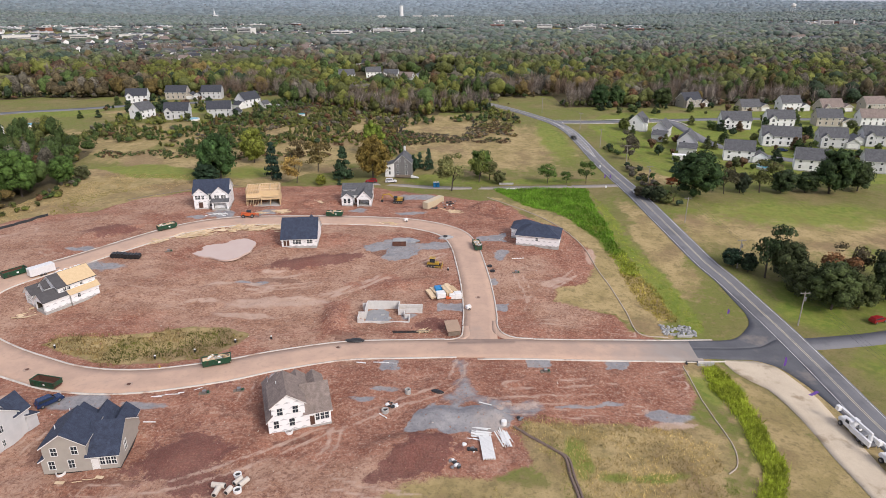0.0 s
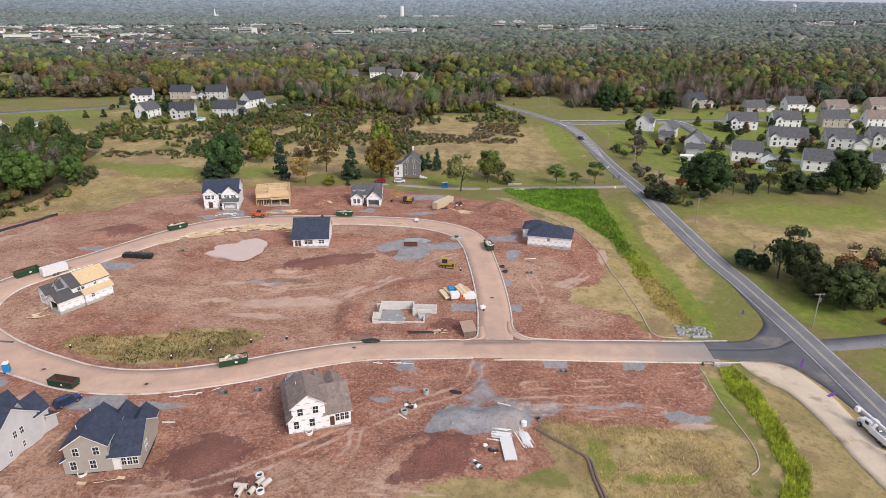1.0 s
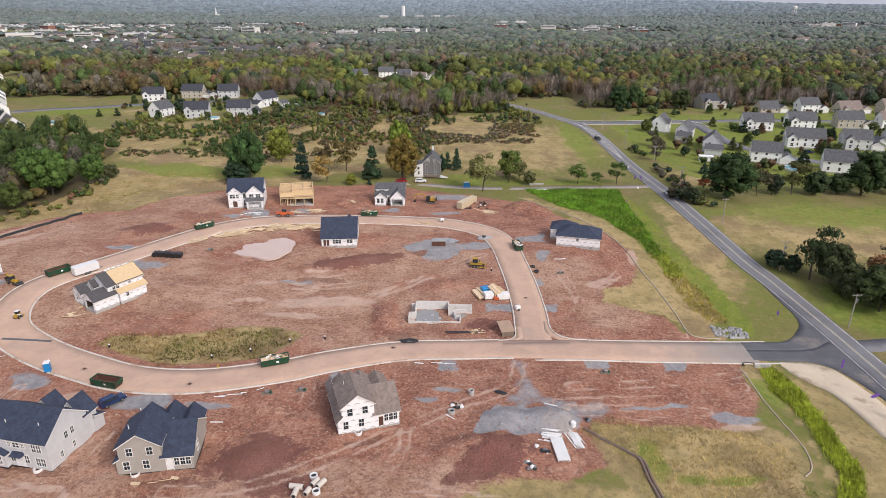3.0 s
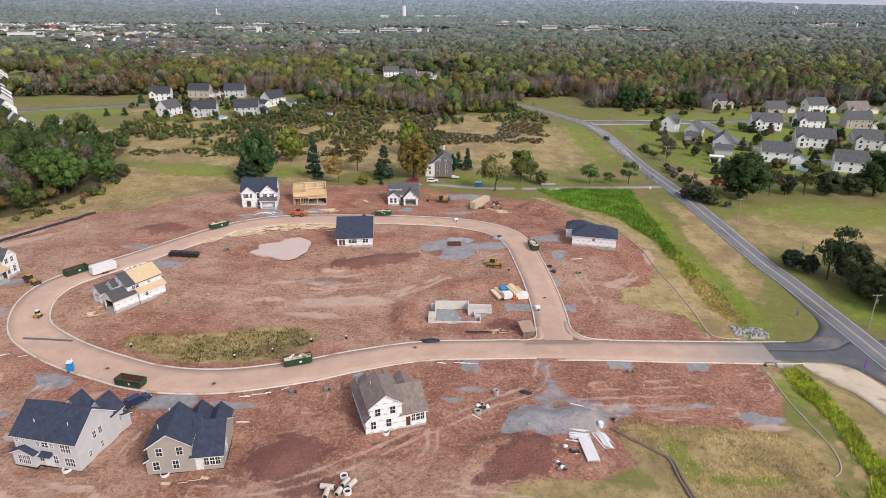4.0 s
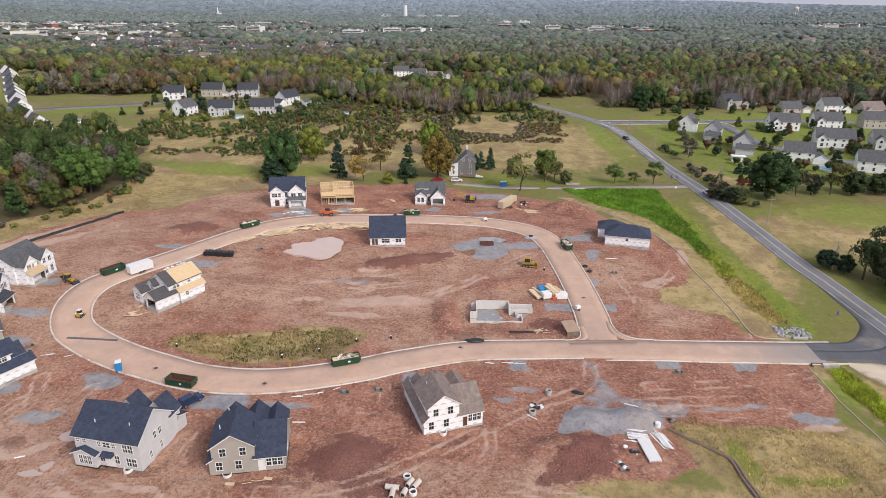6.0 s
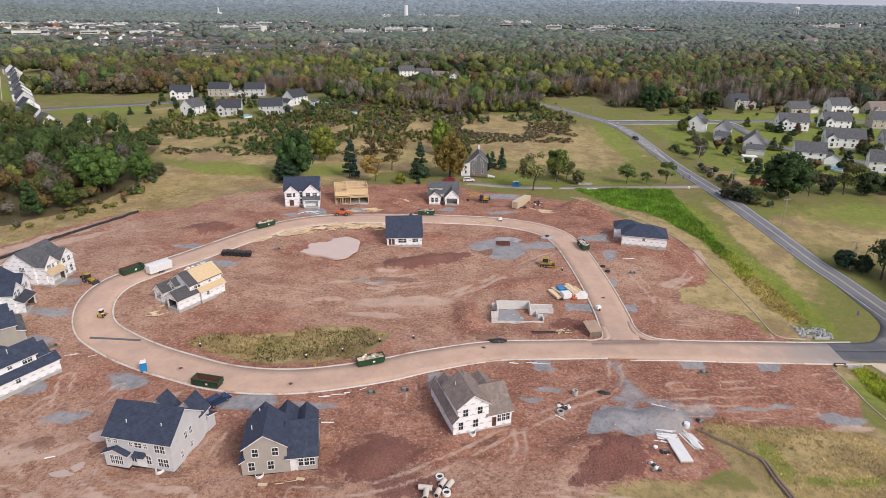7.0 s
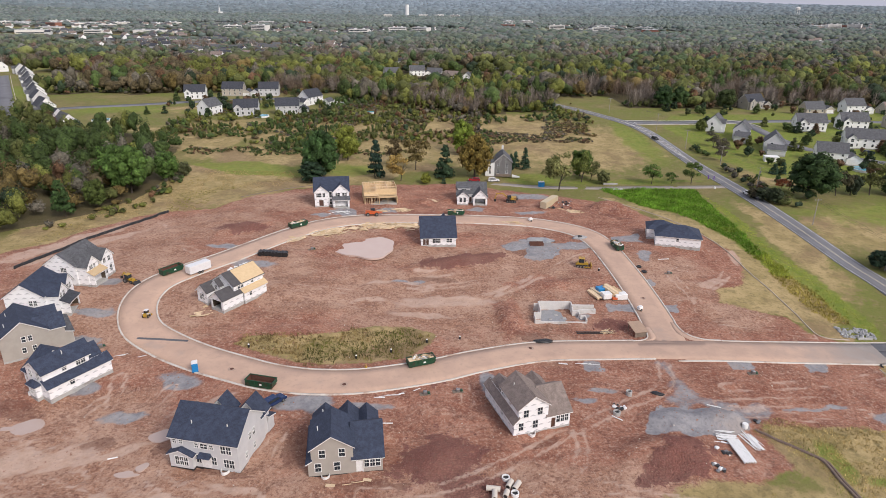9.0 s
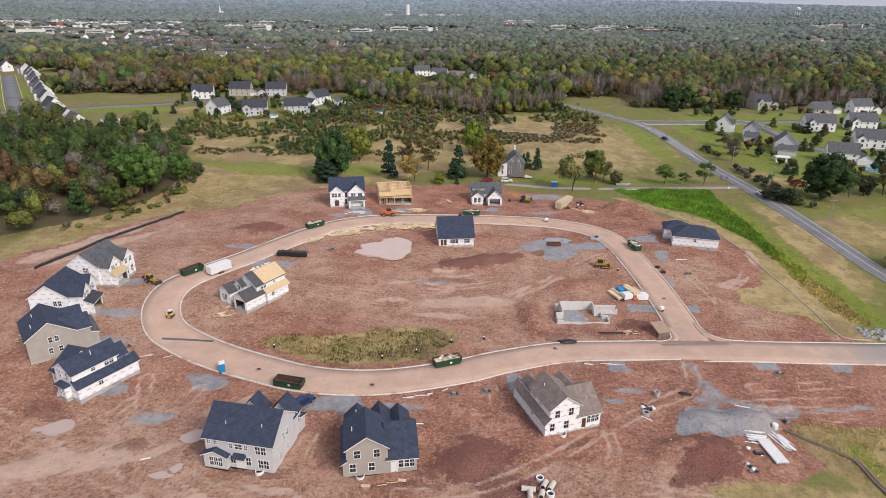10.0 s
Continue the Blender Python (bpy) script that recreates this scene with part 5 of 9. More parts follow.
# house in the loop with half-covered roof
UNDER = surface("black_roof_felt", (0.06, 0.057, 0.06), (0.095, 0.09, 0.092), 1.2, 8.0, 0.8, 0.3)
half = house("house", "unsided house in white wrap with an unfinished roof", (-106.3, 141.2), -32, [
    (2.2, 4.2, 9.4, 13.6, 4.9, "y", 2.4, UNDER), (5.7, 0, 10.0, 6.2, 2.8, "y", 1.7, UNDER), (0, 0.6, 3.6, 5.6, 3.1, "y", 1.6, UNDER), (9.1, 6.4, 10.4, 13.6, 2.6, "sx-", 0.9, PLY), (3.0, 3.0, 5.6, 5.4, 4.5, "y", 1.3, UNDER)],
    row(2, "s", (1.2, 2.1), 0.7, 0.8, 1.6) + [(1, "s", 7.8, 0.0, 3.2, 2.3, "g")] + row(4, "s", (4.3,), 3.1, 0.8, 1.2) + row(0, "e", (5.8, 6.8), 3.5, 0.75, 1.2) + row(0, "e", (10.0,), 3.7, 0.6, 0.9) + row(3, "e", (8.4,), 1.0, 0.7, 1.2), WRAP, UNDER, NEWBUILD)
bm = bmesh.new()
slab(bm, [(5.95, 4.9 + 2.4 * 0.958 + 0.15), (9.7, 4.9 - 2.4 * 0.083 + 0.15), (9.7, 4.9 - 2.4 * 0.083 + 0.20), (5.95, 4.9 + 2.4 * 0.958 + 0.20)], 6.4, 13.9, "y")
part("roof_sheathing", bm, PLY, half, "bare yellow sheathing boards")
for k, (u, v) in enumerate(((5.2, 6.0), (4.8, 7.0), (5.0, 8.2), (5.3, 9.6), (5.1, 10.8), (5.2, 11.6))):
    part("wrapped_bundle", soften(box(bmesh.new(), -0.5, -0.32, 0, 0.5, 0.32, 0.42), 0.08), PVC, half, "white wrapped shingle bundle", pose(u, v + 0.9, 6.86, 4, 18, 20 * k))
# houses along the back of the loop
house("house", "unsided two-storey house in white wrap with navy roof", (-90.0, 213.6), 8, [
    (0, 1.4, 12.2, 11, 5.6, "x", 3.7), (0.1, 0.6, 4.9, 4, 5.4, "y", 2.1), (6.6, 0.2, 12.3, 5, 5.4, "y", 2.6), (6.6, -1.2, 12.3, 0.4, 2.8, "sy+", 0.8, ROOF_GREY)],
    row(1, "s", (1.2, 2.1, 3.4), 3.4, 0.8, 1.4) + row(2, "s", (7.9, 8.7, 10.3, 11.1), 3.5, 0.7, 1.3) + row(0, "s", (5.7,), 3.0, 0.8, 1.9) + row(0, "s", (5.7,), 0.4, 0.7, 2.0) + [(1, "s", 2.4, 0.1, 1.5, 2.2, "d"), (3, "s", 9.5, 0.0, 4.4, 2.2, "g")], WRAP, ROOF_NAVY, NEWBUILD)
house("house", "small unsided house in white wrap with grey roof", (-38.6, 226.0), 1, [
    (0.1, 2.5, 11.2, 11, 3.5, "x", 3.3), (0, 0, 4.2, 5, 3.0, "y", 1.7), (6.0, -0.8, 11.3, 5, 3.0, "y", 2.7), (0.4, 3.6, 5.0, 6.6, 5.2, "sy+", 0.7)],
    row(1, "s", (1.3, 2.8), 0.7, 0.9, 1.7) + row(3, "s", (2.7,), 4.5, 1.6, 0.6) + [(2, "s", 8.6, 0.0, 3.9, 2.3, "g"), (0, "s", 5.1, 0.1, 0.95, 2.1, "d")], WRAP, ROOF_GREY, NEWBUILD)
house("house", "house in white wrap with a broad navy roof", (-51.2, 183.2), 4, [
    (0, 0, 11.0, 12.4, 2.7, "x", 4.9), (5.4, 9, 10.6, 13.0, 2.8, "y", 3.4)],
    row(0, "s", (4.0, 4.85, 5.7), 0.8, 0.75, 1.5) + row(0, "s", (8.4, 9.3), 0.9, 0.75, 1.3) + [(0, "s", 2.0, 0.1, 0.8, 2.1, "d"), (0, "s", 1.0, 0.1, 0.8, 2.1, "d")], WRAP, ROOF_NAVY, NEWBUILD)
house("house", "single-storey ranch house in white wrap with navy hip roof", (23.4, 185.6), -15, [
    (0, 0, 13.6, 9.6, 2.9, "hip", 2.6), (-2.4, 6.0, 6.0, 12.8, 2.9, "hip", 2.2)],
    row(0, "s", (6.6,), 1.5, 0.7, 0.9) + [(1, "w", 7.6, 0, 2.5, 2.3, "g"), (1, "w", 10.6, 0, 2.5, 2.3, "g")] + row(0, "w", (1.5, 2.7), 0.8, 0.9, 1.5), WRAP, ROOF_NAVY, NEWBUILD, base=2.4, lift=0.5)
# old stone farmhouse
farm = house("farmhouse", "old grey stone farmhouse with a white wing", (-24.6, 265.5), -3, [
    (3.2, 0, 10.8, 10.5, 6.2, "y", 3.4), (-0.6, -0.6, 3.3, 6.5, 5.0, "sx+", 1.1), ],
    row(0, "s", (4.9, 8.6), 1.0, 0.8, 1.5) + row(0, "s", (4.9, 8.6), 3.8, 0.8, 1.5) + row(0, "s", (5.6, 8.2), 6.5, 0.8, 1.0) + row(1, "s", (1.4,), 1.0, 0.7, 1.4) + row(1, "s", (1.4,), 3.2, 0.7, 1.2), STONE_GREY, ROOF_GREY)
for p in farm.children:
    if p.name.startswith("wall.") and p.location.x == 0 and min(v.co.x for v in p.data.vertices) < 0:
        p.data.materials[0] = SIDING_WHITE
part("chimney", box(bmesh.new(), 6.6, 9.4, 8.5, 7.4, 10.2, 11.4), TRIM, farm, "white painted chimney")
part("porch", box(bmesh.new(), 4.0, -1.6, 0, 10.4, -0.05, 0.9), OLDWOOD, farm)
ramp = bmesh.new()
prism(ramp, [(11.0, 0), (14.2, 0), (14.2, 0.25), (11.0, 1.1)], -2.6, -1.4)
part("ramp", ramp, TRIM, farm, "white access ramp")

# house still in bare framing
framed = thing("framed_house", "bare timber frame of a two-storey house with sheathed walls", "house frame", pose(-72.9, 220.0, float(base_level(-67, 225)) + 0.1, 0, 0, 11), NEWBUILD)
part("slab", box(bmesh.new(), 0, 0, -0.8, 12, 9.5, 0.05), CONCRETE, framed)


def stud_wall(x0, y0, x1, y1, z0, h, sheathed=0.0, name="wall_frame"):
    bm = bmesh.new()
    d = Vector((x1 - x0, y1 - y0, 0))
    n = d.length
    d.normalize()
    k = int(n / 0.6) + 1
    for i in range(k + 1):
        p = Vector((x0, y0, z0)) + d * min(n, i * 0.6)
        box(bm, p.x - 0.06, p.y - 0.06, z0, p.x + 0.06, p.y + 0.06, z0 + h)
    box(bm, min(x0, x1) - 0.08, min(y0, y1) - 0.08, z0 + h, max(x0, x1) + 0.08, max(y0, y1) + 0.08, z0 + h + 0.22)
    box(bm, min(x0, x1) - 0.07, min(y0, y1) - 0.07, z0, max(x0, x1) + 0.07, max(y0, y1) + 0.07, z0 + 0.1)
    part(name, bm, LUMBER, framed)
    if sheathed:
        e = Vector((d.y, -d.x, 0)) * 0.09
        bm = bmesh.new()
        a, b = Vector((x0, y0, 0)) + e, Vector((x1, y1, 0)) + e
        v = [bm.verts.new(p) for p in ((a.x, a.y, z0), (b.x, b.y, z0), (b.x, b.y, z0 + h * sheathed), (a.x, a.y, z0 + h * sheathed), (a.x + e.x, a.y + e.y, z0), (b.x + e.x, b.y + e.y, z0), (b.x + e.x, b.y + e.y, z0 + h * sheathed), (a.x + e.x, a.y + e.y, z0 + h * sheathed))]
        for f in ((0, 1, 2, 3), (7, 6, 5, 4), (0, 4, 5, 1), (2, 6, 7, 3), (1, 5, 6, 2), (0, 3, 7, 4)):
            bm.faces.new([v[i] for i in f])
        part("sheathing", bm, PLY, framed, "bare sheathing board")


for a in ((0, 0.8, 5.4, 0.8, 0.05, 2.7), (0, 9.5, 12, 9.5, 0.05, 2.7, 1.0), (4.4, 5, 12, 5, 0.05, 2.7)):
    stud_wall(*a)
for a in ((12, 0, 12, 9.5, 0.05, 2.7, 1.0), (0, 9.5, 0, 0.8, 0.05, 2.7, 1.0), (0, 1.6, 4.6, 1.6, 3.2, 2.6, 0.5), (4.6, 2.2, 12, 2.2, 3.2, 2.6, 0.75), (12, 1.8, 12, 9.5, 3.2, 2.6, 1.0), (12, 9.5, 0, 9.5, 3.2, 2.6, 0.9), (0, 9.5, 0, 1.6, 3.2, 2.6, 1.0), (4.6, 1.8, 4.6, 9.5, 3.2, 2.6), (0, 5.6, 12, 5.6, 3.2, 2.6), (8.6, 2.2, 8.6, 9.5, 3.2, 2.6)):
    stud_wall(*a)
part("floor_deck", box(bmesh.new(), -0.05, 0.7, 2.97, 12.05, 9.55, 3.2), PLY, framed, "upper floor deck of sheathing board")
bm = bmesh.new()
prism(bm, [(-0.1, 3.25), (2.0, 3.75), (2.0, 3.83), (-0.1, 3.33)], 0, 5.2)
for v in bm.verts:
    v.co.x, v.co.y = v.co.y, v.co.x
part("porch_roof", bm, PLY, framed)
bm = bmesh.new()
box(bm, 5.3, -0.1, 2.3, 12.1, 0.1, 3.0)
for x in (5.4, 8.6, 12.0):
    box(bm, x - 0.12, -0.1, 0, x + 0.12, 0.1, 2.4)
part("garage_header", bm, PLY, framed)
part("porch_deck", box(bmesh.new(), 0, -0.3, 2.62, 5.3, 1.6, 2.8), PLY, framed)
for x in (0.2, 2.6):
    part("post", box(bmesh.new(), x - 0.08, -0.2, 0, x + 0.08, -0.04, 2.62), LUMBER, framed)

# poured foundation
FRESH_CONCRETE = surface("fresh_concrete", (0.66, 0.64, 0.61), (0.56, 0.545, 0.52), 0.9, 14.0, 0.85, 0.2, 0.01, stain=(0.46, 0.44, 0.41))
found = thing("foundation_walls", "poured concrete basement walls of a house to come", "foundation", pose(-20.1, 138.6, float(base_level(-14, 142)) - 0.1, 0, 0, -1))
for x0, y0, x1, y1, z1 in ((0, 0, 11.4, 0.28, 0.5), (0, 2.6, 0.28, 7.6, 2.5), (-1.6, 2.3, 0.28, 2.6, 1.9), (-1.6, 0, -1.32, 2.3, 1.5), (-1.32, 0, 0, 0.28, 0.9), (0.28, 7.3, 8.4, 7.6, 2.55), (8.4, 5.4, 8.68, 7.6, 2.4), (8.4, 4.2, 8.68, 5.4, 1.9), (8.4, 3.9, 10.2, 4.2, 1.7), (9.92, 2.6, 10.2, 3.9, 1.4), (10.2, 2.3, 11.6, 2.6, 1.2), (11.32, 0.28, 11.6, 2.3, 1.0), (8.68, 7.0, 14.6, 7.28, 1.75), (10.2, 4.9, 14.6, 5.18, 1.45), (14.32, 5.18, 14.6, 5.7, 1.5), (-1.1, 6.6, 0, 6.9, 2.2)):
    part("concrete_wall", soften(box(bmesh.new(), x0, y0, -0.8, x1, y1, z1), 0.02), FRESH_CONCRETE, found)
GRAVEL_BED = surface("basement_gravel", (0.24, 0.25, 0.265), (0.32, 0.32, 0.325), 0.8, 6.0, 0.95, 0.6, 0.05)
part("gravel_floor", box(bmesh.new(), 0.28, 0.28, -0.8, 8.4, 7.3, 0.10), GRAVEL_BED, found, "grey gravel bed inside the walls")
for x, y in ((2.6, 2.0), (4.4, 4.2), (6.3, 2.6)):
    part("footing_pad", box(bmesh.new(), x - 0.4, y - 0.4, 0.1, x + 0.4, y + 0.4, 0.2), CONCRETE, found)

# ---- settled houses round the site ----
SETTLED = "houses of the settled estates"


def common_house(x, y, turn, w, d, wall, roof, label, garage=1, floors=2, wing=0):
    e = 5.1 if floors == 2 else 2.8
    blocks = [(-w / 2, -d / 2, w / 2, d / 2, e, "x", d * 0.48)]
    ops = []
    n = max(3, int(w / 3.3))
    for i in range(n):
        u = -w / 2 + w * (i + 0.5) / n
        for side in "sn":
            ops.append((0, side, u, 0.9, 0.95, 1.4, "w"))
            if floors == 2:
                ops.append((0, side, u, 3.5, 0.95, 1.3, "w"))
    for side in "ew":
        ops.append((0, side, d * 0.15, 3.5 if floors == 2 else 1.0, 0.9, 1.3, "w"))
    if garage:
        g = w / 2 - 0.4 if garage > 0 else -w / 2 + 0.4
        blocks.append((g - (0 if garage > 0 else 6.2), -d / 2 - 0.6, g + (6.2 if garage > 0 else 0), d / 2 - 1.5, 2.7, "y", 1.9))
        ops.append((1, "s", g + (3.1 if garage > 0 else -3.1), 0.0, 4.6, 2.2, "G"))
    if wing:
        blocks.append((-w / 2 + 0.6, -d / 2 - 1.6, -w / 2 + 4.8, 0, e - 0.1, "y", 1.9))
        ops.append((len(blocks) - 1, "s", -w / 2 + 2.7, 3.3, 1.3, 1.4, "w"))
        ops.append((len(blocks) - 1, "s", -w / 2 + 2.7, 0.8, 1.3, 1.5, "w"))
    return house("house", label, (x, y), turn, blocks, ops, wall, roof, SETTLED)


W, G_, T_ = "white sided house with grey roof and green lawn", "grey sided house with dark roof and green lawn", "tan sided house with grey roof and lawn"
ESTATE = [
    (111, 352, 60, 12, 8, SIDING_WHITE, ROOF_GREY, W, 0, 2, 1), (119, 336, 60, 12, 8, SIDING_PALE, ROOF_GREY, G_, -1, 2, 0), (124, 311, 65, 12, 9, SIDING_PALE, ROOF_GREY, G_, -1, 2, 0), (169, 360, -8, 16, 9, SIDING_WHITE, ROOF_GREY, W, 0, 2, 1),
    (141, 291, -20, 13, 8.5, SIDING_WHITE, ROOF_GREY, W, 1, 2, 0), (197, 365, -8, 15, 9, SIDING_WHITE, ROOF_GREY, W, 0, 2, 1), (175, 320, -18, 18, 9, SIDING_WHITE, ROOF_GREY, W, 0, 2, 1), (203, 417, 4, 13, 9, SIDING_TAN, ROOF_GREY, T_, 1, 1, 0),
    (230, 418, 4, 13, 9, SIDING_WHITE, ROOF_GREY, W, 1, 2, 0), (256, 416, 5, 15, 10, SIDING_TAN, ROOF_BROWN, T_, 1, 1, 1), (227, 368, -8, 14, 9, SIDING_TAN, ROOF_GREY, T_, 1, 2, 0), (200, 317, -15, 13, 9, SIDING_PALE, ROOF_GREY, G_, 1, 2, 1),
    (283, 414, 4, 14, 9, SIDING_TAN, ROOF_BROWN, T_, 1, 2, 0), (252, 367, -6, 14, 9, SIDING_WHITE, ROOF_BROWN, W, 1, 2, 0), (225, 320, -12, 14, 9, SIDING_PALE, ROOF_GREY, G_, -1, 2, 1), (166, 274, -24, 13, 9, SIDING_WHITE, ROOF_GREY, W, 0, 2, 0),
    (195, 271, -20, 13, 9, SIDING_PALE, ROOF_GREY, G_, 1, 2, 0), (168, 430, 20, 14, 9, SIDING_GREY, ROOF_DARK, G_, 1, 2, 1), (280, 368, -5, 14, 9, SIDING_WHITE, ROOF_GREY, W, 1, 2, 0), (310, 416, 3, 14, 9, SIDING_PALE, ROOF_GREY, G_, 1, 2, 0), (252, 316, -10, 13, 9, SIDING_WHITE, ROOF_GREY, W, 1, 2, 1),
    ]
ESTATE += [
    (-217, 450, 10, 14, 9, SIDING_WHITE, ROOF_DARK, W, 0, 2, 1), (-186, 388, 70, 12, 9, SIDING_WHITE, ROOF_GREY, W, 0, 2, 0), (-162, 383, 8, 14, 9, SIDING_PALE, ROOF_DARK, G_, 0, 2, 1), (-139, 391, 10, 14, 9, SIDING_PALE, ROOF_DARK, G_, 1, 2, 0),
    (-169, 465, 6, 14, 9, SIDING_PALE, ROOF_DARK, G_, -1, 2, 0), (-195, 466, 0, 15, 9, SIDING_TAN, ROOF_DARK, T_, 1, 2, 0), (-131, 424, 60, 14, 9, SIDING_WHITE, ROOF_DARK, W, -1, 2, 0), (-118, 416, 70, 7, 4, SIDING_WHITE, ROOF_GREY, "white garden shed with grey roof", 0, 1, 0),
    (-66, 612, 10, 14, 9, SIDING_WHITE, ROOF_GREY, W, 1, 2, 0), (-49, 614, -10, 14, 9, SIDING_PALE, ROOF_GREY, G_, 1, 1, 0), (-33, 584, -20, 13, 9, SIDING_PALE, ROOF_BROWN, G_, 1, 1, 0), (-88, 586, 20, 14, 9, SIDING_PALE, ROOF_GREY, G_, 0, 2, 0), (-58, 520, 5, 15, 10, SIDING_TAN, ROOF_BROWN, T_, 0, 1, 0), (-21, 548, 80, 14, 9, SIDING_WHITE, ROOF_GREY, W, 0, 2, 0)]
for x, y, turn, w, d, wall, roof, label, gar, fl, wing in ESTATE:
    common_house(x, y, turn, w, d, wall, roof, label, gar, fl, wing)
# terrace of white town houses
for i, (x, y) in enumerate(((-307, 417), (-319, 435), (-331, 453), (-344, 472), (-357, 492), (-370, 511), (-383, 531), (-398, 553), (-413, 575), (-438, 607), (-285, 385), (-270, 362), (-257, 348), (-243, 333), (-470, 628))):
    common_house(x, y, -52 if i < 10 else -45, 13, 9.5, SIDING_WHITE if i % 3 else SIDING_PALE, ROOF_GREY if i % 2 else ROOF_DARK, "white sided town house in a close row", 0, 2, i % 2)
single("garden_shed", box(box(bmesh.new(), -3, -1.8, 0, 3, 1.8, 2.2), -3.2, -2, 2.2, 3.2, 2, 2.5), SIDING_WHITE, "small white garden shed on the lawn", "shed", pose(113, 291, level(113, 291), 0, 0, -12))


# ---- trees, woods, scrub and tall grass ----
def leaf_material(name, clump=0.75, patch=0.85, floor=0.22):
    m, nt, bsdf, where = start_material(name)
    col = node(nt, "ShaderNodeAttribute", attr="leaf").outputs["Color"]
    isle = nt.nodes.new("ShaderNodeNewGeometry").outputs["Random Per Island"]
    dapple = noise_node(nt, where, 0.9, 3.0, 0.7)
    tone = math_node(nt, "ADD", math_node(nt, "MULTIPLY", isle, clump), math_node(nt, "MULTIPLY", span(nt, dapple, 0.3, 0.7), patch))
    tone = math_node(nt, "ADD", tone, floor)
    col = mix_node(nt, 1.0, col, node(nt, "ShaderNodeCombineColor", {0: tone, 1: tone, 2: math_node(nt, "MULTIPLY", tone, 0.95)}).outputs[0], "MULTIPLY")
    nt.links.new(col, bsdf.inputs["Base Color"])
    bsdf.inputs["Roughness"].default_value = 0.8
    bsdf.inputs["Specular IOR Level"].default_value = 0.2
    add_bump(nt, bsdf, dapple, 0.9, 0.9)
    return m


WOODS = leaf_material("woodland_leaves")
# softer tone contrast, part of the haze painted on far woods
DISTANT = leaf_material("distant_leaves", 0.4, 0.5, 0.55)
GRASS = leaf_material("grass_blades", 0.4, 0.7, 0.45)
rng = np.random.default_rng(7)


def ball(level):
    bm = bmesh.new()
    bmesh.ops.create_icosphere(bm, subdivisions=level, radius=1.0)
    v, f = np.array([tuple(p.co) for p in bm.verts]), np.array([[p.index for p in q.verts] for q in bm.faces])
    bm.free()
    return v, f


BALLS = {1: ball(1), 2: ball(2)}


def lumps(centres, extents, colours, fine):
    """Knobbly masses of leaves: vertices, faces, colours."""
    v0, f0 = BALLS[fine]
    n = len(centres)
    v = centres[:, None] + v0[None] * extents[:, None] * (0.78 + 0.44 * rng.random((n, len(v0), 1)))
    f = f0[None] + (np.arange(n) * len(v0))[:, None, None]
    return v.reshape(-1, 3), f.reshape(-1, 3), np.repeat(colours, len(v0), 0)


def foliage(name, centres, radii, heights, colours, leaves, size, low=-0.35, corners=3, toss=0.45, knobs=0, fine=1, inner=0.8):
    """Crowns of leaf masses with loose leaf clumps round many centres, as one mesh."""
    centres, colours = np.asarray(centres, float), np.asarray(colours, float)
    t = len(centres)
    d = rng.normal(size=(t, leaves, 3))
    d[..., 2] = np.abs(d[..., 2]) + low * rng.random((t, leaves))
    d /= np.linalg.norm(d, axis=-1, keepdims=True)
    lobe = rng.normal(size=(t, 7, 3))
    lobe /= np.linalg.norm(lobe, axis=-1, keepdims=True)
    bulge = np.clip((d[:, :, None] * lobe[:, None]).sum(-1), 0, 1).max(-1) ** 3
    r = (0.62 + 0.42 * bulge) * (0.86 + 0.2 * rng.random((t, leaves)))
    ext = np.stack([radii, radii, heights / 2], -1)[:, None]
    pos = centres[:, None] + d * r[..., None] * ext
    n = d + toss * rng.normal(size=d.shape)
    n[..., 2] += 0.35
    n /= np.linalg.norm(n, axis=-1, keepdims=True)
    a = np.cross(n, rng.normal(size=n.shape))
    a /= np.linalg.norm(a, axis=-1, keepdims=True) + 1e-9
    b = np.cross(n, a)
    s = np.asarray(size).reshape(-1, 1, 1) * (0.6 + 0.8 * rng.random((t, leaves, 1))) * 1.25
    tri = np.stack([pos + a * s, pos - a * s * 0.5 + b * s * 0.87, pos - a * s * 0.5 - b * s * 0.87], 2)
    verts = tri.reshape(-1, 3)
    faces = np.arange(len(verts)).reshape(-1, 3)
    cols = np.repeat((colours[:, None] * (0.9 + 0.22 * rng.random((t, leaves, 1)))).reshape(-1, 3), 3, 0)
    if knobs:
        k = rng.normal(size=(t, knobs, 3))
        k /= np.linalg.norm(k, axis=-1, keepdims=True)
        c = (centres[:, None] + k * ext * (0.26 + 0.20 * rng.random((t, knobs, 1)))).reshape(-1, 3)
        e = (ext * (0.40 + 0.22 * rng.random((t, knobs, 1))) * inner / 0.8).reshape(-1, 3)
        kv, kf, kc = lumps(c, e, (colours[:, None] * (0.88 + 0.24 * rng.random((t, knobs, 1)))).reshape(-1, 3), fine)
    else:
        kv, kf, kc = lumps(centres, ext[:, 0] * inner * 0.8, colours * (0.8 + 0.4 * rng.random((t, 1))), fine)
    faces = np.concatenate([faces, kf + len(verts)])
    verts, cols = np.concatenate([verts, kv]), np.concatenate([cols, kc])
    me = array_mesh(name, verts, faces, WOODS)
    me.polygons.foreach_set("use_smooth", np.ones(len(faces), bool))
    col = np.ones((len(verts), 4), np.float32)
    col[:, :3] = cols
    layer = me.attributes.new("leaf", "FLOAT_COLOR", "POINT")
    layer.data.foreach_set("color", col.ravel())
    return me


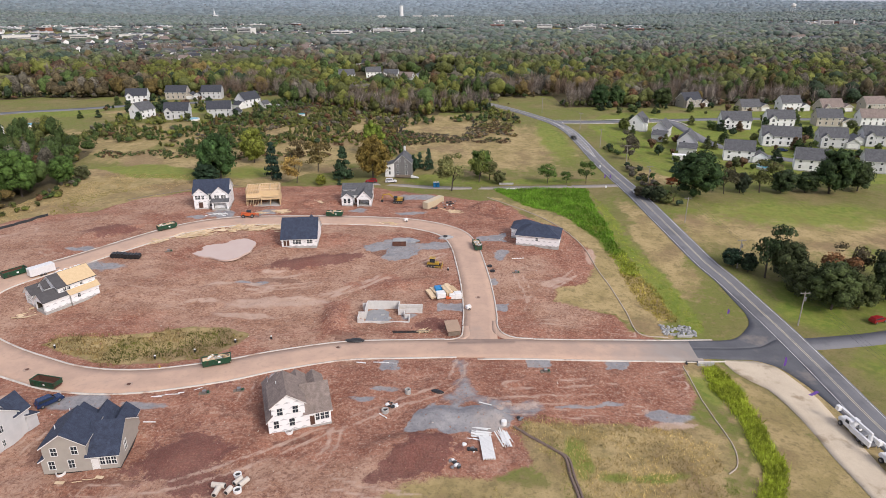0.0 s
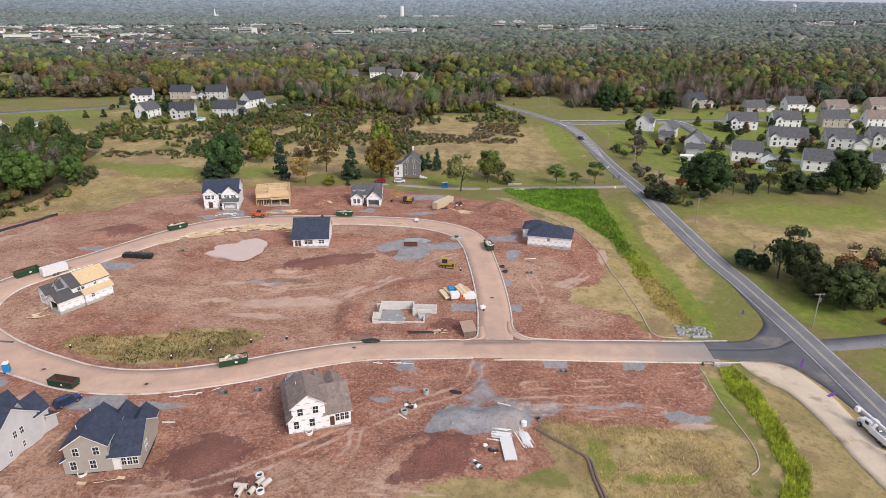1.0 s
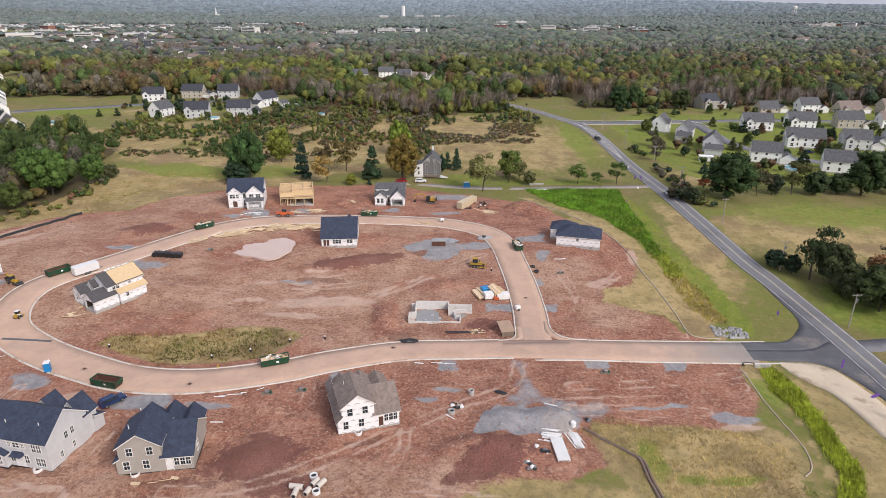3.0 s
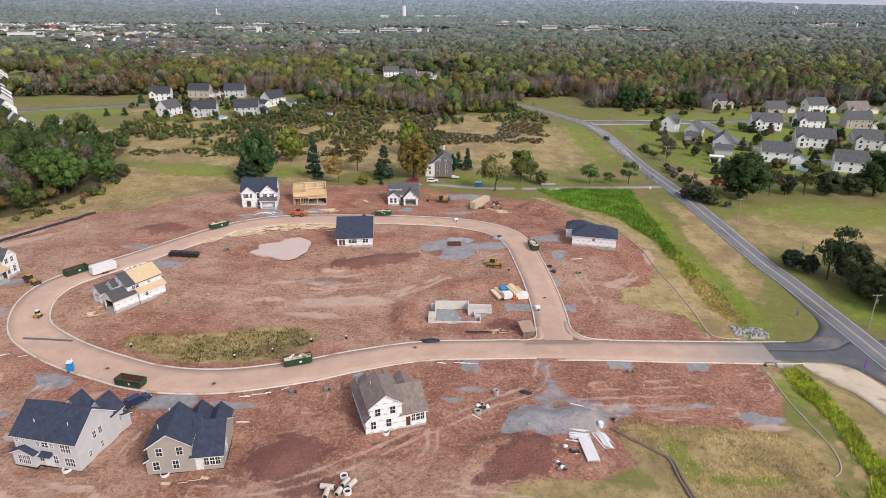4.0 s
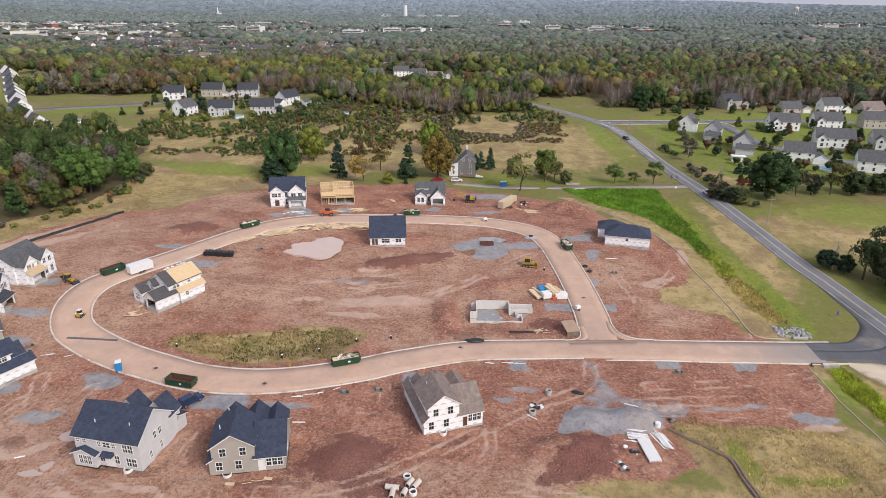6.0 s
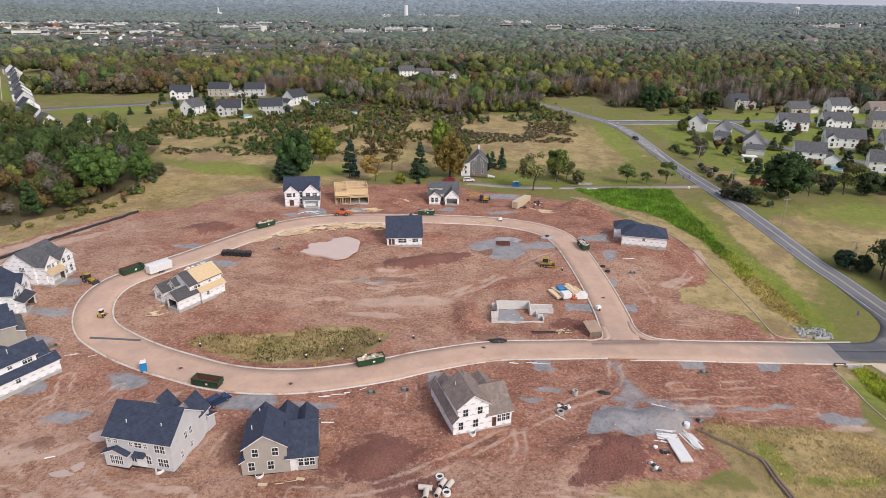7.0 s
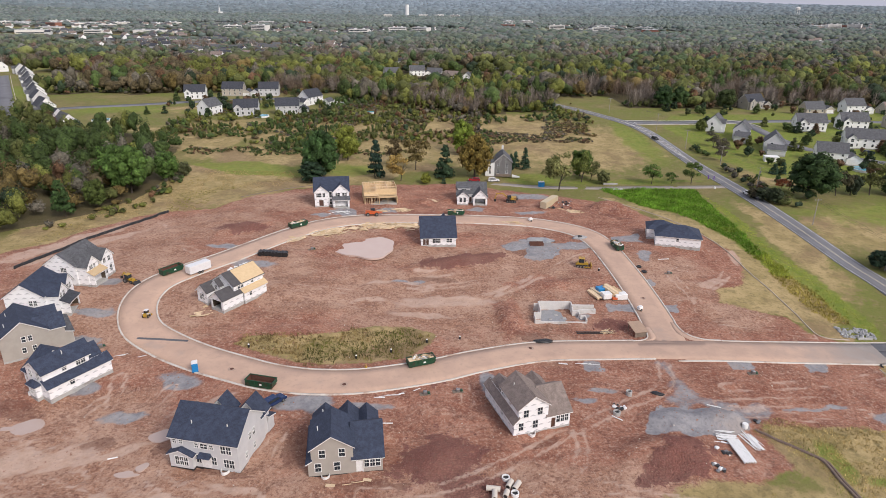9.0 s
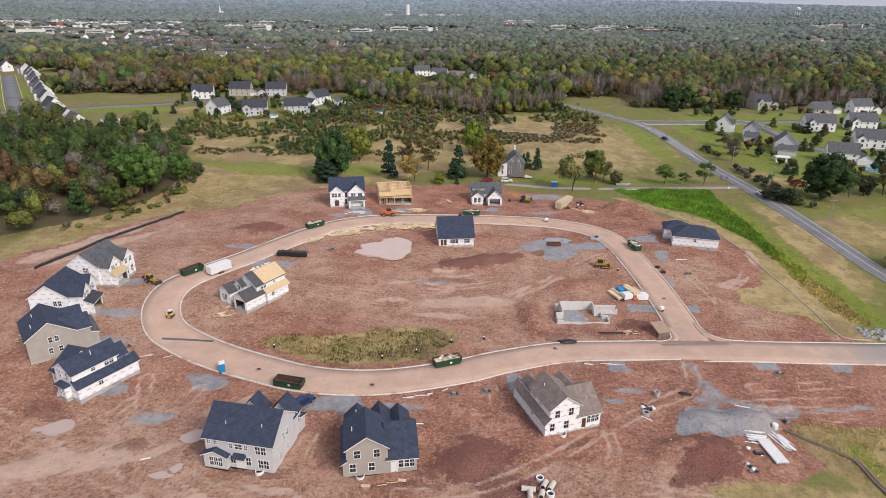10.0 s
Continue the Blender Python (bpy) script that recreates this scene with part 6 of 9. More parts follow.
GREEN, OLIVE, LIME, BROWN, RUSTY, ASH, PINE = (0.052, 0.086, 0.025), (0.090, 0.102, 0.032), (0.140, 0.152, 0.036), (0.108, 0.082, 0.050), (0.130, 0.066, 0.042), (0.128, 0.113, 0.098), (0.028, 0.052, 0.031)
GOLD = (0.15, 0.105, 0.040)
PALETTE = np.array([GREEN, OLIVE, LIME, BROWN, RUSTY, ASH, PINE, GOLD])


def species(x, y, weights):
    """Colours that run in loose patches."""
    w = np.tile(np.asarray(weights, float), (len(x), 1))
    for k in range(len(PALETTE)):
        w[:, k] *= np.exp(5.5 * ripple(x, y, 62.0, 200 + 13 * k, 3))
    w /= w.sum(1, keepdims=True)
    pick = (rng.random((len(x), 1)) > np.cumsum(w, 1)).sum(1).clip(0, len(PALETTE) - 1)
    return PALETTE[pick] * (0.80 + 0.55 * rng.random((len(x), 1)) ** 1.5)


def scatter(x0, x1, y0, y1, spacing, keep):
    """Jittered places of that spacing where keep says yes."""
    gx_, gy_ = np.meshgrid(np.arange(x0, x1, spacing), np.arange(y0, y1, spacing))
    x = (gx_ + spacing * 0.9 * (rng.random(gx_.shape) - 0.5)).ravel()
    y = (gy_ + spacing * 0.9 * (rng.random(gy_.shape) - 0.5)).ravel()
    k = keep(x, y)
    return x[k], y[k]


def in_sight(x, y, margin=25.0):
    """Inside the wedge of land that the flight looks over."""
    return (x > -52 - 0.74 * y - margin) & (x < 0.74 * y + margin)


def woodland(label, x, y, r, h, leaves, size, weights, category="woodland", lift=0.55, knobs=5, fine=1, haze=None, inner=0.8):
    z = ground_z(x, y)
    c = np.stack([x, y, z + h * lift], -1)
    col = species(x, y, weights)
    col = 0.85 * col + 0.15 * col.mean(0, keepdims=True)
    # aerial haze painted into the leaf colours as a grey-blue blend
    if haze is not None:
        col = col * (1 - haze[:, None]) + haze[:, None] * (0.45 * col + 0.55 * np.array([[0.185, 0.226, 0.240]]))
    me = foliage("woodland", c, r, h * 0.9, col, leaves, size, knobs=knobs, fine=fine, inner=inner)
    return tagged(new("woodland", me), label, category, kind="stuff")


def bare_woods(label, x, y, r, h, twigs, width):
    """Leafless trees: a stem and upright twigs, grey-brown."""
    z, t = ground_z(x, y), len(x)
    root = np.stack([x, y, z], -1)[:, None]
    a, u = rng.random((t, twigs)) * 2 * np.pi, np.sqrt(rng.random((t, twigs)))
    s0 = 0.15 + 0.5 * rng.random((t, twigs))
    out = np.stack([np.cos(a) * u, np.sin(a) * u], -1) * np.asarray(r)[:, None, None]
    p = root + np.concatenate([out * 0.35, (np.asarray(h)[:, None] * s0)[..., None]], -1)
    q = root + np.concatenate([out, (np.asarray(h)[:, None] * np.minimum(s0 + 0.3 + 0.2 * rng.random((t, twigs)), 1.04 - 0.25 * u * u))[..., None]], -1)
    p[:, 0], q[:, 0] = root[:, 0], root[:, 0] + np.stack([0 * x, 0 * x, h], -1)
    side = np.stack([-np.sin(a + 1), np.cos(a + 1), 0 * a], -1) * width
    tri = np.stack([p - side, p + side, q], 2)
    me = array_mesh("bare_trees", tri.reshape(-1, 3), np.arange(t * twigs * 3).reshape(-1, 3), WOODS)
    col = np.ones((t, twigs, 3, 4), np.float32)
    tone = np.array([[0.20, 0.165, 0.14], [0.25, 0.215, 0.19], [0.17, 0.125, 0.095]])[rng.integers(0, 3, t)]
    col[..., :3] = tone[:, None, None] * (0.75 + 0.5 * rng.random((t, twigs, 1, 1)))
    me.attributes.new("leaf", "FLOAT_COLOR", "POINT").data.foreach_set("color", col.ravel())
    return tagged(new("bare_trees", me), label, "bare trees", kind="stuff")


def barren(x, y):
    """Where the woods have lost their leaves."""
    return ripple(x, y, 70.0, 611, 3) + 0.35 * smooth(560, 440, y) * (x > 60) > 0.25


MIXED = (3.0, 3.2, 2.0, 1.2, 0.35, 1.0, 0.5, 0.3)
# near woods on the west side
x, y = scatter(-330, -150, 100, 352, 7.2, lambda x, y: woods(x, y) & in_sight(x, y) & (y < 352))
k = len(x)
woodland("dense mixed autumn woodland with green and rusty crowns", x, y, 2.2 + 2.9 * rng.random(k), 5 + 11 * rng.random(k) ** 1.4, 260, 0.28, (5.0, 2.4, 1.4, 0.9, 0.7, 0.9, 0.5, 0.25), knobs=9, inner=0.66)
# belt of woods behind the estates
x, y = scatter(-720, 560, 340, 640, 8.2, lambda x, y: woods(x, y) & in_sight(x, y) & (y > 346))
bald = barren(x, y)
x2, y2 = x[bald], y[bald]
keep = ~bald | (rng.random(len(x)) < 0.12)
x, y = x[keep], y[keep]
k = len(x)
woodland("deep belt of mixed autumn woodland", x, y, 3.6 + 4.6 * rng.random(k) ** 1.6, 10 + 7 * rng.random(k) ** 1.3, 90, 0.48, MIXED, knobs=6, inner=0.9)
k = len(x2)
bare_woods("grey-brown leafless trees in the woodland belt", x2, y2, 3.8 + 1.8 * rng.random(k), 10 + 6 * rng.random(k), 90, 0.13)
# bright young trees where the woods meet the main road
x, y = scatter(-112, 52, 384, 500, 9.5, lambda x, y: woods(x, y + 6) & (y < 492 - 0.3 * np.abs(x)) & (away(HIGHWAY[::3], x, y) > 10))
k = len(x)
woodland("bright young autumn trees beside the main road", x, y, 2.0 + 1.8 * rng.random(k), 6 + 6 * rng.random(k), 70, 0.34, (1.6, 1.8, 3.2, 0.6, 0.9, 0.3, 0, 1.4), knobs=6)
# low growth along the wood's front
x, y = scatter(-600, 420, 330, 520, 4.4, lambda x, y: woods(x, y) & in_sight(x, y) & ~woods(x, y - 14))
k = len(x)
woodland("bushes and saplings along the woodland edge", x, y, 1.5 + 1.4 * rng.random(k), 2.5 + 4.5 * rng.random(k), 30, 0.4, (2.4, 2.6, 1.4, 1.8, 0.8, 1.2, 0.6, 0.3), "bushes", 0.42, knobs=3)
x, y = scatter(-1000, 860, 640, 1080, 10.5, lambda x, y: woods(x, y) & in_sight(x, y) & (rng.random(len(x)) < np.where(town(x, y), 0.34, 1.0)))
bald = barren(x, y)
x2, y2 = x[bald], y[bald]
keep = ~bald | (rng.random(len(x)) < 0.3)
x, y = x[keep], y[keep]
k = len(x)
woodland("wide autumn forest of green and brown crowns", x, y, 4.6 + 5.6 * rng.random(k) ** 1.6, (11 + 7 * rng.random(k)) * np.where(town(x, y), 0.62, 1.0), 30, 0.75, MIXED, knobs=5, inner=0.94, haze=0.75 * smooth(520, 1150, y))
k = len(x2)
bare_woods("grey-brown leafless trees of the wide forest", x2, y2, 4.8 + 1.8 * rng.random(k), 11 + 5 * rng.random(k), 54, 0.24)
# more ash grey in this mix, colour standing in for haze
FAR_MIX = (3.0, 2.4, 0.8, 1.2, 0.2, 2.2, 1.0, 0.06)
x, y = scatter(-2350, 2200, 1080, 3000, 15.5, lambda x, y: woods(x, y) & in_sight(x, y, 60) & (rng.random(len(x)) < np.where(town(x, y), 0.34, 0.95)))
k = len(x)
distant = woodland("distant forest running to the town", x, y, 6 + 7.5 * rng.random(k) ** 1.6, (10 + 7 * rng.random(k)) * np.where(town(x, y), 0.55, 1.0), 3, 1.4, FAR_MIX, knobs=0, inner=1.2, haze=0.75 + 0.5 * smooth(1080, 2600, y))
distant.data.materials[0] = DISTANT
# the far hills: a backdrop of woods under the horizon, painted grey-blue for haze
HAZY_HILLS = np.array([(0.135, 0.170, 0.180), (0.150, 0.185, 0.195), (0.160, 0.190, 0.200), (0.160, 0.178, 0.178), (0.140, 0.172, 0.185)])
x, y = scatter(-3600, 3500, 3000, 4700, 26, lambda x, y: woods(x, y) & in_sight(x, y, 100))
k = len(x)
pick = rng.integers(0, len(HAZY_HILLS), k)
# bluer and paler with distance: haze put into the tones
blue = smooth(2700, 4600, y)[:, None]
tones = (HAZY_HILLS[pick] * (1 - blue) + np.array([[0.225, 0.275, 0.335]]) * blue) * (0.92 + 0.16 * rng.random((k, 1)))
c, r, h = np.stack([x, y, ground_z(x, y)], -1), 10 + 17 * rng.random(k), 5 + 8 * rng.random(k) ** 2
a = 2 * np.pi * np.arange(5) / 5
ring5 = np.stack([np.cos(a), np.sin(a), 0 * a], -1)[None] * (0.8 + 0.4 * rng.random((k, 5, 1))) * r[:, None, None]
v = np.concatenate([c[:, None] + ring5, c[:, None] + 0.62 * ring5 + np.array([0, 0, 0.8]) * h[:, None, None], c[:, None] + np.array([0, 0, 1.0]) * h[:, None, None]], 1)
f = np.array([(i, (i + 1) % 5, 5 + i) for i in range(5)] + [((i + 1) % 5, 5 + (i + 1) % 5, 5 + i) for i in range(5)] + [(5 + i, 5 + (i + 1) % 5, 10) for i in range(5)])
faces = (f[None] + 11 * np.arange(k)[:, None, None]).reshape(-1, 3)
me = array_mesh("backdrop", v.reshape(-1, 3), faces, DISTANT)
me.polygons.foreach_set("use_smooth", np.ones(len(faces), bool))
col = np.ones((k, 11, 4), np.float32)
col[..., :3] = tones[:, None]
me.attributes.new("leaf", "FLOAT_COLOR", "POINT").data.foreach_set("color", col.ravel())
tagged(new("far_woods", me), "wooded hills along the far horizon, haze painted grey-blue", "woodland", kind="stuff")


# scrub and bushes of the old field
def scrub(x, y):
    ok = (y > 292 + 0.10 * (x + 60)) & (y < 436) & (x > -196) & (x < 46)
    ok &= ripple(x, y, 22.0, 301) + 0.25 * (y - 355) / 60 - np.where(x > -20, 0.25, 0) > -0.16
    ok &= (((x + 172) / 50) ** 2 + ((y - 404) / 30) ** 2 > 1) & (((x - 25) / 45) ** 2 + ((y - 318) / 58) ** 2 > 1)
    return ok & (away(HIGHWAY[::3], x, y) > 9)


x, y = scatter(-200, 50, 280, 440, 3.2, scrub)
k = len(x)
woodland("green and russet bushes of an overgrown field", x, y, 0.8 + 2.0 * rng.random(k) ** 2.2, 1.4 + 4.4 * rng.random(k) ** 2.2, 44, 0.22, (2.8, 3.2, 2.6, 1.4, 0.9, 0.5, 0.9, 0.4), "scrub", 0.45, knobs=5)
x, y = scatter(-200, 40, 300, 436, 2.2, lambda x, y: (ripple(x, y, 30.0, 333) > 0.22) & (y > 320 - 0.2 * (x + 100)) & (away(HIGHWAY[::3], x, y) > 9))
k = len(x)
woodland("low russet weeds of an overgrown field", x, y, 0.9 + 0.8 * rng.random(k), 0.9 + 0.8 * rng.random(k), 16, 0.3, (0.3, 1.0, 0.4, 2.2, 1.4, 1.8, 0, 0.8), "weeds", 0.4, knobs=1)
x, y = scatter(76, 100, 222, 330, 3.4, lambda x, y: (away(HIGHWAY[::3], x, y) > 6.2) & (away(HIGHWAY[::3], x, y) < 12.5) & (ripple(x, y, 9.0, 350) > -0.05) & (x > 76))
k = len(x)
woodland("dark hedge bushes along the road", x, y, 1.3 + 0.9 * rng.random(k), 2 + 2.2 * rng.random(k), 60, 0.26, (2.5, 1.0, 0.2, 1.2, 0.3, 0.6, 1.0, 0), "hedge", 0.45, knobs=5)


# ---- single trees ----
def trunk_mesh(h, r, limbs=6, lean=0.0, seed=1):
    bm = bmesh.new()
    q = random.Random(seed)
    tip = Vector((lean, 0.2, h * 0.62))
    rod(bm, (0, 0, -0.4), tip * 0.5, r, r * 0.75, 8)
    rod(bm, tip * 0.5, tip, r * 0.75, r * 0.4, 8)
    for i in range(limbs):
        a, s = 2 * math.pi * i / limbs + q.random(), 0.3 + 0.5 * i / limbs
        p = tip * s
        out = Vector((math.cos(a), math.sin(a), 0.9 + 0.5 * q.random())).normalized() * h * (0.22 + 0.14 * q.random())
        rod(bm, p, p + out, r * 0.38, r * 0.1, 5)
    return to_mesh("trunk", bm, BARK)


def crown_mesh(kind, colour, seed):
    """A crown for a tree one unit wide and one unit high, made of many leaf clumps."""
    global rng
    rng = np.random.default_rng(seed)
    q = rng
    if kind == "cone":
        z = 0.08 + 0.9 * q.random(46) ** 1.3
        r = 0.44 * (1 - z) ** 0.85 + 0.02
        a = q.random(46) * 2 * math.pi
        c = np.stack([np.cos(a) * r * 0.62, np.sin(a) * r * 0.62, z], -1)
        rad, hei, n, size = 0.10 + 0.30 * r, 0.11 + 0 * z, 34, 0.030
    elif kind == "small":
        m = 12
        d = q.normal(size=(m, 3))
        d /= np.linalg.norm(d, axis=1, keepdims=True)
        c = d * np.array([0.24, 0.24, 0.26]) * (0.7 + 0.3 * q.random((m, 1)))
        c[:, 2] += 0.48
        rad, hei, n, size = 0.17 + 0.06 * q.random(m), 0.34 + 0.1 * q.random(m), 26, 0.034
    elif kind == "open":
        a, u = q.random(20) * 2 * math.pi, q.random(20)
        c = np.stack([np.cos(a) * 0.36 * np.sqrt(u), np.sin(a) * 0.36 * np.sqrt(u), 0.36 + 0.5 * q.random(20)], -1)
        rad, hei, n, size = 0.13 + 0.05 * q.random(20), 0.20 + 0.06 * q.random(20), 80, 0.021
    else:
        m = 46
        i = np.arange(m) + 0.5
        z, a = 1 - 1.9 * i / m, i * 2.39996 + q.random(m)
        d = np.stack([np.cos(a) * np.sqrt(1 - z * z), np.sin(a) * np.sqrt(1 - z * z), z], -1)
        c = d * (np.array([0.34, 0.34, 0.40]) * (0.62 + 0.42 * q.random((m, 1))))
        c[:, 2] += 0.50
        rad, hei, n, size = 0.11 + 0.07 * q.random(m), 0.20 + 0.12 * q.random(m), 80, 0.019
    col = np.tile(np.array(colour), (len(c), 1)) * (0.72 + 0.56 * q.random((len(c), 1)))
    full = {"round": 0.86, "cone": 0.8, "open": 0.5, "small": 0.95}[kind]
    return foliage("crown", c, rad, hei, col * 1.5, int(n * 1.25), size * 0.95, -0.9, inner=full)


TRUNKS = {"round": trunk_mesh(1.0, 0.028, 7, 0.02, 3), "open": trunk_mesh(1.0, 0.022, 8, 0.04, 5), "small": trunk_mesh(1.0, 0.03, 3, 0.0, 6), "cone": trunk_mesh(1.3, 0.02, 0, 0.0, 8)}
CROWNS = {}


def tree(x, y, h, w, kind, colour, label, category="tree", group="", seed=0, name="tree"):
    key = (kind, colour, seed % 3)
    if key not in CROWNS:
        CROWNS[key] = crown_mesh(kind, colour, 500 + len(CROWNS))
    top = thing(name, label, category, pose(x, y, level(x, y) - 0.1, 0, 0, (x * 37 + y * 53) % 360), group)
    t = part("trunk", TRUNKS[kind], BARK, top)
    c = part("crown", CROWNS[key], WOODS, top)
    t.scale = c.scale = (w * 1.12, w * 1.12, h * 1.04)
    if kind != "cone":
        t.scale = (h * 0.9, h * 0.9, h)
    return top


def plant(rows):
    for i, (x, y, h, w, kind, colour, label) in enumerate(rows):
        tree(x, y, h, w, kind, colour, label, seed=i)


plant([
    (-94.5, 254, 20, 16.5, "round", (0.034, 0.066, 0.021), "tall dark green leafy tree behind the new houses"), (-97, 247, 8.5, 12, "round", (0.018, 0.034, 0.018), "low dark evergreen mass beside the tall leafy tree"), (-88, 283, 16, 13, "round", (0.11, 0.125, 0.024), "yellow-green leafy tree behind the new houses"), (-72, 256, 15.5, 8, "cone", (0.018, 0.036, 0.026), "dark evergreen tree at the lawn's edge"),
    (-62, 252.5, 11.5, 11, "open", (0.19, 0.13, 0.04), "golden-brown autumn tree with a thin crown"), (-56, 270, 14.5, 12, "open", (0.10, 0.078, 0.030), "bronze autumn tree on the lawn"), (-66, 273, 14, 8, "open", (0.085, 0.065, 0.034), "thin brown autumn tree"), (-43, 260, 14, 9, "cone", (0.026, 0.046, 0.024), "broad dark pine on the lawn"),
    (-30, 262, 19, 15, "round", (0.115, 0.085, 0.022), "large bronze-green tree beside the farmhouse"), (-34, 300, 17, 12, "round", (0.10, 0.135, 0.022), "bright green tree beyond the farmhouse"), (-51, 251, 4.6, 5, "round", (0.12, 0.13, 0.022), "small bright green garden tree"), (-43.5, 252, 3.6, 2.2, "cone", PINE, "small dark conical evergreen"),
])
plant([
    (-10.5, 279, 7.5, 4.5, "cone", PINE, "small dark spruce beside the farmhouse"), (-6.5, 277, 9.5, 5, "cone", PINE, "dark spruce beside the farmhouse"), (-13.5, 273, 8, 5, "round", (0.02, 0.04, 0.022), "dark clipped evergreen by the farmhouse wall"), (3, 247, 16, 13, "open", (0.13, 0.135, 0.05), "pale green willow-like tree by the lane"),
    (15, 259, 13.5, 9, "open", (0.10, 0.12, 0.03), "green tree by the lane"), (20, 262, 9, 8, "open", (0.085, 0.09, 0.035), "twiggy tree by the lane"), (17, 267, 13, 10, "round", (0.055, 0.085, 0.02), "leafy green tree behind the lane"), (24, 256, 6, 6, "round", (0.07, 0.075, 0.03), "low bushy tree by the lane"),
    (44, 254, 8.4, 9, "open", (0.06, 0.10, 0.022), "young green tree beside the farm lane"), (52, 253.5, 5.5, 5.5, "open", (0.055, 0.09, 0.022), "small green tree beside the farm lane"), (60.5, 253, 10, 7.5, "open", (0.055, 0.085, 0.022), "slim green tree beside the farm lane"), (-163, 229, 20, 17, "round", (0.050, 0.088, 0.021), "tall green tree at the wood's edge"),
])
plant([
    (-156, 247, 12, 11, "round", (0.050, 0.088, 0.021), "rounded green tree at the wood's edge"), (-152, 254, 6, 7, "round", (0.06, 0.065, 0.03), "low olive bush at the wood's edge"), (-172, 236, 18, 13, "round", (0.050, 0.088, 0.021), "tall green tree at the wood's edge"), (-166, 211, 11, 8, "round", (0.055, 0.075, 0.02), "green tree at the wood's edge"),
    (-172, 201, 13, 8, "cone", (0.03, 0.055, 0.018), "slim dark green tree at the wood's edge"), (98.5, 231, 19, 18, "round", (0.026, 0.046, 0.016), "great dark green maple in the field"), (112, 236, 11, 10, "open", (0.055, 0.052, 0.03), "thin brownish tree in the field hedge"), (119, 238, 9, 7, "round", (0.022, 0.03, 0.018), "dark bushy tree in the hedge"),
    (127, 238, 14, 12, "open", (0.075, 0.08, 0.028), "open olive tree in the hedge"), (136, 239, 10, 11, "round", (0.028, 0.042, 0.018), "dark tree in the hedge"), (146, 240, 9, 10, "round", (0.030, 0.045, 0.018), "dark tree in the hedge"), (156, 239, 19, 16, "round", (0.030, 0.050, 0.018), "tall dark tree in the hedge"),
])
plant([
    (168, 242, 13, 12, "round", (0.035, 0.05, 0.02), "dark tree in the hedge"), (92, 241, 5.4, 5, "open", (0.26, 0.075, 0.03), "small red autumn maple"), (96, 243, 4, 3.5, "open", (0.18, 0.07, 0.03), "small russet autumn tree"), (95.5, 167, 17, 11, "open", (0.032, 0.048, 0.020), "tall open evergreen near the road"),
    (100, 164, 13, 12, "round", (0.038, 0.048, 0.020), "dark leafy tree near the road"), (100, 156, 11, 11, "round", (0.045, 0.055, 0.022), "dark leafy tree near the road"), (104, 149.5, 14, 14, "round", (0.042, 0.056, 0.020), "broad dark tree near the road"), (110, 158, 12, 11, "open", (0.15, 0.075, 0.035), "reddish autumn tree near the road"),
    (116, 161, 13, 12, "open", (0.075, 0.062, 0.036), "brownish tree near the road"), (112, 150, 10, 10, "round", (0.05, 0.062, 0.022), "leafy tree near the driveway"), (123, 153, 16, 14, "round", (0.034, 0.046, 0.018), "tall dark tree near the driveway"), (133, 158, 14, 13, "round", (0.045, 0.055, 0.022), "leafy tree near the driveway"),
])
plant([
    (88, 173.5, 6, 6.5, "round", (0.016, 0.030, 0.018), "round dark shrub at the roadside"), (91.5, 170, 6, 6, "round", (0.022, 0.034, 0.018), "round dark shrub at the roadside"), (79.5, 229, 5.6, 7, "round", (0.028, 0.036, 0.020), "dark roadside thicket beside the asphalt"), (82, 226, 6, 6, "round", (0.030, 0.040, 0.020), "dark roadside thicket beside the asphalt"),
    (76.5, 232, 4.5, 5, "round", (0.05, 0.045, 0.028), "brown roadside thicket beside the asphalt"), (103, 268, 4.5, 5, "cone", PINE, "small dark spruce on the lawn"), (106, 267, 5.5, 4.5, "cone", PINE, "small dark spruce on the lawn"), (88, 253, 4, 3, "open", (0.04, 0.08, 0.02), "young green tree on the lawn"),
    (98, 255, 4, 3, "cone", (0.03, 0.06, 0.02), "small green conifer on the lawn"), (93, 300, 9, 8, "open", (0.08, 0.07, 0.05), "bare brownish tree beside the road"), (88, 290, 8, 7, "open", (0.085, 0.075, 0.055), "bare brownish tree beside the road"), (96, 318, 8, 7, "open", (0.075, 0.07, 0.05), "bare brownish tree beside the road"),
])
plant([
    (102, 349, 7, 7, "round", (0.075, 0.09, 0.025), "olive garden tree beside a white house"), (106, 425, 15, 14, "round", (0.026, 0.05, 0.018), "tall dark tree beyond the side street"), (118, 428, 14, 13, "round", (0.03, 0.052, 0.018), "tall dark tree beyond the side street"), (148, 424, 14, 14, "round", (0.04, 0.055, 0.02), "tall green tree beyond the side street"),
])
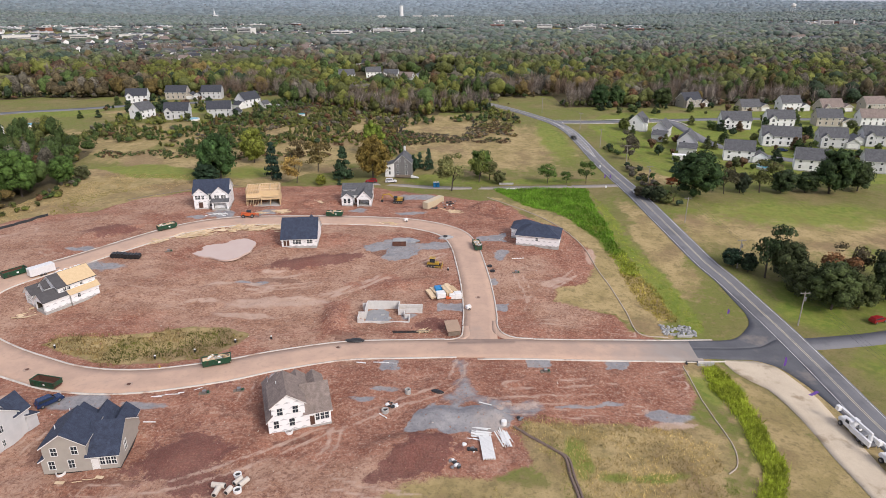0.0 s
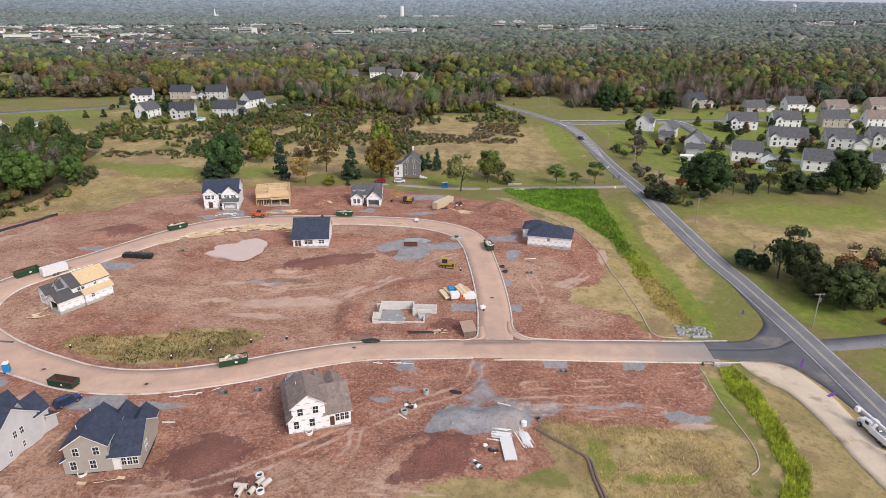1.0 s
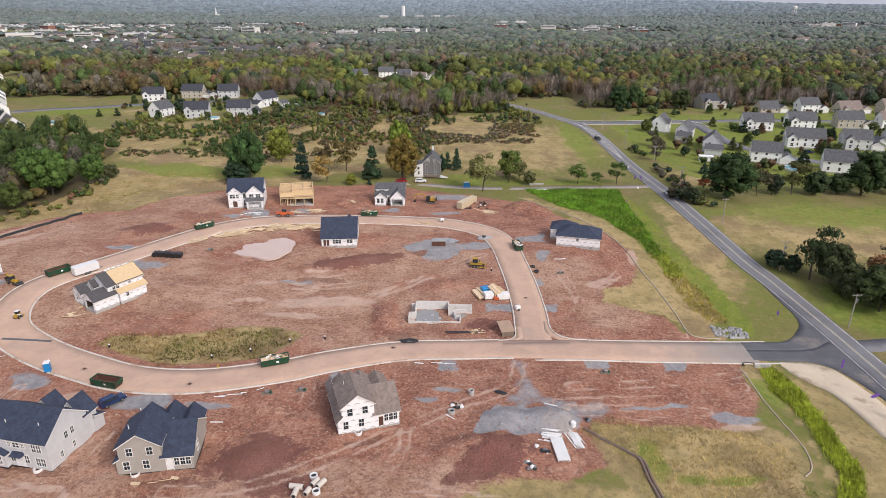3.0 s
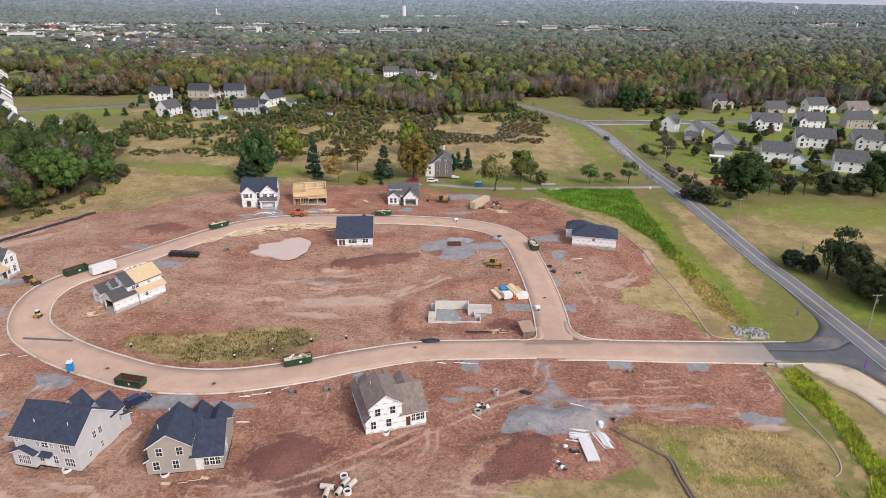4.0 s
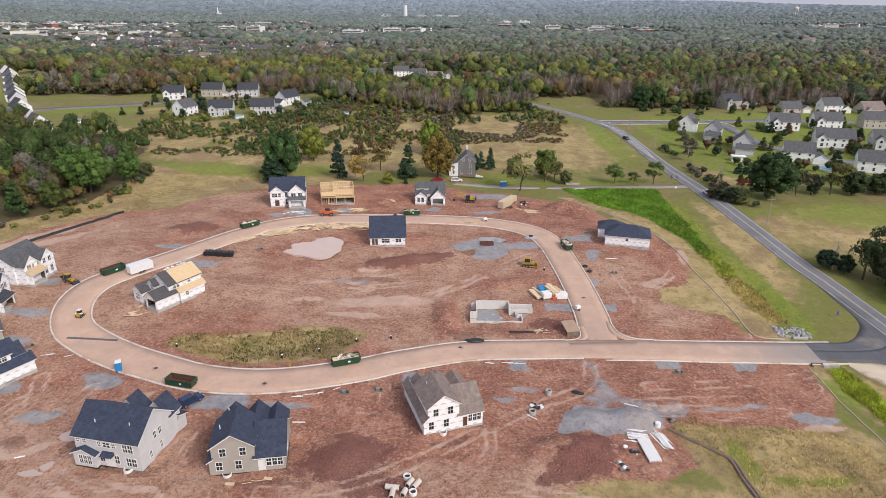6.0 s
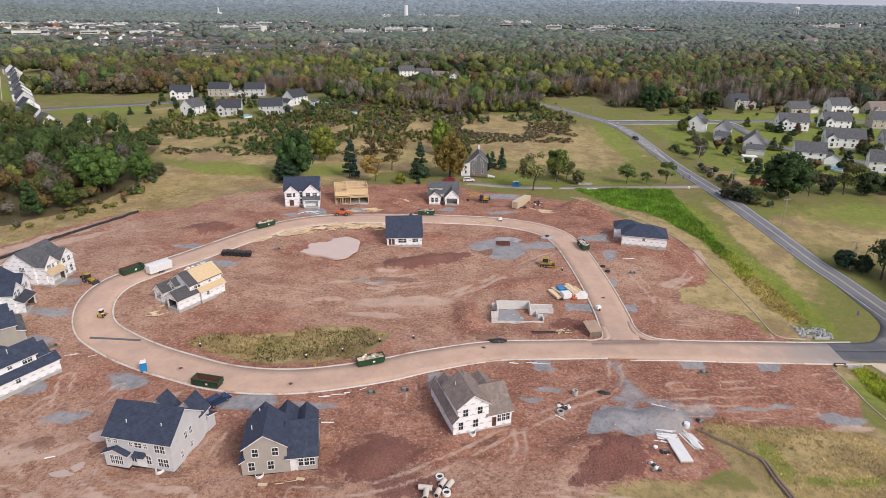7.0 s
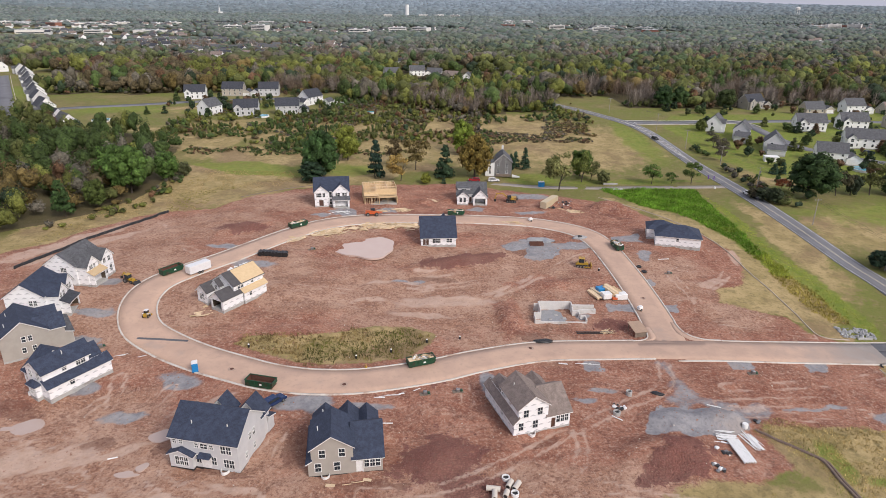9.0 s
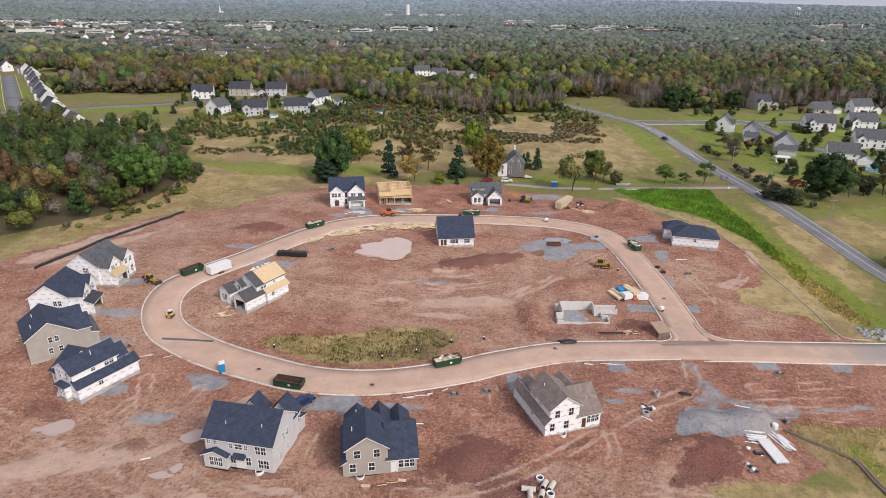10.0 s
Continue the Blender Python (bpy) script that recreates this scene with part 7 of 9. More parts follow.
# round garden trees and shrubs of the estates
for i in range(330):
    q = random.Random(900 + i)
    if i < 255:
        x, y = q.uniform(100, 290), q.uniform(266, 425)
    else:
        x, y = q.uniform(-230, -105), q.uniform(372, 474)
    if away(SIDE[::3], np.array([x]), np.array([y]))[0] < 6.5 or away(SIDE_B[::3], np.array([x]), np.array([y]))[0] < 6 or any(ob.name.startswith("house") and ob.parent is None and (ob.location.x - x) ** 2 + (ob.location.y - y) ** 2 < 85 for ob in scene.objects):
        continue
    h = q.uniform(2.8, 7.0)
    tree(x, y, h, h * q.uniform(0.8, 1.1), q.choice(("small", "small", "small", "cone")), q.choice(((0.022, 0.036, 0.018), (0.022, 0.036, 0.018), (0.05, 0.06, 0.024), (0.045, 0.065, 0.022), (0.08, 0.05, 0.03), (0.08, 0.09, 0.028))), "garden tree on an estate lawn", group="garden trees", seed=i)


# ---- tall grass ----
def tufts(label, x, y, h, colours, blades, width, name="tall_grass", spread=0.35):
    z = ground_z(x, y)
    t = len(x)
    root = np.stack([x, y, z], -1)[:, None] + np.concatenate([spread * rng.normal(size=(t, blades, 2)), -0.1 * np.ones((t, blades, 1))], -1)
    a = rng.random((t, blades)) * 2 * np.pi
    side = np.stack([np.cos(a), np.sin(a), 0 * a], -1) * width
    tip = root + np.concatenate([0.38 * rng.normal(size=(t, blades, 2)), np.ones((t, blades, 1))], -1) * (np.asarray(h)[:, None] * (0.6 + 0.6 * rng.random((t, blades))))[..., None]
    tri = np.stack([root - side, root + side, tip], 2)
    me = array_mesh(name, tri.reshape(-1, 3), np.arange(t * blades * 3).reshape(-1, 3), GRASS)
    col = np.ones((t, blades, 3, 4), np.float32)
    col[..., :3] = np.asarray(colours)[:, None, None] * (0.8 + 0.5 * rng.random((t, blades, 1, 1)))
    layer = me.attributes.new("leaf", "FLOAT_COLOR", "POINT")
    layer.data.foreach_set("color", col.ravel())
    return tagged(new(name, me), label, "grass", kind="stuff")


x, y = scatter(18, 66, 160, 250, 0.7, lambda x, y: within(LUSH, x, y) + 1.5 * ripple(x, y, 5.0, 400) > 0)
mixv = smooth(-0.3, 0.4, 1.3 * ripple(x, y, 9.0, 410) + (y - 176) / 45)[:, None]
tone = 0.75 + 0.5 * smooth(-0.4, 0.4, ripple(x, y, 4.0, 415))[:, None]
tufts("bright green reeds and tall grass in a wet swale", x, y, 0.4 + 0.8 * rng.random(len(x)), tone * (mixv * np.array([[0.15, 0.29, 0.030]]) + (1 - mixv) * np.array([[0.30, 0.34, 0.05]])), 9, 0.12)
x, y = scatter(50, 64, 140, 172, 0.7, lambda x, y: within(WEEDS, x, y) + 1.2 * ripple(x, y, 4.0, 402) > 0)
tone = 0.75 + 0.5 * smooth(-0.4, 0.4, ripple(x, y, 3.0, 416))[:, None]
tufts("yellow and straw-coloured weeds beside the swale", x, y, 0.35 + 0.6 * rng.random(len(x)), tone * np.array([[0.40, 0.33, 0.085]]), 9, 0.10)
x, y = scatter(54, 72, 136, 238, 0.8, lambda x, y: within(MOWN, x, y) + 1.5 * ripple(x, y, 5.0, 404) > 0.5)
tone = 0.75 + 0.5 * smooth(-0.4, 0.4, ripple(x, y, 6.0, 417))[:, None]
tufts("fresh green grass beside the swale", x, y, 0.12 + 0.18 * rng.random(len(x)), tone * np.array([[0.33, 0.37, 0.045]]), 9, 0.12)
x, y = scatter(46, 68, 68, 124, 0.45, lambda x, y: within(STRIP, x, y) + 0.5 * ripple(x, y, 3.0, 420) > 0)
tone = 0.75 + 0.5 * smooth(-0.4, 0.4, ripple(x, y, 3.5, 418))[:, None]
tufts("bright yellow-green strip of tall grass", x, y, 0.7 + 0.7 * rng.random(len(x)), tone * np.array([[0.36, 0.42, 0.05]]), 10, 0.08)
x, y = scatter(-94, -44, 112, 136, 0.75, lambda x, y: (within(BED, x, y) + 3.0 * ripple(x, y, 6.0, 430) > 1.4) & (away(LOOP[::2], x, y) > 5.6))
mixv = smooth(-0.2, 0.25, ripple(x, y, 8.0, 440) + 0.4 * smooth(-75, -55, x) - 0.15)[:, None]
tufts("olive and brown weeds on a bank in the loop", x, y, 0.25 + 0.6 * rng.random(len(x)) ** 1.5, (0.6 + 0.6 * smooth(-0.4, 0.4, ripple(x, y, 3.0, 442))[:, None]) * (mixv * np.array([[0.135, 0.140, 0.034]]) + (1 - mixv) * np.array([[0.27, 0.195, 0.085]])), 10, 0.10)
x, y = scatter(2, 60, 68, 104, 0.7, lambda x, y: (np.maximum(within(MEADOW, x, y), within([(22, 70), (-8, 70), (0, 78), (12, 80)], x, y)) + 2.0 * ripple(x, y, 5.0, 452) > 0) & (ripple(x, y, 6.0, 450) > -0.42))
mixv = smooth(0.2, 0.55, ripple(x, y, 7.0, 460) + 0.35 * smooth(88, 80, y) - 0.1)[:, None]
tufts("dry straw-coloured meadow grass with green patches", x, y, 0.25 + 0.4 * rng.random(len(x)), (0.7 + 0.55 * smooth(-0.4, 0.4, ripple(x, y, 3.0, 455))[:, None]) * (mixv * np.array([[0.20, 0.24, 0.05]]) + (1 - mixv) * np.array([[0.50, 0.385, 0.17]])), 9, 0.07)
x, y = scatter(-168, -96, 170, 262, 1.1, lambda x, y: (within(SOIL, x, y) < -1) & (ripple(x, y, 9.0, 470) > -0.1) & ~woods(x, y))
mixv = np.maximum(0.5 * smooth(0.08, 0.3, ripple(x, y, 13.0, 480)), smooth(-2, 3, within(FIELD, x, y) + 3 * ripple(x, y, 5.0, 482)))[:, None]
tufts("rough straw and yellow-green field grass", x, y, 0.2 + 0.35 * rng.random(len(x)), mixv * np.array([[0.22, 0.20, 0.04]]) + (1 - mixv) * np.array([[0.42, 0.31, 0.155]]), 7, 0.11)
x, y = scatter(-165, -50, 284, 312, 1.7, lambda x, y: (np.abs(y - 296 - 0.05 * (x + 100)) < 6 + 9 * ripple(x, y, 10.0, 490)) & (x < -55) & (rng.random(len(x)) < 0.55))
k = len(x)
woodland("band of reddish-brown weeds across the field", x, y, 0.8 + 0.7 * rng.random(k), 0.9 + 0.9 * rng.random(k), 14, 0.28, (0.4, 0.8, 0.3, 2.4, 2.6, 0.8, 0, 0.2), "weeds", 0.4, knobs=1)
x, y = scatter(-170, -130, 160, 262, 2.2, lambda x, y: ~woods(x, y) & (woods(x - 9, y + 3)) & (rng.random(len(x)) < 0.1 + 0.9 * smooth(-0.1, 0.3, ripple(x, y, 8.0, 495))))
k = len(x)
woodland("low bushes and weeds along the wood's edge", x, y, 0.9 + 1.1 * rng.random(k), 1.0 + 2.4 * rng.random(k), 40, 0.22, (2.6, 2.6, 1.8, 1.0, 0.8, 0.8, 0.2, 0.3), "bushes", 0.42, knobs=4)


# ---- loose clods and stones on the bare earth ----
CLODS = surface("earth_clods", (0.24, 0.115, 0.080), (0.38, 0.235, 0.17), 0.5, 6.0, 0.95, 0.4)


def clods(label, x, y, size, material):
    t = len(x)
    z = ground_z(x, y)
    base = np.array([(1, 0, 0), (-0.5, 0.87, 0), (-0.5, -0.87, 0), (0.1, 0, 0.9)], float)
    jig = base[None] * (0.7 + 0.6 * rng.random((t, 4, 1))) + 0.2 * rng.normal(size=(t, 4, 3))
    a = rng.random(t) * 6.283
    c, s = np.cos(a)[:, None], np.sin(a)[:, None]
    jig = np.stack([jig[..., 0] * c - jig[..., 1] * s, jig[..., 0] * s + jig[..., 1] * c, jig[..., 2]], -1)
    v = np.stack([x, y, z - 0.04], -1)[:, None] + jig * size[:, None, None]
    f = np.arange(t)[:, None, None] * 4 + np.array([(0, 1, 3), (1, 2, 3), (2, 0, 3)])[None]
    return tagged(new("clods", array_mesh("clods", v.reshape(-1, 3), f.reshape(-1, 3), material)), label, "clods", kind="stuff")


def bare(x, y):
    return (within(SOIL, x, y) > 1) & (away(LOOP[::2], x, y) > 5.8) & (away(LINK[::3], x, y) > 5.8) & in_sight(x, y, 5)


x, y = scatter(-170, 50, 66, 245, 0.8, lambda x, y: bare(x, y) & (rng.random(len(x)) < 0.35 + 0.5 * ripple(x, y, 8.0, 505)))
x2, y2 = scatter(-92, -58, 127, 150, 0.62, lambda x, y: bare(x, y) & (rng.random(len(x)) < 0.75 - ((x + 75) / 22) ** 2 * 0.5 - ((y - 139) / 12) ** 2 * 0.5))
x, y = np.r_[x, x2], np.r_[y, y2]
clods("loose red clods strewn over the graded earth", x, y, 0.09 + 0.20 * rng.random(len(x)) ** 3, CLODS)
x, y = scatter(-115, 36, 80, 236, 0.62, lambda x, y: bare(x, y) & (np.maximum(blobs(RUBBLE, x, y, 0.5), patches(SHALE, x, y, 1.5, 2.0)) > 0.35 + 0.4 * rng.random(len(x))))
clods("dark red broken shale on heaps of spoil", x, y, 0.10 + 0.26 * rng.random(len(x)) ** 2, surface("red_shale", (0.13, 0.052, 0.042), (0.25, 0.12, 0.095), 0.6, 6.0, 0.95, 0.4))
x, y = scatter(-130, 50, 70, 220, 2.6, lambda x, y: bare(x, y) & (rng.random(len(x)) < 0.12))
clods("pale chips and litter on the bare earth", x, y, 0.10 + 0.16 * rng.random(len(x)) ** 2, surface("pale_chips", (0.62, 0.56, 0.48), (0.45, 0.38, 0.31), 0.4, 6.0, 0.9, 0.2))


# ---- machines, vehicles and loose things on the site ----
def spot(x, y, turn=0.0, lift=0.0):
    return pose(x, y, level(x, y) + lift, 0, 0, turn)


def on_road(x, y, turn=0.0, lift=0.11):
    return pose(x, y, float(base_level(x, y)) + lift, 0, 0, turn)


def wheel(parent, x, y, r=0.36, w=0.26, name="wheel"):
    hub = part(name, rod(bmesh.new(), (0, -w / 2, 0), (0, w / 2, 0), r, seg=16), RUBBER, parent, at=pose(x, y, r))
    part("rim", rod(bmesh.new(), (0, -w / 2 - 0.012, 0), (0, w / 2 + 0.012, 0), r * 0.55, seg=12), STEEL, hub)
    return hub


def dumpster(at, load, label, length=6.0):
    top = thing("dumpster", label, "dumpster", at, "roll-off dumpsters")
    l, w, h = length / 2, 1.1, 1.55
    bm = bmesh.new()
    prism(bm, [(-l, 0.25), (l - 0.5, 0.25), (l, 0.75), (l, h), (-l, h)], -w, -w + 0.08)
    prism(bm, [(-l, 0.25), (l - 0.5, 0.25), (l, 0.75), (l, h), (-l, h)], w - 0.08, w)
    part("side_wall", bm, GREEN_STEEL, top)
    part("end_wall", box(bmesh.new(), -l, -w + 0.08, 0.25, -l + 0.09, w - 0.08, h), GREEN_STEEL, top)
    part("end_wall", box(bmesh.new(), l - 0.09, -w + 0.08, 0.75, l, w - 0.08, h), GREEN_STEEL, top)
    bm = bmesh.new()
    for q0 in (-w + 0.085, w - 0.115):
        box(bm, -l + 0.12, q0, 0.36, l - 0.52, q0 + 0.03, h - 0.06)
    box(bm, -l + 0.095, -w + 0.12, 0.36, -l + 0.125, w - 0.12, h - 0.06)
    box(bm, l - 0.125, -w + 0.12, 0.8, l - 0.095, w - 0.12, h - 0.06)
    part("lining", bm, RUST, top, "rusty red-brown inner walls")
    part("bed", box(bmesh.new(), -l + 0.09, -w + 0.08, 0.2, l - 0.2, w - 0.08, 0.36), RUST, top, "rusty steel bed")
    bm = bmesh.new()
    for s in (-1, 1):
        box(bm, -l - 0.04, s * w - 0.07, h, l + 0.04, s * w + 0.07, h + 0.12)
    box(bm, -l - 0.06, -w, h, -l + 0.1, w, h + 0.12)
    box(bm, l - 0.1, -w, h, l + 0.06, w, h + 0.12)
    part("top_rail", bm, GREEN_STEEL, top)
    for i in range(7):
        x = -l + 0.5 + i * (2 * l - 1.0) / 6
        for s in (-1, 1):
            part("rib", box(bmesh.new(), x - 0.06, s * (w + 0.05) - 0.05, 0.8, x + 0.06, s * (w + 0.05) + 0.05, h), GREEN_STEEL, top)
    for s in (-1, 1):
        part("skid", box(bmesh.new(), -l, s * 0.5 - 0.08, 0, l - 0.6, s * 0.5 + 0.08, 0.2), BLACK, top)
        part("sticker", box(bmesh.new(), 0.2, s * (w + 0.012) - 0.006, 0.7, 0.75, s * (w + 0.012) + 0.006, 1.1), PVC, top)
    if load:
        q = random.Random(int(at.translation.x * 10))
        bm = bmesh.new()
        box(bm, -l + 0.12, -w + 0.1, 0.4, l - 0.12, w - 0.1, h - 0.2)
        part("debris_bed", bm, LUMBER, top)
        for i in range(26):
            m = pose(q.uniform(-l + 0.6, l - 0.6), q.uniform(-0.7, 0.7), h - 0.15 + q.uniform(0, 0.3), q.uniform(-25, 25), q.uniform(-25, 25), q.uniform(0, 180))
            a, b, c = q.uniform(0.2, 0.9), q.uniform(0.06, 0.3), q.uniform(0.02, 0.12)
            part("debris", box(bmesh.new(), -a, -b, -c, a, b, c), q.choice((LUMBER, PVC, PVC, PLY, CONCRETE, OLDWOOD)), top, at=m)
    return top


dumpster(on_road(-81.6, 108.2, -14), False, "empty green roll-off dumpster with rusty inside")
dumpster(on_road(-49.6, 117.0, 21), True, "green roll-off dumpster heaped with building scraps")
dumpster(on_road(-118.3, 156.4, 54), False, "empty green roll-off dumpster at the kerb")
dumpster(on_road(-91.9, 194.3, 42), True, "green roll-off dumpster part filled with boards")
dumpster(on_road(-39.4, 214.4, 2), True, "green roll-off dumpster heaped with white scraps")
dumpster(on_road(10.9, 184.3, 98), True, "green roll-off dumpster full of lumber offcuts", 5.6)

# enclosed trailer
tr = thing("cargo_trailer", "white enclosed cargo trailer parked at the kerb", "trailer", on_road(-111.3, 157.3, 53))
part("body", soften(box(bmesh.new(), -3.2, -1.2, 0.5, 3.2, 1.2, 2.7), 0.08, 2), WHITE_PAINT, tr)
part("rear_door", box(bmesh.new(), -3.26, -1.05, 0.6, -3.2, 1.05, 2.55), PVC, tr)
part("hitch", prism(bmesh.new(), [(3.2, 0.45), (4.5, 0.5), (4.5, 0.6), (3.2, 0.6)], -0.12, 0.12), STEEL, tr)
for x in (-0.55, 0.35):
    for s in (-1, 1):
        wheel(tr, x, s * 1.12, 0.36)
part("fender", box(bmesh.new(), -1.1, 1.2, 0.75, 0.9, 1.3, 0.85), STEEL, tr)


def car(at, paint, label, pickup=False, van=False, name="car", group=""):
    top = thing(name, label, "car", at, group)
    l = 2.45
    roof_z = 1.75 if van else 1.6
    low = bmesh.new()
    prism(low, [(-l, 0.32), (l, 0.32), (l, 0.78), (l - 0.25, 0.98), (1.1, 1.06), (-l + 0.05, 1.06)], -0.93, 0.93)
    part("body", soften(low, 0.07, 2), paint, top)
    rear = -0.35 if pickup else -l + 0.25
    cab = bmesh.new()
    prism(cab, [(rear - 0.1, 1.03), (1.2, 1.03), (0.45, roof_z), (rear + 0.25, roof_z)], -0.8, 0.8)
    part("cabin", soften(cab, 0.06, 2), paint, top)
    glassy = bmesh.new()
    prism(glassy, [(rear + 0.12, 1.12), (0.95, 1.12), (0.42, roof_z - 0.12), (rear + 0.32, roof_z - 0.12)], -0.815, 0.815)
    part("side_window", glassy, GLASS, top)
    wind = bmesh.new()
    v = [wind.verts.new(p) for p in ((1.16, -0.7, 1.1), (1.16, 0.7, 1.1), (0.53, 0.64, roof_z - 0.1), (0.53, -0.64, roof_z - 0.1))]
    wind.faces.new(v)
    part("windscreen", bmesh.ops.solidify(wind, geom=wind.faces[:], thickness=-0.02) and wind, GLASS, top)
    for s in (-1, 1):
        part("headlight", box(bmesh.new(), l - 0.06, s * 0.65 - 0.2, 0.68, l + 0.015, s * 0.65 + 0.2, 0.84), PVC, top)
        part("tail_light", box(bmesh.new(), -l - 0.012, s * 0.72 - 0.1, 0.7, -l + 0.05, s * 0.72 + 0.1, 0.95), RED_PAINT, top)
        for x in (-1.5, 1.5):
            wheel(top, x, s * 0.84, 0.37, 0.24)
    part("bumper", box(bmesh.new(), l - 0.02, -0.85, 0.35, l + 0.08, 0.85, 0.55), BLACK, top)
    return top


car(on_road(-77.6, 102.2, 52, 0.15), NAVY_PAINT, "dark blue sport utility car on a gravel drive", van=True)
car(on_road(-30.5, 256.9, 182), RED_PAINT, "red car parked before the farmhouse")
car(on_road(-22.2, 257.3, 4), WHITE_PAINT, "white sport utility car parked before the farmhouse", van=True)
car(on_road(76.4, 236, 94, 0.13), WHITE_PAINT, "white car on the two-lane road", van=True)
car(on_road(70.8, 332, -80, 0.13), BLACK, "dark car on the two-lane road")
car(on_road(113, 142.5, 20, 0.11), RED_PAINT, "dark red car parked beside the driveway")
for x, y, turn, paint, label in ((150, 300, -10, RED_PAINT, "red car on an estate drive"), (170, 306, -10, NAVY_PAINT, "blue car on an estate drive"), (222, 392, 3, WHITE_PAINT, "white car parked on the estate street"), (-153, 420, 10, WHITE_PAINT, "white car parked between the far houses"), (128, 318, 40, RED_PAINT, "dark red car on an estate drive"), (-26, 560, 20, WHITE_PAINT, "white car parked by the far houses")):
    car(on_road(x, y, turn), paint, label, group="cars of the estates")


def tracks(top, l, r, y, w=0.5, x=0.0):
    for s in (-1, 1):
        bm = bmesh.new()
        pts = [(x + l * math.copysign(1, math.cos(a)) * 0.5 + r * math.cos(a), r + r * math.sin(a)) for a in (2 * math.pi * (i + 0.5) / 14 for i in range(14))]
        prism(bm, pts, s * y - w / 2, s * y + w / 2)
        t = part("track", bm, RUBBER, top)
        for i in range(4):
            part("roller", rod(bmesh.new(), (x - l / 2 + l * i / 3, s * y - w / 2 - 0.02, r), (x - l / 2 + l * i / 3, s * y + w / 2 + 0.02, r), r * 0.5, seg=10), STEEL, t)


dz = thing("bulldozer", "yellow crawler bulldozer with a dark cab", "bulldozer", spot(-2.9, 171.4, -8))
tracks(dz, 2.6, 0.5, 0.95)
part("body", soften(box(box(bmesh.new(), -1.6, -0.6, 0.6, 1.7, 0.6, 1.6), -1.9, -0.5, 0.7, -1.6, 0.5, 1.3), 0.05), YELLOW, dz)
part("cab", soften(box(bmesh.new(), -1.0, -0.75, 1.6, 0.5, 0.75, 2.8), 0.06), GLASS, dz)
part("cab_roof", box(bmesh.new(), -1.15, -0.85, 2.8, 0.65, 0.85, 2.92), YELLOW, dz)
part("blade", prism(bmesh.new(), [(2.5, 0.1), (2.7, 0.05), (2.6, 0.6), (2.75, 1.2), (2.6, 1.2), (2.45, 0.6)], -1.6, 1.6), YELLOW, dz)
for s in (-1, 1):
    part("push_arm", box(bmesh.new(), 0.6, s * 1.3 - 0.1, 0.4, 2.5, s * 1.3 + 0.1, 0.65), YELLOW, dz)
part("exhaust", rod(bmesh.new(), (1.0, 0.2, 1.6), (1.0, 0.2, 2.4), 0.06), BLACK, dz)

ex = thing("excavator", "yellow excavator with its arm reaching out low", "excavator", spot(-17.6, 231.8, 178))
tracks(ex, 2.8, 0.45, 1.0)
part("house", soften(box(bmesh.new(), -2.0, -1.2, 1.1, 1.0, 1.2, 2.2), 0.08), YELLOW, ex, "yellow engine housing")
part("counterweight", soften(box(bmesh.new(), -2.5, -1.2, 1.0, -2.0, 1.2, 2.1), 0.1), BLACK, ex)
part("cab", soften(box(bmesh.new(), 0.0, 0.25, 1.15, 1.5, 1.2, 2.9), 0.06), GLASS, ex)
boom = bmesh.new()
prism(boom, [(0.8, 1.6), (3.2, 3.8), (5.6, 3.4), (5.6, 3.1), (3.3, 3.35), (1.2, 1.4)], -0.25, 0.2)
part("boom", boom, YELLOW, ex)
part("stick", prism(bmesh.new(), [(5.3, 3.6), (5.8, 3.5), (6.4, 1.2), (6.15, 1.2)], -0.2, 0.15), YELLOW, ex)
part("bucket", prism(bmesh.new(), [(6.0, 1.3), (6.6, 1.2), (6.5, 0.4), (5.9, 0.3), (5.6, 0.7)], -0.5, 0.45), BLACK, ex)

bh = thing("backhoe", "yellow backhoe loader with raised digging arm", "backhoe", spot(-126.6, 149.8, -25))
bh.scale = (0.88, 0.82, 0.85)
part("body", soften(box(bmesh.new(), -1.2, -0.5, 0.7, 1.9, 0.5, 1.5), 0.06), YELLOW, bh)
part("cab", soften(box(bmesh.new(), -1.1, -0.75, 1.4, 0.4, 0.75, 2.6), 0.06), GLASS, bh)
part("cab_roof", box(bmesh.new(), -1.2, -0.85, 2.6, 0.5, 0.85, 2.72), YELLOW, bh)
for s in (-1, 1):
    wheel(bh, -0.8, s * 0.9, 0.75, 0.45)
    wheel(bh, 1.5, s * 0.85, 0.5, 0.35)
    part("loader_arm", prism(bmesh.new(), [(0.6, 1.3), (2.8, 0.6), (2.8, 0.4), (0.6, 1.1)], s * 0.6 - 0.08, s * 0.6 + 0.08), YELLOW, bh)
part("loader_bucket", prism(bmesh.new(), [(2.7, 0.1), (3.5, 0.1), (3.3, 0.25), (2.85, 0.9), (2.7, 0.9)], -1.15, 1.15), BLACK, bh)
part("digging_boom", prism(bmesh.new(), [(-1.2, 1.0), (-1.6, 3.0), (-2.0, 3.0), (-1.6, 0.9)], -0.15, 0.15), YELLOW, bh)
part("digging_stick", prism(bmesh.new(), [(-1.6, 3.0), (-2.9, 1.4), (-3.1, 1.5), (-1.9, 3.1)], -0.12, 0.12), YELLOW, bh)
part("digging_bucket", prism(bmesh.new(), [(-2.8, 1.5), (-3.3, 1.5), (-3.4, 0.8), (-2.9, 0.8)], -0.3, 0.3), BLACK, bh)

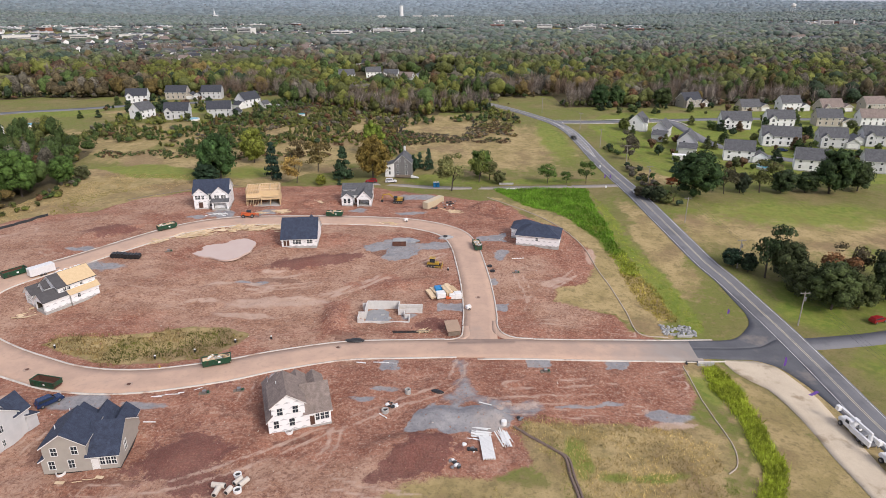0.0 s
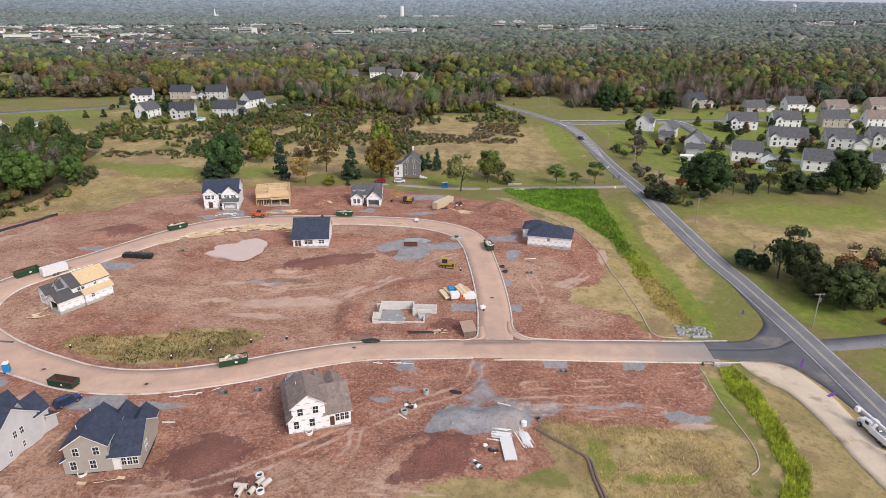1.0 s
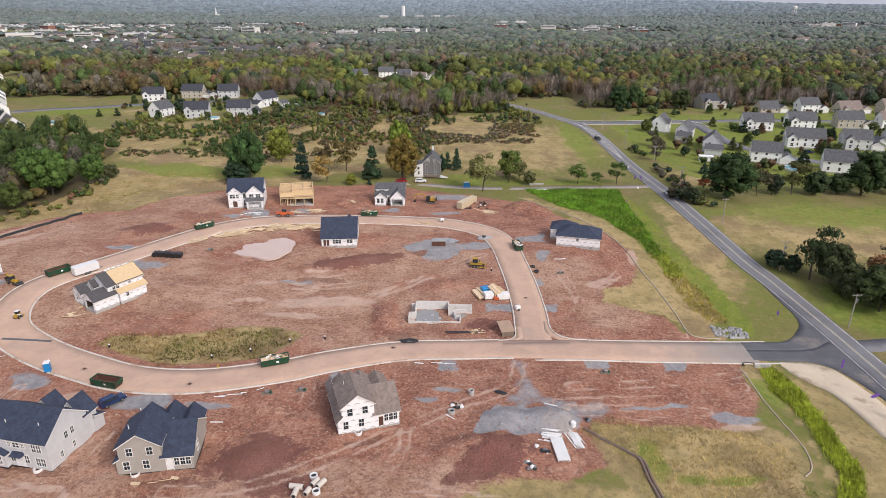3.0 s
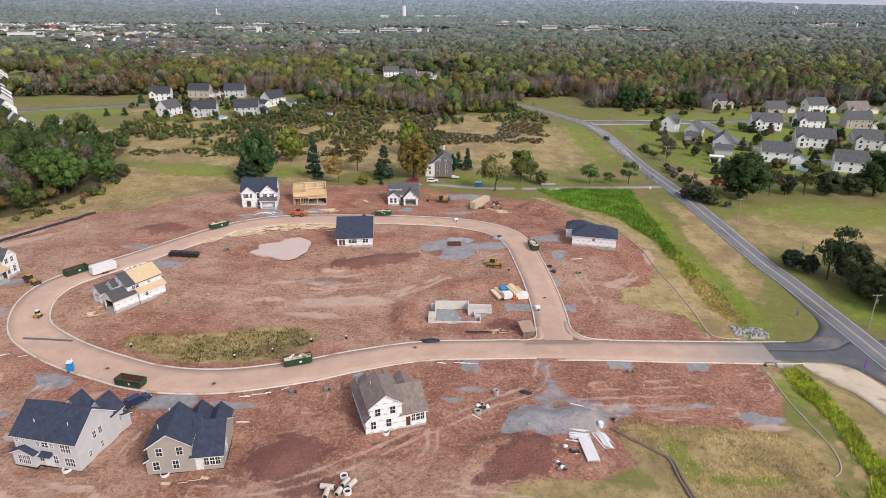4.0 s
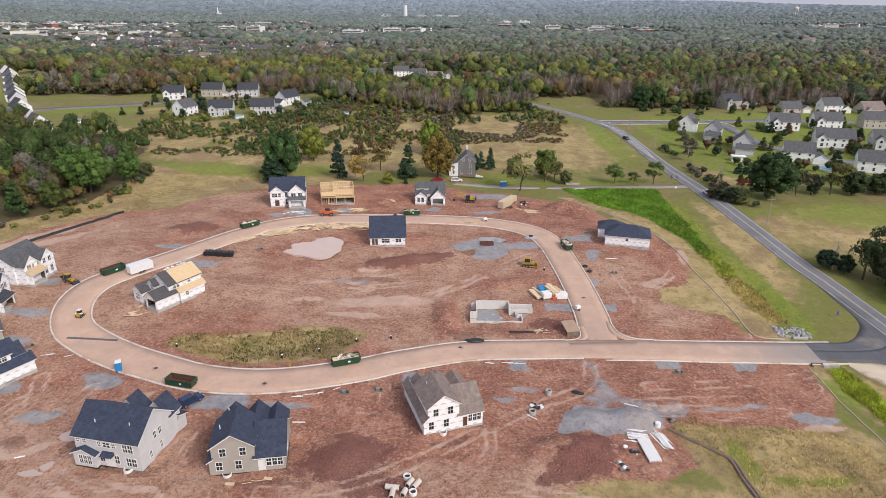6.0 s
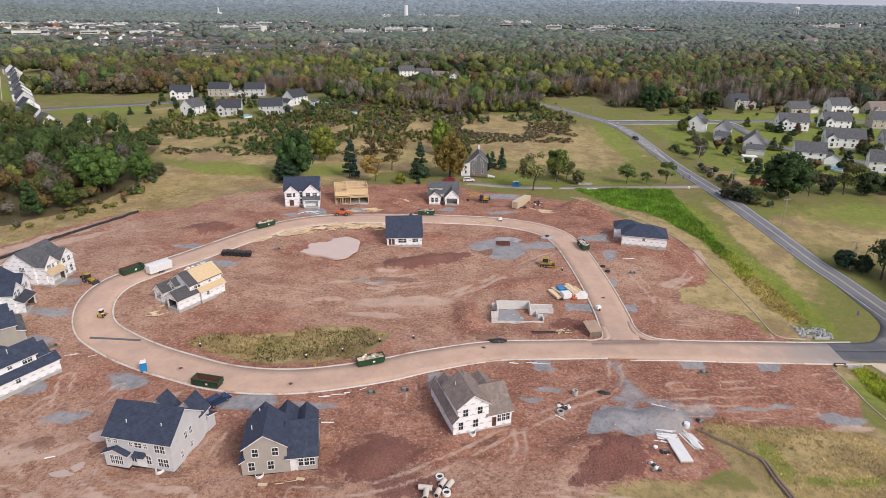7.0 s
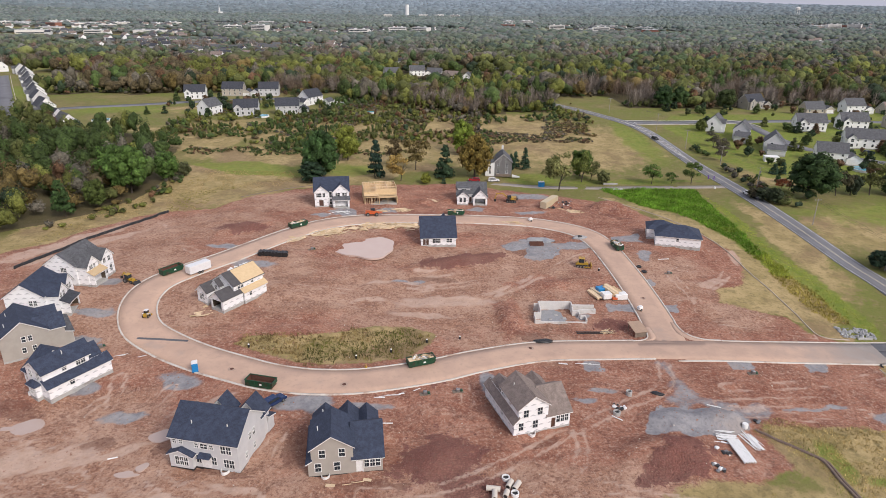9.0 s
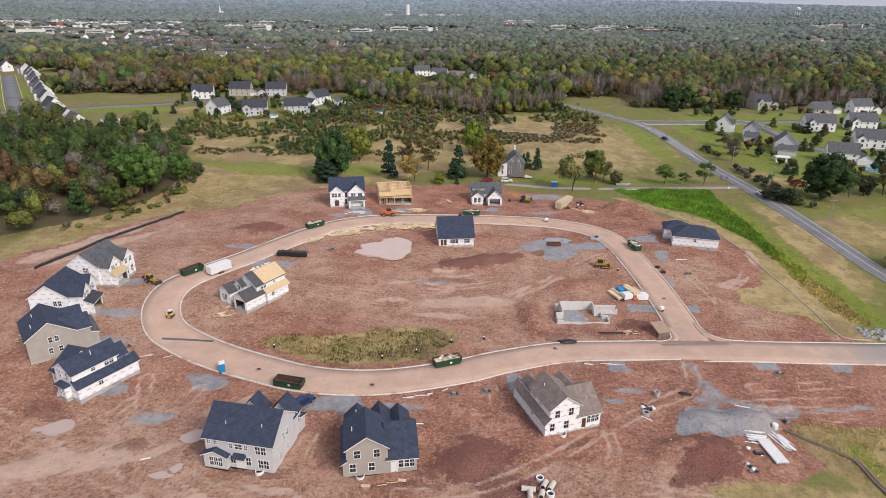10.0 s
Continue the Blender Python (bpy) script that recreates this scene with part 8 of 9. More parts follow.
sk = thing("skid_steer", "small yellow and white skid steer loader", "loader", on_road(-115.4, 133.8, 85))
sk.scale = (0.8, 0.8, 0.85)
part("body", soften(box(bmesh.new(), -1.3, -0.55, 0.35, 0.5, 0.55, 1.3), 0.06), YELLOW, sk)
part("cab", soften(box(bmesh.new(), -0.6, -0.5, 1.3, 0.5, 0.5, 2.05), 0.05), BLACK, sk)
part("cab_roof", box(bmesh.new(), -0.7, -0.55, 2.05, 0.6, 0.55, 2.15), WHITE_PAINT, sk)
for s in (-1, 1):
    for x in (-0.75, 0.3):
        wheel(sk, x, s * 0.72, 0.4, 0.3)
    part("lift_arm", prism(bmesh.new(), [(-1.2, 1.3), (-1.0, 1.55), (1.0, 0.55), (0.9, 0.35)], s * 0.68 - 0.06, s * 0.68 + 0.06), WHITE_PAINT, sk)
part("bucket", prism(bmesh.new(), [(0.9, 0.06), (1.7, 0.06), (1.5, 0.2), (1.05, 0.65), (0.9, 0.65)], -0.9, 0.9), YELLOW, sk)

th = thing("telehandler", "red-orange telescopic handler parked on the street", "telehandler", on_road(-68.9, 208.2, 6))
part("body", soften(box(bmesh.new(), -2.4, -0.7, 0.6, 2.2, 0.7, 1.4), 0.08), ORANGE, th)
part("cab", soften(box(bmesh.new(), -0.6, 0.1, 1.4, 0.9, 0.95, 2.4), 0.06), GLASS, th)
part("boom", prism(bmesh.new(), [(-2.4, 1.7), (-2.3, 2.05), (3.4, 1.35), (3.4, 1.05)], -0.6, -0.15), ORANGE, th)
for s in (-1, 1):
    for x in (-1.6, 1.5):
        wheel(th, x, s * 0.95, 0.62, 0.42)
    part("fork", box(bmesh.new(), 3.4, s * 0.4 - 0.05, 0.4, 4.5, s * 0.4 + 0.05, 0.47), BLACK, th)
part("fork_frame", box(bmesh.new(), 3.35, -0.65, 0.4, 3.45, 0.65, 1.3), ORANGE, th)


def bucket_truck(at, boom_up, label):
    top = thing("bucket_truck", label, "truck", at, "utility trucks")
    part("chassis", box(bmesh.new(), -4.2, -0.5, 0.65, 4.2, 0.5, 0.9), BLACK, top)
    hood = bmesh.new()
    prism(hood, [(2.6, 0.7), (4.4, 0.7), (4.4, 1.55), (2.7, 1.75)], -0.85, 0.85)
    part("hood", soften(hood, 0.12, 2), WHITE_PAINT, top)
    cab = bmesh.new()
    prism(cab, [(1.0, 0.8), (2.75, 0.8), (2.65, 1.75), (2.25, 2.65), (1.0, 2.65)], -1.1, 1.1)
    part("cab", soften(cab, 0.08, 2), WHITE_PAINT, top)
    part("side_window", box(bmesh.new(), 1.3, -1.115, 1.75, 2.25, 1.115, 2.4), GLASS, top)
    for s in (-1, 1):
        part("tool_locker", soften(box(bmesh.new(), -4.3, s * 0.98 - 0.24, 0.75, 0.9, s * 0.98 + 0.24, 1.9), 0.04), WHITE_PAINT, top)
        part("headlight", box(bmesh.new(), 4.36, s * 0.6 - 0.18, 1.0, 4.45, s * 0.6 + 0.18, 1.25), PVC, top)
        wheel(top, 3.4, s * 0.98, 0.52, 0.32)
        for x in (-1.6, -2.8):
            wheel(top, x, s * 0.95, 0.52, 0.46)
        part("outrigger", box(bmesh.new(), -4.2, s * 1.0 - 0.1, 0.3, -4.0, s * 1.0 + 0.1, 0.8), STEEL, top)
    part("deck", box(bmesh.new(), -4.3, -0.74, 0.9, 0.9, 0.74, 1.15), STEEL, top)
    part("turret", rod(bmesh.new(), (-3.0, 0, 1.1), (-3.0, 0, 2.5), 0.45, 0.4, 14), WHITE_PAINT, top)
    bm = bmesh.new()
    prism(bm, [(-3.4, 2.5), (-3.3, 3.05), (5.2, 3.0 + boom_up), (5.2, 2.65 + boom_up)], -0.22, 0.22)
    part("boom", soften(bm, 0.04), WHITE_PAINT, top)
    part("basket", soften(box(bmesh.new(), 4.6, 0.25, 2.3 + boom_up, 5.5, 1.05, 3.3 + boom_up), 0.05), PVC, top)
    part("coil", rod(bmesh.new(), (-0.2, -0.3, 1.5), (-0.2, 0.3, 1.5), 0.45, seg=14), STEEL, top)
    part("toolbox", soften(box(bmesh.new(), -2.0, -0.6, 1.15, -0.9, 0.6, 1.7), 0.04), STEEL, top)
    return top


bucket_truck(pose(80.2, 98.2, float(base_level(80.2, 98.2)) + 0.1, 0, 0, 96), 0.1, "white utility bucket truck parked on the stone track")
bucket_truck(pose(80.9, 87.0, float(base_level(80.9, 87)) + 0.1, 0, 0, 97), 0.3, "white utility bucket truck with red cones aboard")


def toilet(at, label):
    top = thing("portable_toilet", label, "toilet", at, "portable toilets")
    part("cabin", soften(box(bmesh.new(), -0.6, -0.6, 0.1, 0.6, 0.6, 2.1), 0.05), BLUE, top)
    part("roof", soften(prism(bmesh.new(), [(-0.66, 2.1), (0.66, 2.1), (0.5, 2.32), (-0.5, 2.32)], -0.66, 0.66), 0.04), PVC, top, "white domed roof")
    part("door", box(bmesh.new(), -0.42, -0.64, 0.2, 0.42, -0.6, 1.95), BLUE, top)
    part("base", box(bmesh.new(), -0.65, -0.65, 0, 0.65, 0.65, 0.1), BLACK, top)
    part("vent_pipe", rod(bmesh.new(), (0.45, 0.5, 2.2), (0.45, 0.5, 2.6), 0.06), PVC, top)


toilet(spot(-96.9, 113.6, 20), "bright blue portable toilet with white roof")
toilet(spot(-3.4, 251.6, 10), "bright blue portable toilet beside the lane")
toilet(spot(-2.1, 251.8, 10), "bright blue portable toilet beside its twin")

ct = thing("storage_container", "tan steel storage container on bare earth", "container", spot(-3.6, 226.6, 56))
part("body", box(bmesh.new(), -5.4, -1.2, 0.1, 5.4, 1.2, 2.65), TAN_PAINT, ct)
for i in range(22):
    for s in (-1, 1):
        part("corrugation", box(bmesh.new(), -5.2 + i * 0.49, s * 1.225 - 0.03, 0.2, -4.95 + i * 0.49, s * 1.225 + 0.03, 2.55), TAN_PAINT, ct)
for s in (-1, 1):
    part("door_leaf", box(bmesh.new(), -5.48, s * 0.58 - 0.55, 0.2, -5.4, s * 0.58 + 0.55, 2.55), TAN_PAINT, ct)

# stacked building materials beside the street
q = random.Random(5)
for i, (x, y, z, a, b, c, mat_, turn, label) in enumerate((
    (-3.4, 153.2, 0, 0.7, 2.6, 0.7, LUMBER, 20, "banded bundle of new lumber on blocks"), (-2.2, 154.4, 0, 0.6, 2.6, 0.5, LUMBER, 24, "banded bundle of new lumber on blocks"), (-0.6, 151.6, 0, 1.2, 1.1, 1.6, PVC, 12, "white wrapped pallet of building goods"), (-1.2, 155.2, 0, 1.1, 1.1, 1.3, BLUE, 15, "blue wrapped pallet of building goods"),
    (1.0, 153.6, 0, 0.9, 2.4, 1.7, LUMBER, 22, "tall stack of banded lumber"), (2.4, 151.4, 0, 0.8, 0.9, 1.5, PVC, 5, "white wrapped pallet of building goods"), (1.4, 150.9, 0, 0.7, 0.7, 0.8, ORANGE, 8, "orange wrapped pallet of building goods"), (4.0, 151.8, 0, 0.9, 1.0, 1.7, PVC, 10, "white wrapped pallet beside the kerb"), (2.2, 156.2, 0, 0.6, 2.8, 0.9, LUMBER, 30, "loose stack of new lumber"), (3.0, 154.4, 0, 0.7, 2.2, 1.2, PLY, 24, "stack of sheathing boards"))):
    m = spot(x, y, turn)
    top = thing("material_stack", label, "building materials", m, "stacked building materials")
    if mat_ in (LUMBER, PLY):
        for j in range(int(c * 2 / 0.24)):
            for s in (-1, 0, 1):
                part("board_layer", box(bmesh.new(), s * a / 1.5 - a / 3.1, -b + q.uniform(-0.2, 0.2), 0.12 + j * 0.12, s * a / 1.5 + a / 3.1, b + q.uniform(-0.2, 0.2), 0.23 + j * 0.12), mat_, top)
        for s in (-1, 1):
            part("bearer", box(bmesh.new(), -a, s * b * 0.6 - 0.06, -0.1, a, s * b * 0.6 + 0.06, 0.12), OLDWOOD, top)
    else:
        part("load", soften(box(bmesh.new(), -a, -b, 0.14, a, b, c), 0.07), mat_, top)
        part("pallet", box(bmesh.new(), -a, -b, -0.05, a, b, 0.13), OLDWOOD, top)

# sawn offcuts strewn along the inside of the loop
def planks(label, cx, cy, rx, ry, n, seed, long=2.4, material=LUMBER, turn=0.0, pile=0.35, name="board_pile", fan=32.0):
    q = random.Random(seed)
    top = thing(name, label, "boards", spot(cx, cy))
    c, s = math.cos(radians(turn)), math.sin(radians(turn))
    for i in range(n):
        u, v = q.gauss(0, 0.45) * rx, q.gauss(0, 0.45) * ry
        x, y = u * c - v * s, u * s + v * c
        a, b = long * q.uniform(0.35, 1.0), q.choice((0.06, 0.08, 0.12, 0.2) if material is PVC else (0.07, 0.1, 0.14, 0.3, 0.6))
        z = level(cx + x, cy + y) - level(cx, cy) + 0.04 + pile * q.random() * math.exp(-(u / rx) ** 2 - (v / ry) ** 2)
        part("board", box(bmesh.new(), -a, -b, 0, a, b, 0.05), PVC if material is PVC else q.choice((material, material, PLY)), top, at=pose(x, y, z, q.uniform(-4, 4), q.uniform(-4, 4), turn + q.gauss(0, fan)))
    return top


planks("loose heap of sawn lumber offcuts beside the kerb", -80.4, 190.6, 6.4, 3.0, 110, 11, 2.4, turn=34)
planks("scattered pale boards beside the kerb", -67.3, 197.8, 7, 3.0, 85, 12, 2.4, turn=14)
planks("scattered pale boards and sheets beside the kerb", -57, 199.9, 6.5, 2.6, 75, 13, 2.2, turn=6)
planks("few loose boards on red earth", -90, 183.5, 3.5, 1.2, 16, 14, 2.6, turn=40)
planks("pale boards lying before the unfinished house", -79.5, 209.5, 3.0, 1.2, 18, 15, 1.8, PVC, 12)
planks("boards and pallets before the framed house", -59.5, 216.3, 2.8, 2.6, 34, 16, 1.8, turn=10)
planks("boards and pallets before the framed house", -66.5, 213.5, 2.5, 1.4, 16, 17, 1.6, turn=10)
planks("few pale boards on bare earth", -20, 207, 6, 1.2, 12, 18, 2.0, turn=-4)
planks("boards and scraps beside the container", 5.0, 219.5, 3.5, 1.6, 28, 19, 1.8, turn=-20)
planks("broken boards on red earth", -4.6, 133.2, 2.2, 1.6, 16, 20, 0.8, turn=30)
planks("few loose boards behind the greige house", -58.6, 81.4, 3.5, 0.6, 5, 21, 0.9, turn=14)
planks("few thin boards along the kerb", -54.5, 105.4, 6, 0.4, 5, 22, 1.5, PVC, 22, fan=7)
planks("few thin boards along the kerb", -15.5, 119.0, 4, 0.3, 5, 23, 1.4, PVC, 2, fan=6)
planks("boards stacked behind the pale house", -142.5, 122.5, 1.6, 2.4, 14, 24, 1.8, turn=40)
planks("few white boards beside the wrapped house", -113.0, 118.6, 2.5, 1.0, 3, 25, 1.6, PVC, 10, fan=12)
planks("thrown boards and scraps on red earth", -104, 136, 2.5, 2.5, 10, 26, 1.0, turn=20)
planks("long board across the dug-over lot", -48, 229, 3, 1, 6, 27, 2.0, turn=-30)
# white vinyl boards and strips
vin = thing("vinyl_stack", "stack of long white vinyl siding boards", "siding boards", spot(7.8, 89.9, 4))
for i in range(14):
    part("siding_board", box(bmesh.new(), -1.1 + i * 0.16, -3.1 + 0.14 * (i % 3), 0.1 + 0.03 * (i % 2), -0.96 + i * 0.16, 3.1 + 0.1 * (i % 2), 0.34), PVC, vin)
planks("loose white vinyl boards beside their stack", 10.7, 92.9, 0.8, 1.2, 16, 31, 3.0, PVC, 103, 0.2, fan=7)
planks("loose white vinyl boards thrown beside the stone", 6.8, 94.0, 0.9, 1.3, 24, 32, 1.9, PVC, 170, 0.2, fan=6)
single("drum", soften(rod(bmesh.new(), (0, 0, 0), (0, 0, 1.0), 0.55, seg=18), 0.06), PVC, "white plastic drum beside the siding boards", "drum", spot(11.4, 96.5))


# black pipe rolls, sheeting and rubbish
def heap(x, y, rx, ry, h, material, label, category, seed, name="heap", turn=0):
    bm = bmesh.new()
    bmesh.ops.create_icosphere(bm, subdivisions=3, radius=1.0)
    for v in bm.verts:
        n = noise.noise(v.co * 1.7 + Vector((seed, 0, 0))) * 0.22 + noise.noise(v.co * 5 + Vector((0, seed, 0))) * 0.08
        v.co *= 1 + n
        v.co = Vector((v.co.x * rx, v.co.y * ry, max(v.co.z, -0.3) * h))
    for f in bm.faces:
        f.smooth = True
    return single(name, bm, material, label, category, spot(x, y, turn))


for i in range(9):
    bm = bmesh.new()
    for k in range(3):
        bmesh.ops.create_cone(bm, cap_ends=True, segments=14, radius1=0.72, radius2=0.72, depth=0.55, matrix=pose(0, (k - 1) * 0.62, 0.72, 90, 0, 0))
    single("silt_sock_roll", bm, TARP, "black roll of silt sock on the ground", "roll", spot(-98.0 + i * 0.92, 170.4 + 0.25 * (i % 2), 8), "silt sock rolls")
heap(-21.2, 129.0, 2.6, 0.9, 0.7, TARP, "long heap of black mulch at the kerb", "heap", 3, "mulch", 2)
heap(-1.2, 107.7, 1.3, 0.6, 0.35, TARP, "flat black sheet of rubber", "sheet", 5, "rubber_sheet", -20)
GREY_HEAP = surface("crushed_grey_stone", (0.29, 0.30, 0.31), (0.40, 0.395, 0.385), 0.6, 6.0, 0.95, 0.5, 0.05, stain=(0.20, 0.215, 0.245), stain_scale=0.25)
heap(-12.5, 191.3, 4.6, 1.9, 0.9, GREY_HEAP, "low heap of dark grey grit", "stone heap", 10, "crushed_stone", -6)
heap(1.0, 193.0, 2.6, 1.3, 0.9, GREY_HEAP, "heap of grey grit beside the kerb", "stone heap", 11, "crushed_stone", 10)
heap(0.8, 192.6, 1.1, 0.7, 1.15, TARP, "crumpled black sheeting on grey grit", "sheeting", 12, "sheeting")


def rubbish(x, y, seed, label, n=14, spread=1.2):
    q = random.Random(seed)
    top = thing("rubbish_pile", label, "rubbish", spot(x, y))
    for i in range(n):
        bm = bmesh.new()
        bmesh.ops.create_icosphere(bm, subdivisions=1, radius=1.0)
        a = q.uniform(0.2, 0.5)
        for v in bm.verts:
            v.co = Vector((v.co.x * a * q.uniform(0.7, 1.4), v.co.y * a * q.uniform(0.7, 1.4), v.co.z * a * q.uniform(0.4, 0.8)))
        px, py = q.gauss(0, 0.5) * spread, q.gauss(0, 0.4) * spread
        part("bag", bm, q.choice((TARP, TARP, PVC, BLACK, STEEL)), top, at=pose(px, py, 0.15 + level(x + px, y + py) - level(x, y)))
    return top


rubbish(-10.4, 102.8, 41, "pile of black bags and white scraps")
rubbish(2.3, 85.6, 42, "pile of black and white rubbish")
rubbish(5.1, 89.8, 43, "grey tubs and sheeting thrown together", 8)
rubbish(2.0, 226.0, 44, "mixed rubbish beside the container", 26, 2.6)
rubbish(-3.0, 223.2, 45, "white sacks beside the container", 6)
rubbish(14.6, 98.2, 46, "white crumpled sheet on the grass", 4, 0.6)
rubbish(-11.5, 191.0, 47, "black sheeting scraps on the grit", 6, 0.8)


def ring(x, y, r, h, material, label, name, category, turn=0):
    top = thing(name, label, category, spot(x, y, turn), "concrete and plastic drain pieces")
    bm = bmesh.new()
    n = 18
    rings = [[bm.verts.new((rr * math.cos(2 * math.pi * i / n), rr * math.sin(2 * math.pi * i / n), z)) for i in range(n)] for rr, z in ((r, -0.1), (r, h), (r * 0.72, h), (r * 0.72, 0.05))]
    for a, b in zip(rings[:-1], rings[1:]):
        for i in range(n):
            j = (i + 1) % n
            bm.faces.new((a[i], a[j], b[j], b[i]))
    part("ring", bm, material, top)
    part("hollow", rod(bmesh.new(), (0, 0, -0.05), (0, 0, h * 0.55), r * 0.74, seg=18), BLACK, top)
    return top


ring(-7.3, 107.0, 0.62, 1.0, CONCRETE, "white concrete drain ring standing on end", "drain_ring", "drain ring")
ring(-34.7, 82.9, 0.68, 0.6, PVC, "short concrete drain ring lying flat", "drain_ring", "drain ring")
ring(-33.6, 79.2, 0.68, 0.6, PVC, "short concrete drain ring lying flat", "drain_ring", "drain ring")
ring(-11.4, 100.8, 0.7, 0.7, CONCRETE, "grey concrete drain ring beside rubbish", "drain_ring", "drain ring")
for x, y in ((14.0, 170.8), (14.6, 167.6)):
    ring(x, y, 0.75, 0.3, BLACK, "black plastic drain ring on the ground", "drain_ring", "drain ring")
PALE_PIPE = surface("pale_concrete_pipe", (0.62, 0.57, 0.50), (0.52, 0.47, 0.41), 1.5, 12.0, 0.85, 0.2)
for x, y, l, turn in ((-37.0, 80.2, 1.15, -8), (-36.9, 78.8, 0.9, 84), (-34.2, 81.4, 0.85, 62), (-33.1, 81.0, 0.95, 58), (-35.0, 79.1, 0.7, 70)):
    top = thing("concrete_pipe", "short pale concrete pipe on the ground", "pipe", spot(x, y, turn), "concrete pipes")
    part("pipe", soften(rod(bmesh.new(), (-l, 0, 0.42), (l, 0, 0.42), 0.46, seg=16), 0.03), PALE_PIPE, top)
    for s in (-1, 1):
        part("bore", rod(bmesh.new(), (s * l - 0.02 * s, 0, 0.42), (s * l + 0.012 * s, 0, 0.42), 0.33, seg=14), BLACK, top)
for x, y, a, turn in ((-8, 133.7, 4.5, 0), (-8, 133.2, 4.3, 1)):
    single("black_pipe", rod(bmesh.new(), (-a, 0, 0.15), (a, 0, 0.15), 0.13, seg=10), BLACK, "long black plastic pipe on red earth", "pipe", spot(x, y, turn), "black pipes")
for x, y, l, turn in ((-11.7, 99.4, 1.1, -42), (8.3, 103.0, 1.3, -22), (-55.5, 96.5, 1.2, 0), (-102, 88, 0.8, 20), (23, 175.8, 1.8, 8)):
    single("white_pipe", rod(bmesh.new(), (-l, 0, 0.15), (l, 0, 0.15), 0.12, seg=8), PVC, "white plastic pipe lying on the ground", "pipe", spot(x, y, turn), "white pipes")
# covered mailbox-like utility boxes and pallets of meters
for x, y, turn in ((22.3, 115.8, 5), (-41.9, 107.2, 8), (-48.5, 106.0, 10), (21.5, 166.8, 10), (-84, 176, 20), (-120.6, 121.6, 40)):
    top = thing("utility_pallet", "grey utility boxes standing on a pallet", "utility box", spot(x, y, turn), "utility boxes")
    part("pallet", box(bmesh.new(), -1.1, -0.5, 0, 1.1, 0.5, 0.14), OLDWOOD, top)
    part("box", soften(box(bmesh.new(), -0.35, -0.35, 0.14, 0.4, 0.35, 0.75), 0.04), STEEL, top)
    part("box", soften(box(bmesh.new(), 0.5, -0.3, 0.14, 0.95, 0.3, 0.5), 0.04), GREEN_STEEL, top)
for x, y in ((-88.1, 122.3), (-63.7, 118.3), (-56.4, 122.1), (-48.5, 126.3), (-40.8, 128.7), (1.5, 168.6)):
    top = thing("pedestal", "small dark utility pedestal with pale cap", "utility pedestal", spot(x, y), "utility pedestals")
    part("post", rod(bmesh.new(), (0, 0, -0.2), (0, 0, 0.7), 0.26, 0.24, 10), BLACK, top)
    part("cap", rod(bmesh.new(), (0, 0, 0.7), (0, 0, 0.85), 0.22, 0.16, 10), PVC, top)
hy = thing("hydrant", "yellow fire hydrant behind the kerb", "hydrant", spot(-61.2, 114.6))
part("barrel", rod(bmesh.new(), (0, 0, -0.1), (0, 0, 0.75), 0.19, seg=12), YELLOW, hy)
part("bonnet", rod(bmesh.new(), (0, 0, 0.75), (0, 0, 1.0), 0.24, 0.1, 12), YELLOW, hy)
part("outlet", rod(bmesh.new(), (-0.32, 0, 0.5), (0.32, 0, 0.5), 0.1, seg=10), YELLOW, hy)
for x, y, material, label in ((6.6, 145.2, PVC, "white wheeled tank at the kerb"), (-13.2, 209.0, PVC, "pale wheeled bin on the street")):
    top = thing("wheeled_tank", label, "tank", on_road(x, y, 30))
    part("tank", soften(box(bmesh.new(), -0.7, -0.5, 0.35, 0.7, 0.5, 1.25), 0.12, 2), material, top)
    for s in (-1, 1):
        wheel(top, 0, s * 0.6, 0.3, 0.16)
# timber shelter at the corner
hut = thing("site_shelter", "weathered timber shelter with a sloping roof", "shelter", spot(2.4, 132.8, 12))
for x in (-1.4, 1.4):
    for yy, h in ((-1.2, 1.5), (2.2, 2.2)):
        part("post", box(bmesh.new(), x - 0.07, yy - 0.07, -0.3, x + 0.07, yy + 0.07, h), OLDWOOD, hut)
bm = bmesh.new()
prism(bm, [(-1.6, 1.42), (2.6, 2.22), (2.6, 2.32), (-1.6, 1.52)], -1.7, 1.7)
for v in bm.verts:
    v.co.x, v.co.y = v.co.y, v.co.x
ROOF_PLY = surface("weathered_roof_board", (0.40, 0.28, 0.20), (0.33, 0.235, 0.17), 0.8, 8.0, 0.85, 0.3)
part("roof", bm, ROOF_PLY, hut)
part("side_panel", box(bmesh.new(), -1.45, -1.25, 0, 1.45, -1.18, 1.4), OLDWOOD, hut)
bx = thing("trench_box", "brown steel trench box beside grey grit", "trench box", spot(-14.2, 187.2, 3))
for y0 in (-0.7, 0.6):
    part("plate", box(bmesh.new(), -2.2, y0, 0, 2.2, y0 + 0.1, 1.1), RUST, bx)
for x in (-1.8, 1.8):
    part("spreader", box(bmesh.new(), x - 0.08, -0.6, 0.5, x + 0.08, 0.6, 0.66), RUST, bx)


# standing water in the hollow
POND = [(-80.3, 178.6), (-79, 183.3), (-75.4, 186.6), (-68.8, 189.2), (-62.3, 188.2), (-59.7, 184.2), (-60, 178.4), (-62, 173.6), (-65, 170.8), (-68.8, 172.4), (-74.2, 174.8)]
